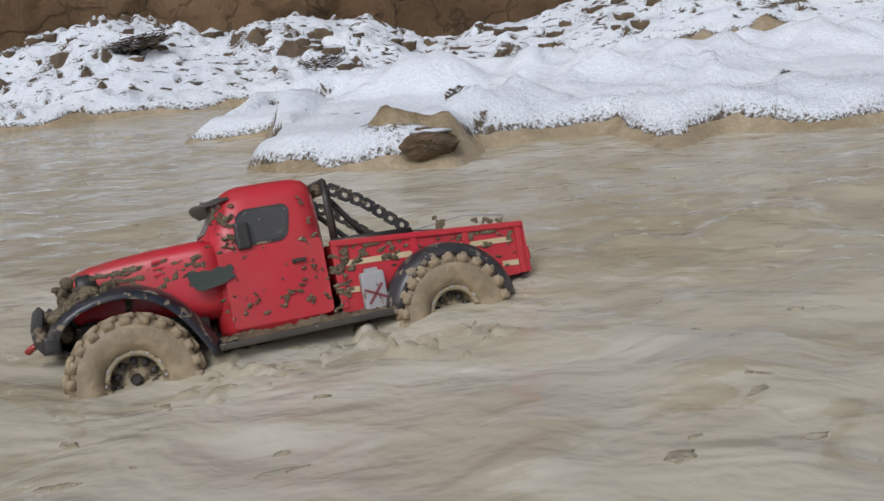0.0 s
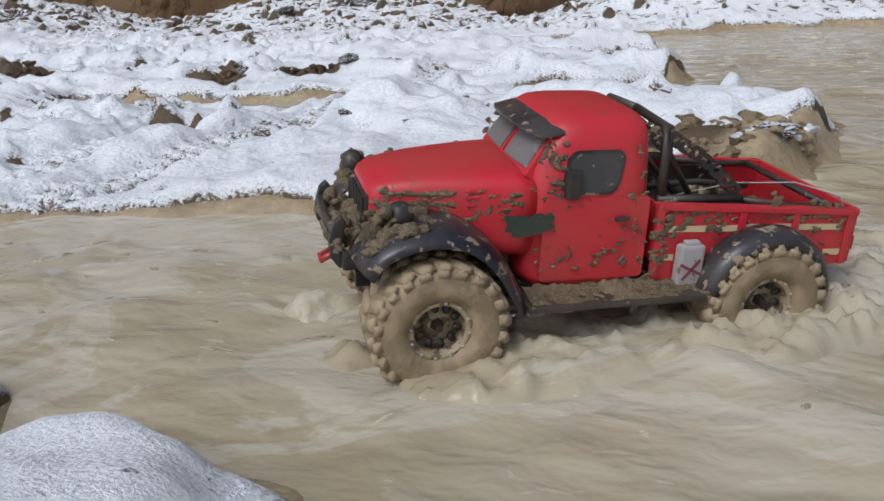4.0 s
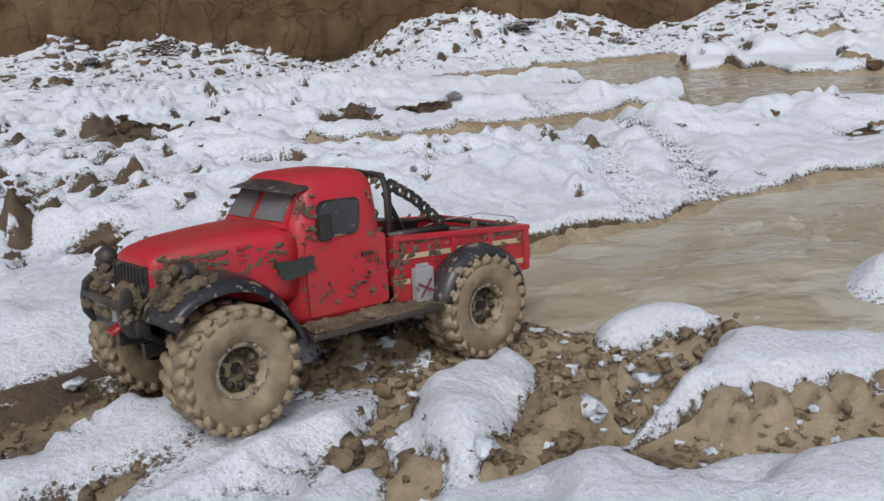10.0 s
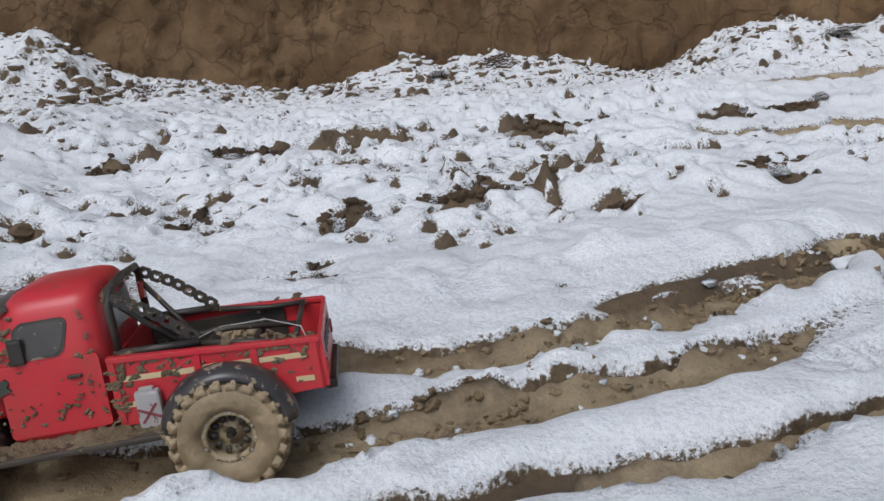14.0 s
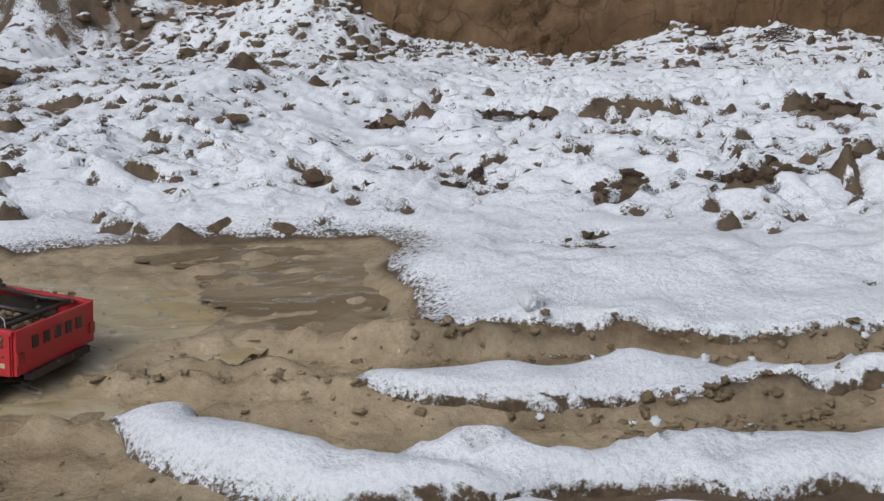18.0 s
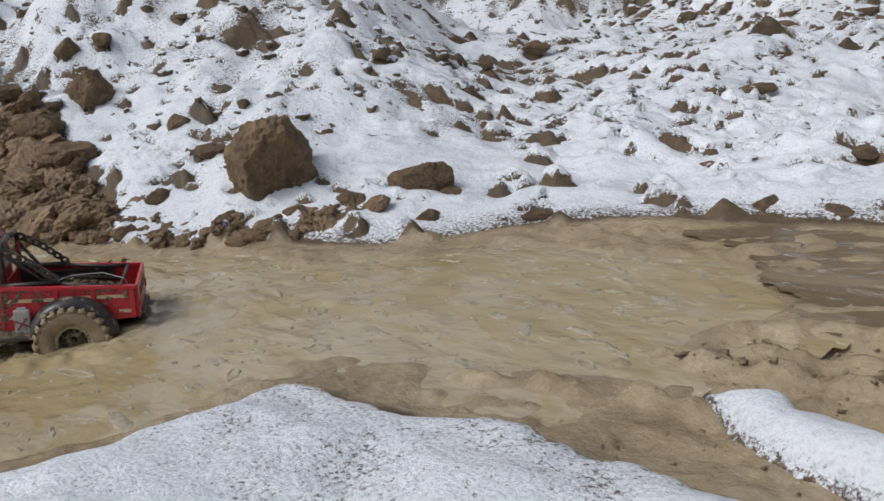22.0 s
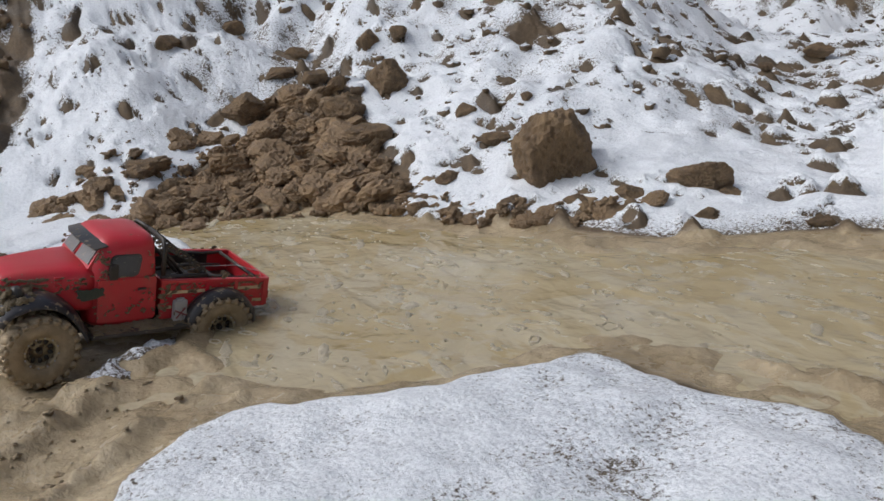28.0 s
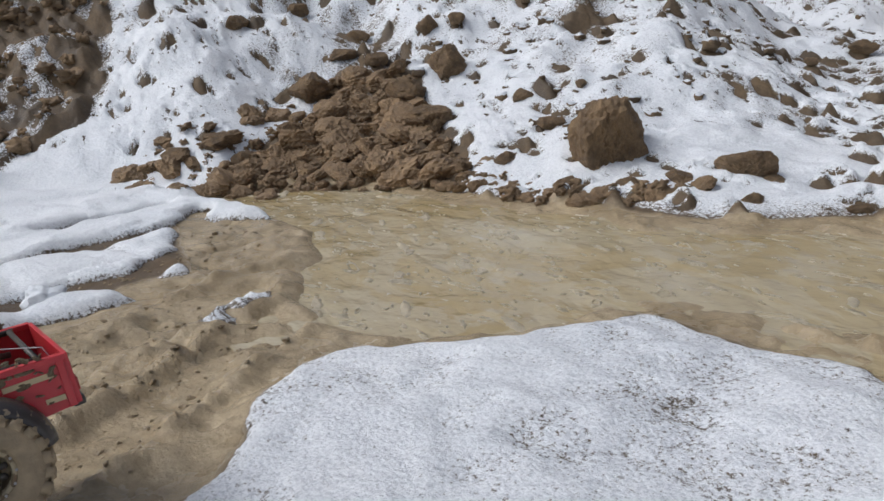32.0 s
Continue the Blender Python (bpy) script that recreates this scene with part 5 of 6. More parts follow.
def foam():
    """Thin pale flecks, streaks and bubble rings on the pools."""
    V, F, n = [], [], 0
    fr = random.Random(31)
    zones = [(POOL, 560, 0.003, 0.024), ([(1.0, 1.0), (3.2, 1.6), (3.2, 3.2), (1.2, 2.9), (1.2, 1.6)], 240, 0.003, 0.009), ([(0.9, 2.6), (1.6, 2.9), (1.4, 4.3), (0.8, 4.3)], 90, 0.004, 0.02), ([(-0.5, 0.95), (0.9, 0.8), (1.1, 1.2), (0, 1.2)], 60, 0.003, 0.012)]
    for outline, count, r0, r1 in zones:
        for x, y, r, _ in spots_in(outline, count, r0, r1, 1, fr):
            m, ring = 10, fr.random() < 0.35 and r > 0.006
            ph, st, a0 = fr.uniform(0, 6), fr.uniform(1.0, 2.4), fr.uniform(-0.5, 0.5)
            ca, sa = math.cos(a0), math.sin(a0)
            for sc, dz in ((1.0, -0.0015), (0.82, 0.0009), (0.62 if ring else 0.4, 0.0009), (0.55 if ring else 0.02, -0.0012 if ring else 0.0011)):
                for i in range(m):
                    a = 2 * math.pi * i / m
                    rr = r * sc * (1 + 0.28 * math.sin(2 * a + ph) + 0.2 * math.sin(5 * a + 2 * ph))
                    u, v = rr * st * math.cos(a), rr * 0.7 * math.sin(a)
                    V.append((x + u * ca - v * sa, y + u * sa + v * ca, dz))
            for k in range(3):
                F += [(n + k * m + i, n + k * m + (i + 1) % m, n + (k + 1) * m + (i + 1) % m, n + (k + 1) * m + i) for i in range(m)]
            n += 4 * m
    V = np.array(V)
    V[:, 2] += water_level(V[:, 0], V[:, 1]) + 0.0006
    me = bpy.data.meshes.new("foam")
    me.from_pydata(V.tolist(), [], F)
    me.polygons.foreach_set("use_smooth", np.ones(len(me.polygons), bool))
    me.materials.append(FOAM)
    tagged(new("foam", me), "pale flecks of foam on the muddy water", "foam", kind="stuff")


foam()


def churn(name, seed, high, material):
    """Churned slurry that is pushed along by the wheels: an oval of broken waves."""
    x, y = np.meshgrid(np.arange(-0.66, 0.36, 0.0055), np.arange(-0.30, 0.30, 0.0055))
    rim = 1 - np.hypot((x + 0.13) / 0.44, y / 0.25) + 0.16 * fbm(x, y, 0.12, 3, seed + 9)
    body = np.zeros(x.shape)
    for hx in (0.148, -0.152):
        for hy in (0.0885, -0.0885):
            d = np.hypot((x - hx) / 1.3, y - hy)
            body = np.maximum(body, np.exp(-((d - 0.07) / 0.03) ** 2))
    wake = np.exp(-((np.abs(y) - 0.13 + 0.18 * (x + 0.2)) / 0.03) ** 2) * step(0.05, -0.1, x) * step(-0.62, -0.4, x)
    tail = np.exp(-(y / 0.1) ** 2) * step(-0.18, -0.26, x)
    crest = np.clip(0.5 - np.abs(fbm(x, y, 0.045, 4, seed, 0.62)), 0, 1)
    z = (0.005 * body + 0.004 * wake + 0.005 * tail) * (0.2 + 2.0 * crest) + 0.003 * crest + 0.0012 * fbm(x, y, 0.02, 2, seed + 5)
    z = high * z * step(0.0, 0.3, rim) + 0.001 - 0.045 * step(0.45, -0.1, rim) ** 1.5
    ob = sheet(name, x, y, z, material, rim > 0.0)
    ob.scale = (1.03, 1.03, 1.0)
    return tagged(ob, "broken wave of churned brown slurry round the wheels", "wave", kind="stuff")


churned = [churn("churned_wave", 401, 1.9, WATER), churn("churned_wave", 431, 1.0, POOL_WATER)]


# ---------------------------------------------------------------- the truck: x ahead, y to its left, z up
def ring(x0, x1, hy, z, n=40, p=5.0, front=None):
    """A rounded rectangle at height z."""
    out = []
    for i in range(n):
        a = 2 * math.pi * (i + 0.5) / n
        c, s = math.cos(a), math.sin(a)
        u, v = math.copysign(abs(c) ** (2 / p), c), math.copysign(abs(s) ** (2 / p), s)
        out.append(((x0 + x1) / 2 + u * (x1 - x0) / 2, v * hy, z))
    return out


def hoop(x, hy, z0, z1, n=48, p=5.2):
    """A rounded cross-section of the bonnet at x."""
    out = []
    for i in range(n):
        a = 2 * math.pi * (i + 0.5) / n
        c, s = math.cos(a), math.sin(a)
        u, v = math.copysign(abs(c) ** (2 / p), c), math.copysign(abs(s) ** (2 / p), s)
        out.append((x, u * hy, (z0 + z1) / 2 + v * (z1 - z0) / 2 + (0.0022 * max(0, 1 - abs(u) * 1.6) + 0.0016 * math.exp(-(u / 0.06) ** 2) if s > 0 else 0)))
    return out


CAB = [(0.080, -0.047, 0.066, 0.076), (0.088, -0.048, 0.067, 0.0775), (0.125, -0.048, 0.068, 0.078), (0.163, -0.048, 0.069, 0.0755), (0.181, -0.048, 0.066, 0.0715),
       (0.200, -0.047, 0.0555, 0.0668), (0.208, -0.0465, 0.051, 0.0645), (0.2155, -0.0445, 0.047, 0.0602), (0.2205, -0.041, 0.042, 0.0535), (0.2240, -0.034, 0.034, 0.0430), (0.2262, -0.018, 0.018, 0.0230)]


def cab_side(z):
    return float(np.interp(z, [c[0] for c in CAB], [c[3] for c in CAB]))


def side_panel(bm, outline, inset=0.0, out=0.0012, thick=0.003):
    """A panel that follows the cab's left side; outline of (x, z)."""
    a = [bm.verts.new((x, cab_side(z) + out, z)) for x, z in outline]
    b = [bm.verts.new((x, cab_side(z) + out - thick, z)) for x, z in outline]
    bm.faces.new(a)
    n = len(a)
    for i in range(n):
        bm.faces.new((a[i], b[i], b[(i + 1) % n], a[(i + 1) % n]))
    bmesh.ops.recalc_face_normals(bm, faces=bm.faces[:])
    return bm


def rounded(x0, x1, z0, z1, r, n=5, lean=0.0):
    pts = []
    for cx, cz, a0 in ((x1 - r, z1 - r, 0), (x0 + r, z1 - r, 90), (x0 + r, z0 + r, 180), (x1 - r, z0 + r, 270)):
        for i in range(n + 1):
            a = radians(a0 + 90 * i / n)
            x, z = cx + r * math.cos(a), cz + r * math.sin(a)
            pts.append((x + lean * (z1 - z) / (z1 - z0), z))
    return pts


def mirror(bm):
    for v in bm.verts:
        v.co.y = -v.co.y
    bmesh.ops.reverse_faces(bm, faces=bm.faces[:])
    return bm


def lumps(bm, spots, seed=1, flat=0.6, sub=1):
    rng = random.Random(seed)
    for x, y, z, r in spots:
        nb = bmesh.new()
        bmesh.ops.create_icosphere(nb, subdivisions=sub, radius=1)
        for v in nb.verts:
            v.co *= 1 + 0.35 * noise.noise(v.co * 1.7 + Vector((x * 90, y * 90, z * 90)))
        m = Matrix.Translation((x, y, z)) @ Euler((rng.uniform(0, 6), rng.uniform(0, 0.5), rng.uniform(0, 6))).to_matrix().to_4x4() @ Matrix.Diagonal((r * rng.uniform(0.8, 1.4), r * rng.uniform(0.7, 1.2), r * flat, 1))
        add_to(bm, nb, m)
    return bm


def arch(bm, cx, cz, r, a0, a1, y0, y1, thick=0.003, n=16, drop=0.010, sx=1.0):
    """A wheel arch: an open arc with a rolled outer edge."""
    rings = []
    for i in range(n + 1):
        a = radians(a0 + (a1 - a0) * i / n)
        c, s = math.cos(a) * sx, math.sin(a)
        row = []
        for y, rr in ((y0, r + 0.001), (y0 + 0.3 * (y1 - y0), r + 0.004), (y0 + 0.75 * (y1 - y0), r + 0.002), (y1 - 0.002, r - 0.004), (y1, r - drop), (y1 - 0.003, r - drop),
                      (y1 - 0.005, r - 0.006), (y0 + 0.7 * (y1 - y0), r - thick), (y0, r - thick)):
            row.append((cx + rr * c, y, cz + rr * s))
        rings.append(row)
    return loft(bm, rings)


def swept(bm, line, y0, y1, thick=0.003):
    """A mudguard: a thin sheet along a side line of (x, z), crowned across, with a turned-down outer lip."""
    rings = []
    for i, (x, z) in enumerate(line):
        (ax, az), (bx, bz) = line[max(i - 1, 0)], line[min(i + 1, len(line) - 1)]
        l = math.hypot(bx - ax, bz - az)
        nx, nz = (bz - az) / l, -(bx - ax) / l
        row = []
        for f, up in ((0, 0.004), (0.35, 0.0045), (0.7, 0.002), (0.92, -0.003), (1.0, -0.009), (0.985, -0.0095), (0.90, -0.0055), (0.7, 0.002 - thick), (0.35, 0.0045 - thick), (0, 0.004 - thick)):
            row.append((x + up * nx, y0 + f * (y1 - y0), z + up * nz))
        rings.append(row)
    return loft(bm, rings)


def perforated(bm, p0, p1, width, thick, holes):
    """A flat bar from p0 to p1 in the x-z plane with round holes."""
    a, b = Vector(p0), Vector(p1)
    d = (b - a).normalized()
    up = Vector((-d.z, 0, d.x))
    cell = (b - a).length / holes
    for k in range(holes):
        c = a + d * cell * (k + 0.5)
        sq, hole = [], []
        for i in range(16):
            t = 2 * math.pi * (i + 0.5) / 16
            u, v = math.cos(t), math.sin(t)
            m = max(abs(u), abs(v))
            sq.append(c + d * (u / m * cell / 2) + up * (v / m * width / 2))
            hole.append(c + (d * u + up * v) * width * 0.24)
        for side in (1, -1):
            o = Vector((0, side * thick / 2, 0))
            vs, vh = [bm.verts.new(p + o) for p in sq], [bm.verts.new(p + o) for p in hole]
            for i in range(16):
                j = (i + 1) % 16
                bm.faces.new((vs[i], vs[j], vh[j], vh[i]))
            if side == 1:
                keep = vs, vh
        for i in range(16):
            j = (i + 1) % 16
            bm.faces.new((keep[0][i], keep[0][j], vs[j], vs[i]))
            bm.faces.new((keep[1][i], keep[1][j], vh[j], vh[i]))
    bmesh.ops.recalc_face_normals(bm, faces=bm.faces[:])
    return bm


def make_wheel(parent, x, y, side):
    """side 1: its face looks to the truck's left."""
    f = (lambda bm: bm) if side > 0 else mirror
    R, W = 0.0575, 0.024
    bm = turned(bmesh.new(), [(0.0255, 0.010), (0.0255, 0.016), (0.0235, 0.017), (0.0225, 0.004), (0.020, -0.002), (0.012, 0.004), (0.008, 0.006), (0.0005, 0.006)], 32)
    wheel = part("wheel", f(bm), RIM, parent, "mud-coated cream beadlock rim", True)
    wheel.location = (x, y, 0.0625)
    prof = [(0.026, -W + 0.004), (0.036, -W - 0.001), (0.048, -W), (0.0545, -W + 0.004), (0.0568, -0.010), (0.0572, 0), (0.0568, 0.010), (0.0545, W - 0.004), (0.048, W), (0.036, W + 0.001), (0.0265, W - 0.004), (0.0255, 0.012)]
    bm = turned(bmesh.new(), prof, 48)
    rng = random.Random(int(x * 1000) + side)
    for v in bm.verts:
        v.co += v.co.normalized() * 0.0022 * noise.noise(v.co * 110 + Vector((x * 50, y * 50, 0)))
    part("tyre", f(bm), TYRE, wheel, "rubber tyre caked with brown mud", True)
    lugs = {}
    for k in range(22):
        for sg in (1, -1):
            v = (k % 3, sg)
            if v not in lugs:
                bm = bmesh.new()
                for mv, size, top in ((Matrix.Translation((0, sg * 0.0125, 0.0565)) @ Matrix.Rotation(sg * 0.45, 4, "Z"), (0.0098 * rng.uniform(0.9, 1.3), 0.022, 0.0052), 0.72),
                                      (Matrix.Translation((0, sg * (W - 0.0015), 0.0515)) @ Matrix.Rotation(sg * -0.5, 4, "X"), (0.0092 * rng.uniform(0.9, 1.25), 0.0050, 0.0095), 0.85)):
                    nb = bmesh.new()
                    bmesh.ops.create_cube(nb, size=1)
                    bmesh.ops.subdivide_edges(nb, edges=nb.edges[:], cuts=1, use_grid_fill=True)
                    for q in nb.verts:
                        if q.co.z > 0:
                            q.co.x *= top
                            q.co.y *= 0.9
                        q.co *= 1 + 0.16 * noise.noise(q.co * 3 + Vector((k * 3.0, sg * 5.0, x * 60)))
                    add_to(bm, nb, mv @ Matrix.Diagonal((*size, 1)))
                lugs[v] = part("lug", bm, TYRE, wheel, "", True)
                ob = lugs[v]
            else:
                ob = new("lug", lugs[v].data)
                ob.parent = wheel
            ob.rotation_euler = (0, 2 * math.pi * (k + (0.5 if sg < 0 else 0)) / 22, 0)
    bm = turned(bmesh.new(), [(0.0275, 0.0125), (0.0275, 0.0185), (0.0225, 0.0190), (0.0215, 0.0165)], 36)
    part("beadlock_ring", f(bm), RIM, wheel, "", True)
    # black discs on the closed rim stand for the shade in its openings
    bm = bmesh.new()
    for k in range(10):
        nb = turned(bmesh.new(), [(0.0001, 0.0105), (0.0031, 0.0104), (0.0033, 0.008)], 10)
        add_to(bm, nb, Matrix.Rotation(2 * math.pi * k / 10, 4, "Y") @ Matrix.Translation((0, 0, 0.0165)) @ Matrix.Diagonal((1, 1, 1.3, 1)))
    part("rim_dark_disc", f(bm), BLACK, wheel, "black disc for the shaded opening between the spokes", True)
    bolt = None
    for k in range(12):
        a = 2 * math.pi * k / 12
        if bolt is None:
            nb = turned(bmesh.new(), [(0.0001, 0.0021), (0.0013, 0.0019), (0.0015, 0.0)], 6)
            bolt = part("bolt", f(nb), SILVER, wheel)
            ob = bolt
        else:
            ob = new("bolt", bolt.data)
            ob.parent = wheel
        ob.location = (0.025 * math.cos(a), side * 0.0185, 0.025 * math.sin(a))
    bm = turned(bmesh.new(), [(0.0001, 0.0150), (0.0035, 0.0150), (0.0045, 0.012), (0.006, 0.006)], 6)
    part("hub_nut", f(bm), BLACK, wheel)
    return wheel


def make_truck():
    t = empty("toy_truck", "muddy red radio-controlled pickup truck with oversized knobbly tyres", "toy truck")
    cab = part("cab", loft(bmesh.new(), [ring(x0, x1, hy, z) for z, x0, x1, hy in CAB]), RED, t, "glossy red cab with a rounded roof", True)
    bon = [(0.056, 0.069, 0.100, 0.1785), (0.075, 0.0665, 0.100, 0.1785), (0.095, 0.063, 0.102, 0.178), (0.120, 0.058, 0.104, 0.1768), (0.150, 0.052, 0.108, 0.1745), (0.172, 0.0475, 0.112, 0.1715),
           (0.186, 0.0435, 0.115, 0.168), (0.193, 0.0405, 0.118, 0.1645), (0.1965, 0.036, 0.122, 0.159), (0.1975, 0.026, 0.130, 0.150)]
    part("bonnet", loft(bmesh.new(), [hoop(*b) for b in bon]), RED, t, "long red bonnet with louvred flanks", True)
    for sg in (1, -1):
        fl = (lambda b: b) if sg > 0 else mirror
        door = part("door", fl(side_panel(bmesh.new(), rounded(-0.040, 0.056, 0.086, 0.160, 0.005), out=0.0009)), RED, t)
        bm = box(bmesh.new(), -0.022, -0.008, 0.0775, 0.0812, 0.1392, 0.1428, 0.0012)
        part("door_handle", fl(bm), BLACK, door, "black door handle")
        fr = part("window_frame", fl(side_panel(bmesh.new(), rounded(-0.0175, 0.034, 0.1625, 0.1985, 0.009, lean=0.009), out=0.0012)), BLACK, t)
        part("side_window", fl(side_panel(bmesh.new(), rounded(-0.0152, 0.0315, 0.165, 0.196, 0.0075, lean=0.009), out=0.0020)), SIDE_GLASS, fr, "dusty dark side window")
        bm = box(bmesh.new(), 0.026, 0.040, 0.0745, 0.0815, 0.160, 0.186, 0.003)
        part("mirror", fl(bm), BLACK, t, "black door mirror")
        part("decal", fl(side_panel(bmesh.new(), [(0.090, 0.145), (0.0885, 0.1478), (0.079, 0.1465), (0.074, 0.1472), (0.068, 0.1455), (0.060, 0.1487), (0.055, 0.1470), (0.050, 0.1492), (0.0465, 0.1455), (0.049, 0.1400), (0.0455, 0.1365), (0.052, 0.1345), (0.060, 0.1310), (0.069, 0.1300), (0.077, 0.1285), (0.083, 0.1300), (0.0845, 0.1335), (0.0895, 0.1350), (0.087, 0.1385)], out=0.0024)), GREEN, t, "torn dark green decal")
        for k in range(3):
            bm = box(bmesh.new(), 0.092, 0.118, 0.0565, 0.0605, 0.150 + 0.006 * k, 0.1535 + 0.006 * k, 0.0012, m=Matrix.Translation((0, 0, 0)))
            part("louvre", fl(bm), RED, t)
        bm = swept(bmesh.new(), [(0.211, 0.113), (0.2055, 0.123), (0.197, 0.131), (0.186, 0.137), (0.172, 0.1415), (0.158, 0.1435), (0.144, 0.1432), (0.131, 0.1405), (0.119, 0.1350), (0.108, 0.1275), (0.098, 0.1175), (0.089, 0.1050), (0.081, 0.0915), (0.075, 0.0800), (0.071, 0.0725)], 0.050, 0.108)
        part("front_fender", fl(bm), GUARD, t, "black front fender splashed with dried mud", True)
        bm = arch(bmesh.new(), -0.153, 0.064, 0.0645, 12, 176, 0.078, 0.111, n=22)
        part("rear_fender", fl(bm), GUARD, t, "black rear wheel arch with mud", True)
        board = part("running_board", fl(box(bmesh.new(), -0.095, 0.074, 0.070, 0.109, 0.072, 0.0785, 0.002)), BLACK, t, "black running board")
        rng = random.Random(4 + sg)
        tagged(part("mud_cake", fl(caked(-0.093, 0.072, 0.0745, 0.1082, 0.0785, 0.0075, 11 + sg)), SPLAT, board, "thick layer of wet mud", True), kind="stuff")
        # lamp on the wing
        lamp = part("headlamp", fl(turned(bmesh.new(), [(0.0001, 0.0), (0.009, 0.0), (0.011, 0.003), (0.0115, 0.010), (0.008, 0.016), (0.0001, 0.018)], 20)), BLACK, t, "round black headlamp", True)
        lamp.matrix_basis = Matrix.Translation((0.184, sg * 0.074, 0.1515)) @ Matrix.Rotation(radians(90), 4, "Z")
        on_wing = lambda u: float(np.interp(u, (0.15, 0.172, 0.186, 0.197, 0.206), (0.1475, 0.1450, 0.1400, 0.1335, 0.1250)))
        sp = [(u, rng.uniform(0.050, 0.095), on_wing(u) + rng.uniform(-0.001, 0.002), rng.uniform(0.002, 0.0075)) for u in (rng.triangular(0.15, 0.207, 0.195) for _ in range(70))]
        sp += [(0.190 + rng.uniform(-0.008, 0.010), 0.074 + rng.uniform(-0.010, 0.010), 0.1515 + rng.uniform(-0.009, 0.008), rng.uniform(0.003, 0.0065)) for _ in range(16)]
        tagged(part("mud_lump", fl(lumps(bmesh.new(), sp, 9 + sg, 0.55, 2)), SPLAT, t, "mud caked on the wing", True), kind="stuff")
        # spatter on the flank
        sp = []

        def splash(x, z, size, y_of):
            n = rng.choice((1, 2, 3, 4, 5))
            lean = rng.uniform(-1.2, 1.2)
            for q in range(n):
                sp.append((x, y_of(x, z), z, size * rng.uniform(0.5, 1.1)))
                x, z = x + size * 1.1 * math.cos(lean) + rng.uniform(-1, 1) * size * 0.6, z + size * 1.1 * math.sin(lean) + rng.uniform(-1, 1) * size * 0.6

        def bonnet_side(x, z):
            return float(np.interp(x, [b[0] for b in bon], [b[1] for b in bon])) - 0.0006 - 2.0 * max(0, z - 0.17) ** 1.0 * 0.3
        for _ in range(56):
            x, z = rng.uniform(-0.045, 0.066), rng.triangular(0.09, 0.215, 0.12)
            if not (0.16 < z < 0.203 and -0.024 < x < 0.046):
                splash(x, z, rng.choice((0.0007, 0.0009, 0.0012, 0.0018)), lambda u, v: cab_side(v) + 0.0012)
        for _ in range(26):
            splash(rng.uniform(0.036, 0.062), rng.uniform(0.16, 0.205), rng.choice((0.0012, 0.002)), lambda u, v: cab_side(v) + 0.0004)
        for _ in range(72):
            splash(rng.uniform(-0.238, -0.05), rng.triangular(0.088, 0.150, 0.146), rng.choice((0.001, 0.0016, 0.0024)), lambda u, v: 0.0803)
        for _ in range(14):
            splash(rng.uniform(-0.062, -0.048), rng.uniform(0.09, 0.15), rng.choice((0.0016, 0.0024)), lambda u, v: 0.0812)
        for _ in range(52):
            splash(rng.uniform(0.07, 0.185), rng.triangular(0.132, 0.170, 0.148), rng.choice((0.0012, 0.0018, 0.0028)), bonnet_side)
        for z0 in (0.152, 0.161):
            for q in range(22):
                sp.append((0.128 + 0.0024 * q, bonnet_side(0.128 + 0.0024 * q, z0), z0 + rng.uniform(-0.001, 0.001) - 0.00008 * q, rng.uniform(0.0013, 0.0028)))
        bm = bmesh.new()
        for x, y, z, r in sp:
            nb = bmesh.new()
            bmesh.ops.create_icosphere(nb, subdivisions=2, radius=1)
            for v in nb.verts:
                v.co *= 1 + 0.55 * noise.noise(v.co * 1.5 + Vector((x * 300, z * 300, 0))) + 0.3 * noise.noise(v.co * 3.5 + Vector((x * 300, z * 300, 0)))
            long = rng.uniform(0.9, 2.4)
            add_to(bm, nb, Matrix.Translation((x, y, z)) @ Matrix.Rotation(rng.uniform(-0.5, 0.5), 4, "Y") @ Matrix.Diagonal((r * long, 0.0009 + 0.12 * r, r, 1)))
        tagged(part("mud_spatter", fl(bm), SPLAT, t, "dried mud spatter", True), kind="stuff")
        # bed side
        def top(x):
            return float(np.interp(x, (-0.250, -0.05), (0.1385, 0.1525)))
        bm = prism(bmesh.new(), [(-0.249, 0.086), (-0.048, 0.082), (-0.048, top(-0.048)), (-0.249, top(-0.249))], 0.0755, 0.0795)
        wall = part("bed_side", fl(bm), RED, t, "red pickup bed side with pressed panels")
        bm = prism(bmesh.new(), [(-0.251, top(-0.251) - 0.005), (-0.047, top(-0.047) - 0.005), (-0.047, top(-0.047) + 0.001), (-0.251, top(-0.251) + 0.001)], 0.0735, 0.0825, 0.0012)
        part("top_rail", fl(bm), RED, wall)
        for x in (-0.0505, -0.131, -0.186, -0.244):
            bm = box(bmesh.new(), x - 0.0035, x + 0.0035, 0.0790, 0.0818, 0.086, top(x) - 0.004, 0.001)
            part("stake", fl(bm), RED, wall)
        for x0, x1, z in ((-0.1270, -0.056, 0.1292), (-0.182, -0.135, 0.1272), (-0.236, -0.190, 0.1245), (-0.240, -0.222, 0.0985), (-0.068, -0.056, 0.103)):
            bm = prism(bmesh.new(), [(x0, z - 0.0030 - 0.03 * (x1 - x0)), (x1, z - 0.0024), (x1, z + 0.0030), (x0, z + 0.0026 - 0.03 * (x1 - x0))], 0.0793, 0.0803)
            part("stripe", fl(bm), CREAM, wall, "cream stripe")
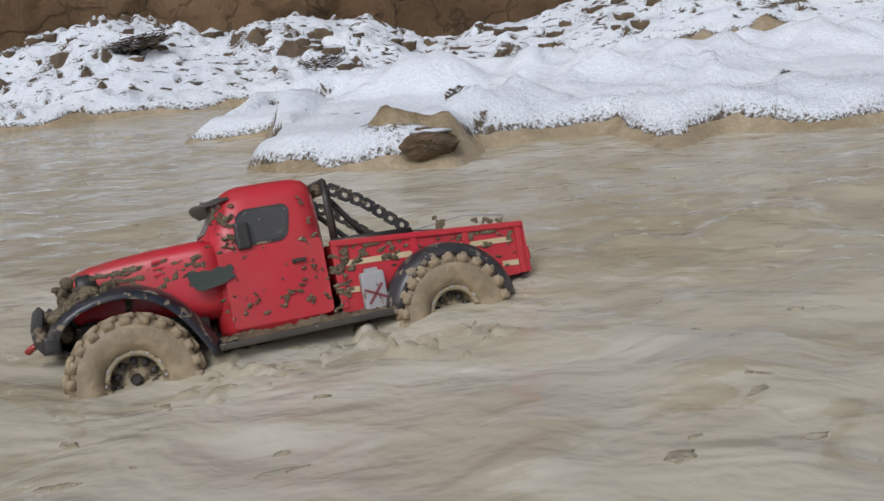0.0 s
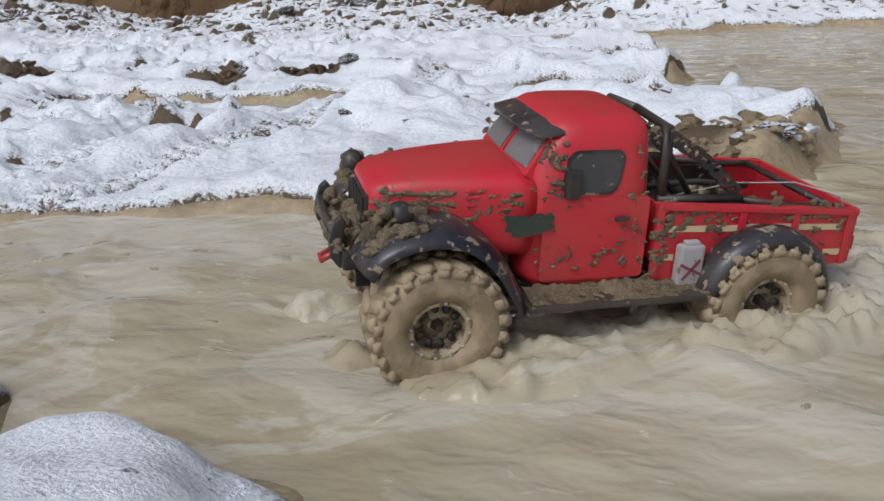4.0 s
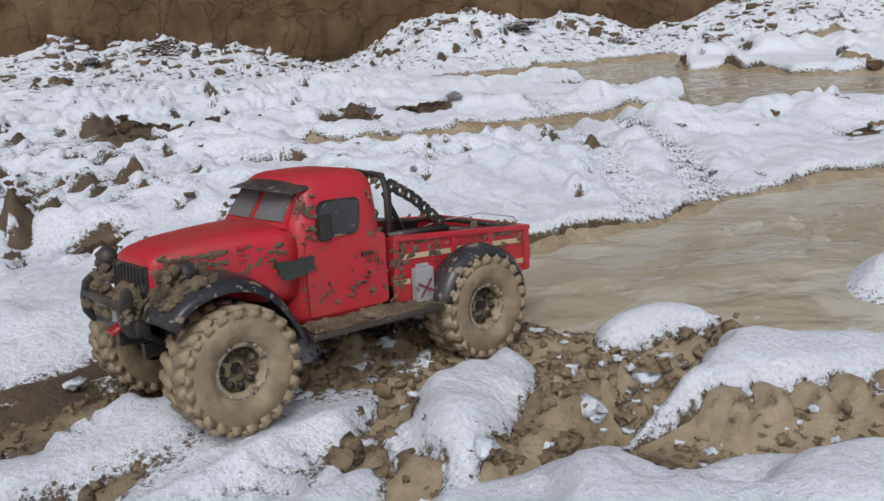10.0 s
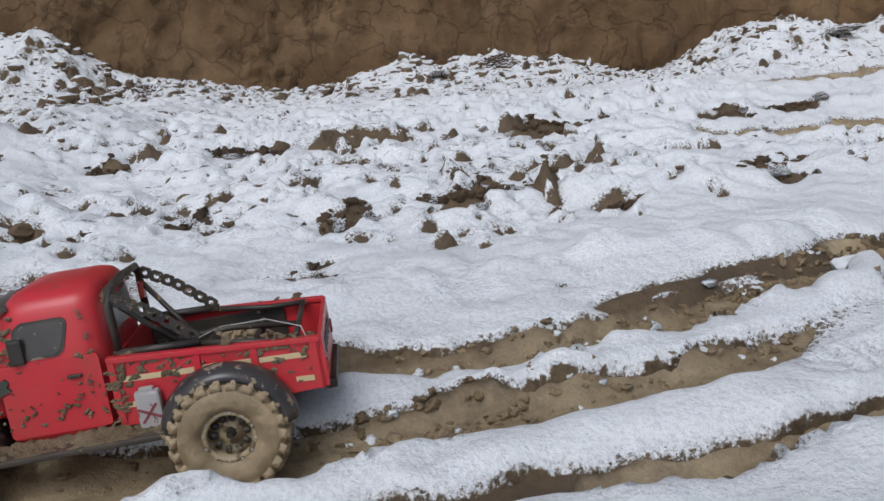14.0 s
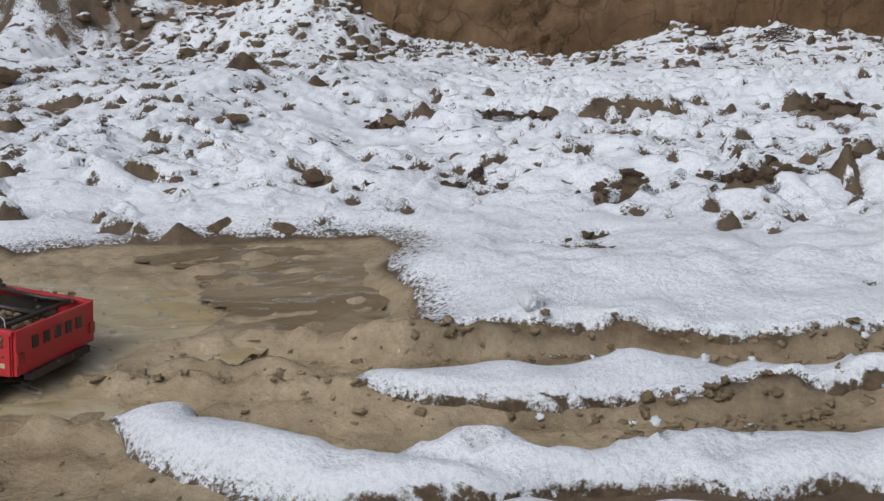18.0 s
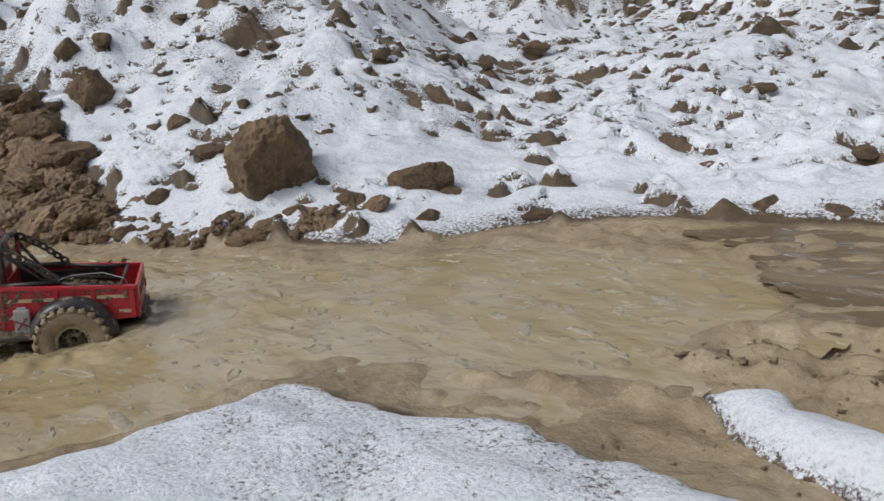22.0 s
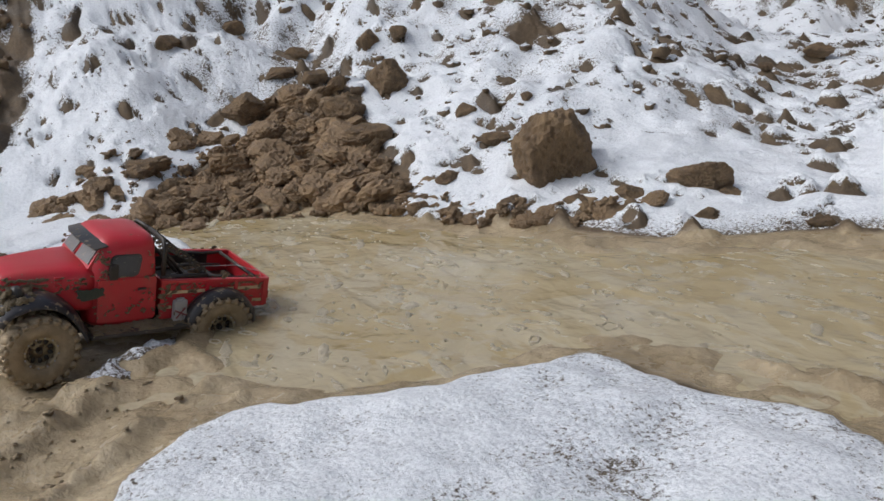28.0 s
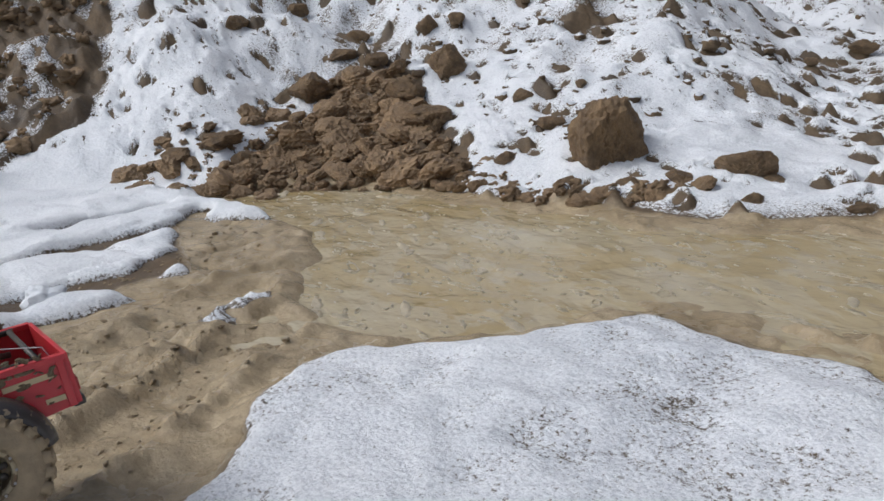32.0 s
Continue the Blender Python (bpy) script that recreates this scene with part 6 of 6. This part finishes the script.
        can = part("jerry_can", fl(box(bmesh.new(), -0.092, -0.068, 0.081, 0.092, 0.079, 0.117, 0.003)), SILVER, t, "grey jerry can with a red cross mark")
        for a in (38, -38):
            bm = box(bmesh.new(), -0.012, 0.012, 0.0918, 0.0928, -0.0013, 0.0013)
            cross = part("mark", fl(bm), PINK, can)
            cross.matrix_basis = Matrix.Translation((-0.080, 0, 0.095)) @ Matrix.Rotation(radians(a + 12), 4, "Y")
        part("can_cap", fl(box(bmesh.new(), -0.087, -0.073, 0.083, 0.090, 0.116, 0.1205, 0.0015)), SILVER, can)
        # roll bar
        part("roll_bar_post", fl(tube(bmesh.new(), [(-0.056, 0.064, 0.150), (-0.056, 0.064, 0.2), (-0.056, 0.056, 0.214), (-0.056, 0.0, 0.217)], 0.0042)), BLACK, t, "", True)
        brace = part("roll_bar_brace", fl(shift(perforated(bmesh.new(), (-0.058, 0, 0.207), (-0.092, 0, 0.188), 0.0125, 0.003, 3), 0.062)), BLACK, t, "black perforated roll bar brace")
        part("brace_end", fl(shift(perforated(bmesh.new(), (-0.0915, 0, 0.1883), (-0.133, 0, 0.1535), 0.0115, 0.003, 4), 0.062)), BLACK, brace)
        part("bed_liner", fl(box(bmesh.new(), -0.205, -0.054, 0.0715, 0.0750, 0.099, 0.1375, 0.001)), BLACK, t, "black inner lining of the bed")
        part("foot_rail", fl(tube(bmesh.new(), [(-0.052, 0.066, 0.152), (-0.135, 0.066, 0.150)], 0.0042)), BLACK, t, "", True)
        part("bed_rail", fl(tube(bmesh.new(), [(-0.135, 0.064, 0.148), (-0.19, 0.066, 0.140), (-0.232, 0.068, 0.139)], 0.0032)), BLACK, t, "", True)
        part("cage_tube", fl(tube(bmesh.new(), [(-0.062, 0.05, 0.195), (-0.12, 0.02, 0.125)], 0.003)), BLACK, t, "", True)
        part("cage_tube", fl(tube(bmesh.new(), [(-0.07, 0.03, 0.130), (-0.15, 0.035, 0.132), (-0.22, 0.05, 0.120)], 0.0034)), BLACK, t, "", True)
        part("chassis_rail", fl(box(bmesh.new(), -0.215, 0.205, 0.026, 0.034, 0.072, 0.086, 0.001)), BLACK, t)
        part("shock", fl(tube(bmesh.new(), [(0.135, 0.055, 0.075), (0.125, 0.045, 0.118)], 0.006)), BLACK, t, "", True)
        part("shock", fl(tube(bmesh.new(), [(-0.14, 0.055, 0.075), (-0.13, 0.045, 0.118)], 0.006)), BLACK, t, "", True)
        part("tail_lamp", fl(box(bmesh.new(), -0.2555, -0.2525, 0.066, 0.078, 0.098, 0.112, 0.001)), LAMPRED, t, "red tail lamp")
        # windscreen half
        def scr(y, f):
            return (0.0695 - 0.024 * f + 0.0018 - 0.10 * y * y * 10, y, 0.1762 + 0.0355 * f + 0.0008)
        for nm, y0, y1, f0, f1, mt, o, lab in (("windscreen_frame", 0.003, 0.060, -0.04, 1.0, RED, 0.0, ""), ("windscreen", 0.006, 0.055, 0.10, 0.90, GLASS, 0.0012, "dusty half of a split windscreen")):
            bm = bmesh.new()
            fr_, bk = [], []
            for i in range(9):
                y = y0 + (y1 - y0) * i / 8
                for f in (f0, f1):
                    p = Vector(scr(y * (1 - 0.08 * f), f)) + Vector((o, 0, o))
                    fr_.append(bm.verts.new(p))
                    bk.append(bm.verts.new(p - Vector((0.006, 0, 0.003))))
            for i in range(8):
                a, b, c, d = 2 * i, 2 * i + 1, 2 * i + 3, 2 * i + 2
                bm.faces.new((fr_[a], fr_[b], fr_[c], fr_[d]))
            edge = list(range(0, 18, 2)) + list(range(17, 0, -2))
            for i, j in zip(edge, edge[1:] + edge[:1]):
                bm.faces.new((fr_[i], bk[i], bk[j], fr_[j]))
            bmesh.ops.recalc_face_normals(bm, faces=bm.faces[:])
            part(nm, fl(bm), mt, t, lab)
    # sun visor
    bm = bmesh.new()
    rows = []
    for i in range(13):
        y = -0.062 + 0.124 * i / 12
        b = 1 - (y / 0.062) ** 2
        rows.append([(0.038 + 0.010 * b, y, 0.2135 + 0.0055 * b), (0.059 + 0.013 * b, y, 0.2085 + 0.005 * b), (0.059 + 0.013 * b, y, 0.2067 + 0.005 * b), (0.038 + 0.010 * b, y, 0.211 + 0.0055 * b)])
    part("sun_visor", loft(bm, rows), GUARD, t, "dark tinted sun visor edged with mud")
    part("bed_floor", box(bmesh.new(), -0.2488, -0.05, -0.0752, 0.0752, 0.094, 0.099), BLACK, t)
    part("bed_front", box(bmesh.new(), -0.0535, -0.0495, -0.0765, 0.0765, 0.099, 0.150), RED, t)
    gate = part("tailgate", prism(bmesh.new(), [(-0.2535, 0.086), (-0.249, 0.086), (-0.249, 0.1390), (-0.2535, 0.1390)], -0.078, 0.078, 0.0008), RED, t, "scraped red tailgate")
    for k in range(5):
        y = 0.044 - 0.022 * k
        part("letter_bar", box(bmesh.new(), -0.2546, -0.2533, y - 0.006, y + 0.006, 0.1115, 0.1265, 0.0004), BLACK, gate, "dark worn letter shape")
    part("rear_bumper", box(bmesh.new(), -0.2595, -0.2475, -0.060, 0.060, 0.076, 0.086, 0.002), BLACK, t)
    part("rear_window", prism(bmesh.new(), [(-0.0495, 0.168), (-0.047, 0.168), (-0.0455, 0.200), (-0.048, 0.200)], -0.036, 0.036), GLASS, t, "dusty rear window")
    part("roll_bar_light", box(bmesh.new(), -0.064, -0.058, -0.050, -0.040, 0.180, 0.198, 0.0015), LAMPRED, t, "small red bed lamp")
    part("cargo_box", box(bmesh.new(), -0.115, -0.065, -0.035, 0.03, 0.099, 0.128, 0.004), BLACK, t, "black electronics box")
    part("cargo_tube", tube(bmesh.new(), [(-0.13, -0.05, 0.125), (-0.13, 0.05, 0.128)], 0.005), BLACK, t, "", True)
    part("cargo_tube", tube(bmesh.new(), [(-0.18, -0.06, 0.12), (-0.175, 0.06, 0.122)], 0.0042), BLACK, t, "", True)
    part("cross_tube", tube(bmesh.new(), [(-0.228, -0.066, 0.139), (-0.228, 0.066, 0.139)], 0.0032), BLACK, t, "", True)
    part("wire", tube(bmesh.new(), [(-0.10, 0.0, 0.13), (-0.15, 0.03, 0.152), (-0.2, 0.05, 0.157), (-0.235, 0.072, 0.150), (-0.243, 0.078, 0.125)], 0.0007, 5), SILVER, t, "thin grey wire")
    rng = random.Random(8)
    sp = [(rng.uniform(-0.235, -0.06), rng.uniform(-0.07, 0.07), 0.1 + rng.uniform(0, 0.006), rng.uniform(0.003, 0.009)) for _ in range(70)]
    sp += [(u, rng.choice((-1, 1)) * rng.uniform(0.0605, 0.0640), float(np.interp(u, (-0.133, -0.092, -0.058), (0.1555, 0.1900, 0.2090))) + rng.uniform(-0.004, 0.004), rng.uniform(0.0010, 0.0028)) for u in (rng.uniform(-0.13, -0.058) for _ in range(46))]
    sp += [(-0.048 + rng.uniform(-0.004, 0.001), rng.uniform(-0.06, 0.06), 0.210 + rng.uniform(-0.006, 0.004), rng.uniform(0.002, 0.004)) for _ in range(40)]
    tagged(part("bed_mud", lumps(bmesh.new(), sp, 5, 0.5, 2), SPLAT, t, "mud in the bed", True), kind="stuff")
    # nose
    part("grille", box(bmesh.new(), 0.190, 0.1990, -0.037, 0.037, 0.116, 0.156, 0.003), BLACK, t, "dark slatted grille")
    for k in range(9):
        part("grille_bar", box(bmesh.new(), 0.1985, 0.2015, -0.0335 + 0.008 * k, -0.0305 + 0.008 * k, 0.130, 0.154, 0.0008), BLACK, t)
    bump_ = part("front_bumper", box(bmesh.new(), 0.206, 0.220, -0.058, 0.058, 0.098, 0.114, 0.003), BLACK, t, "black steel front bumper")
    for y in (-0.046, 0.046):
        part("bull_bar", prism(bmesh.new(), [(0.206, 0.096), (0.222, 0.098), (0.229, 0.108), (0.230, 0.122), (0.226, 0.138), (0.220, 0.143), (0.216, 0.138), (0.219, 0.124), (0.216, 0.112), (0.206, 0.110)], y - 0.004, y + 0.004, 0.001), BLACK, bump_, "", True)
    part("bull_bar", tube(bmesh.new(), [(0.225, -0.048, 0.127), (0.228, 0, 0.128), (0.225, 0.048, 0.127)], 0.0042), BLACK, bump_, "", True)
    part("winch_plate", box(bmesh.new(), 0.221, 0.2245, -0.030, 0.030, 0.108, 0.124, 0.0015), SILVER, bump_, "pale metal winch plate")
    part("shackle", tube(bmesh.new(), [(0.222, 0.036, 0.112), (0.236, 0.036, 0.104), (0.236, 0.045, 0.104), (0.222, 0.045, 0.112)], 0.003), LAMPRED, bump_, "red tow shackle", True)
    part("skid_plate", prism(bmesh.new(), [(0.206, 0.100), (0.165, 0.068), (0.165, 0.064), (0.209, 0.097)], -0.045, 0.045), BLACK, t)
    sp = [(rng.uniform(0.200, 0.224), rng.uniform(-0.05, 0.05), 0.112 + 0.022 * rng.random() ** 1.6, rng.uniform(0.0025, 0.0085)) for _ in range(110)]
    tagged(part("nose_mud", lumps(bmesh.new(), sp, 12, 0.7, 2), SPLAT, t, "wet mud and slush on the winch", True), kind="stuff")
    part("front_axle", tube(bmesh.new(), [(0.148, -0.09, 0.0625), (0.148, 0.09, 0.0625)], 0.007), BLACK, t, "", True)
    part("rear_axle", tube(bmesh.new(), [(-0.152, -0.09, 0.0625), (-0.152, 0.09, 0.0625)], 0.007), BLACK, t, "", True)
    part("skid_tray", box(bmesh.new(), -0.1, 0.1, -0.04, 0.04, 0.055, 0.073, 0.004), BLACK, t)
    part("inner_fender", box(bmesh.new(), 0.075, 0.188, -0.056, 0.056, 0.088, 0.120, 0.004), BLACK, t)
    wheels = [make_wheel(t, x, sg * 0.0885, sg) for x in (0.148, -0.152) for sg in (1, -1)]
    return t, wheels


def caked(x0, x1, y0, y1, z, high, seed):
    """A crust of mud on a flat tread: deepest against the body, broken towards the edge."""
    bm = bmesh.new()
    X, Y = np.meshgrid(np.arange(x0, x1, 0.0015), np.arange(y0, y1, 0.0015))
    f = (Y - y0) / (y1 - y0)
    k = 0.55 - 0.35 * f + 0.55 * fbm(X, Y, 0.016, 4, seed, 0.6) + 0.25 * np.clip(fbm(X, Y, 0.006, 2, seed + 3), 0, 1)
    Z = z - 0.0015 + high * np.clip(k, -0.1, 1.3) * step(0, 0.05, 1 - f)
    vs = [[bm.verts.new((a, b, c)) for a, b, c in zip(*r)] for r in zip(X, Y, Z)]
    for ra, rb in zip(vs, vs[1:]):
        for q in range(len(ra) - 1):
            bm.faces.new((ra[q], ra[q + 1], rb[q + 1], rb[q]))
    return bm


def shift(bm, dy):
    for v in bm.verts:
        v.co.y += dy
    return bm


truck, truck_wheels = make_truck()
truck.scale = (1.03, 1.03, 1.03)


TRUCK_ROWS = [
    (0, pose(2.019, 2.542, -0.113, 17.6, 0.5, 201.4)),
    (0.5, pose(1.784, 2.327, -0.086, 14.0, -2.0, 208.8)),
    (1, pose(1.558, 2.154, -0.088, -1.3, -1.1, 219.5)),
    (1.5, pose(1.425, 1.965, -0.031, -10.4, -2.8, 230.9)),
    (2, pose(1.322, 1.786, -0.019, -15.4, -1.9, 238.5)),
    (2.5, pose(1.216, 1.539, -0.009, -7.9, 4.5, 244.2)),
    (3, pose(1.072, 1.334, -0.039, -10.9, 2.9, 236.7)),
    (3.5, pose(0.892, 1.141, -0.016, -6.8, -2.5, 224.4)),
    (5.5, pose(0.169, 0.952, -0.036, -3.2, -5.6, 172.7)),
    (6, pose(0.032, 0.948, -0.038, -1.8, 1.5, 168.4)),
    (6.5, pose(-0.068, 0.970, -0.040, -3.9, 0.9, 172.1)),
    (7, pose(-0.197, 0.939, -0.028, -2.7, 0.3, 181.9)),
    (7.5, pose(-0.354, 0.913, -0.036, 2.2, -2.8, 192.5)),
    (8, pose(-0.440, 0.883, -0.028, 1.5, -2.5, 195.4)),
    (8.5, pose(-0.531, 0.854, -0.020, 5.2, -3.7, 197.0)),
    (9, pose(-0.633, 0.829, -0.011, 9.2, -5.5, 198.2)),
    (9.5, pose(-0.789, 0.788, 0.001, 6.6, -4.3, 194.0)),
    (10, pose(-1.005, 0.706, 0.013, 5.1, -3.4, 203.6)),
    (10.5, pose(-1.195, 0.617, 0.009, 1.7, 1.1, 207.7)),
    (11, pose(-1.317, 0.554, -0.000, 1.5, 1.3, 207.7)),
    (11.5, pose(-1.427, 0.503, 0.000, 1.4, 0.9, 204.3)),
    (12, pose(-1.531, 0.492, -0.002, -1.7, 2.5, 196.1)),
    (12.5, pose(-1.651, 0.470, -0.006, -4.3, 2.5, 191.7)),
    (13, pose(-1.807, 0.439, -0.010, -5.1, 2.0, 190.1)),
    (13.5, pose(-1.947, 0.387, -0.022, -0.8, 5.4, 186.1)),
    (14, pose(-2.055, 0.383, -0.027, 2.7, 4.3, 184.5)),
    (14.5, pose(-2.196, 0.376, -0.024, -0.2, 4.4, 181.9)),
    (15, pose(-2.354, 0.367, -0.042, 4.4, 5.8, 184.9)),
    (15.5, pose(-2.473, 0.318, -0.027, 3.2, 3.3, 181.7)),
    (17.5, pose(-2.728, 0.345, -0.041, 5.8, -4.4, 184.6)),
    (18, pose(-2.759, 0.331, -0.039, 6.2, -4.4, 184.6)),
    (18.5, pose(-2.806, 0.331, -0.042, 5.4, -4.2, 184.7)),
    (19, pose(-2.889, 0.340, -0.044, 5.0, -4.5, 184.7)),
    (19.5, pose(-3.008, 0.329, -0.046, 4.9, -5.4, 184.6)),
    (20, pose(-3.172, 0.358, -0.049, 3.6, -4.8, 184.6)),
    (21.5, pose(-3.419, 0.012, -0.029, 0.1, -6.5, 228.5)),
    (22, pose(-3.449, -0.171, -0.037, 0.8, -5.7, 239.6)),
    (23, pose(-3.450, -0.402, -0.005, 0.4, -8.8, 260.1)),
    (23.5, pose(-3.418, -0.460, -0.006, -5.7, -6.4, 267.4)),
    (24, pose(-3.399, -0.507, 0.000, -2.5, -11.7, 281.9)),
    (24.5, pose(-3.431, -0.514, -0.005, -4.7, -11.3, 280.3)),
    (25, pose(-3.462, -0.521, -0.011, -6.8, -11.0, 278.7)),
    (25.5, pose(-3.456, -0.524, -0.014, -4.8, -11.0, 278.7)),
    (26, pose(-3.452, -0.533, -0.013, -7.4, -11.0, 279.7)),
    (26.5, pose(-3.460, -0.551, -0.009, -10.8, -10.3, 280.8)),
    (28.5, pose(-3.451, -0.562, -0.012, -11.6, -9.8, 282.8)),
    (29, pose(-3.411, -0.281, -0.041, -2.3, -5.1, 293.0)),
    (29.5, pose(-3.440, -0.130, -0.052, -1.9, -1.0, 300.6)),
    (30, pose(-3.379, -0.253, -0.042, -0.2, -7.0, 298.8)),
    (30.5, pose(-3.167, -0.479, -0.005, -4.1, -7.1, 316.0)),
    (31, pose(-2.898, -0.705, 0.023, -1.9, -0.9, 320.8)),
    (31.5, pose(-2.807, -0.908, 0.048, -6.4, -13.5, 306.2)),
    (32, pose(-2.682, -1.112, 0.042, 3.4, 6.3, 279.7)),
]


def motions():
    walk(truck, TRUCK_ROWS)
    # the churned water goes with the truck and sinks back where it climbs out
    def floats(rows, rest):
        return [(t, pose(x, y, z, 0, 0, a)) for t, x, y, z, a in rows] + [(32.0, pose(*rest))]
    first = [(t, m.translation.x, m.translation.y, float(np.interp(t, (0, 1, 2, 3, 3.5, 5.5, 6, 7, 8), (-0.03, -0.026, -0.006, 0.006, 0.008, 0.018, 0.016, 0.02, 0.02))), math.degrees(m.to_euler().z) % 360) for t, m in TRUCK_ROWS if t <= 7.1]
    x, y, z, a = first[-1][1:]
    walk(churned[0], floats(first + [(8.0, x - 0.10, y, 0.02, a), (9.4, x - 0.12, y, 0.0, a), (11.0, x - 0.12, y, -0.02, a)], (x - 0.12, y, -0.02, 0, 0, a)))
    second = [(t, m.translation.x, m.translation.y, 0.0, math.degrees(m.to_euler().z) % 360) for t, m in TRUCK_ROWS if 19.4 < t < 22.9]
    x, y, z, a = second[-1][1:]
    walk(churned[1], [(0.0, pose(-2.80, 0.30, -0.02, 0, 0, 204)), (17.5, pose(-2.80, 0.30, -0.02, 0, 0, 204))] + floats(second + [(24.0, -3.35, -0.22, -0.012, 270), (28.3, -3.35, -0.22, -0.012, 285), (29.0, -3.38, -0.20, 0.008, 290), (29.5, -3.46, -0.09, 0.012, 289), (30.0, -3.38, -0.18, 0.006, 290), (31.0, -3.35, -0.2, -0.012, 290)], (-3.35, -0.2, -0.012, 0, 0, 290)))
    # the wheels turn with the way made, and spin in the mud
    spots = [(t, m.translation.copy(), m.to_quaternion()) for t, m in TRUCK_ROWS]
    turn, rows = 0.0, []
    for (t0, a, q0), (t1, b, q1) in zip(spots, spots[1:]):
        n = max(1, int(round((t1 - t0) / 0.1)))
        rate = 9.0 if (b - a).length / (t1 - t0) > 0.08 else 3.0
        for i in range(n):
            rows.append((t0 + (t1 - t0) * i / n, turn))
            turn += rate * (t1 - t0) / n
    rows.append((32.0, turn))
    for w in truck_wheels:
        x, y, z = w.location
        steer = 0
        walk(w, [(t, pose(x, y, z, 0, math.degrees(a), steer)) for t, a in rows])


motions()
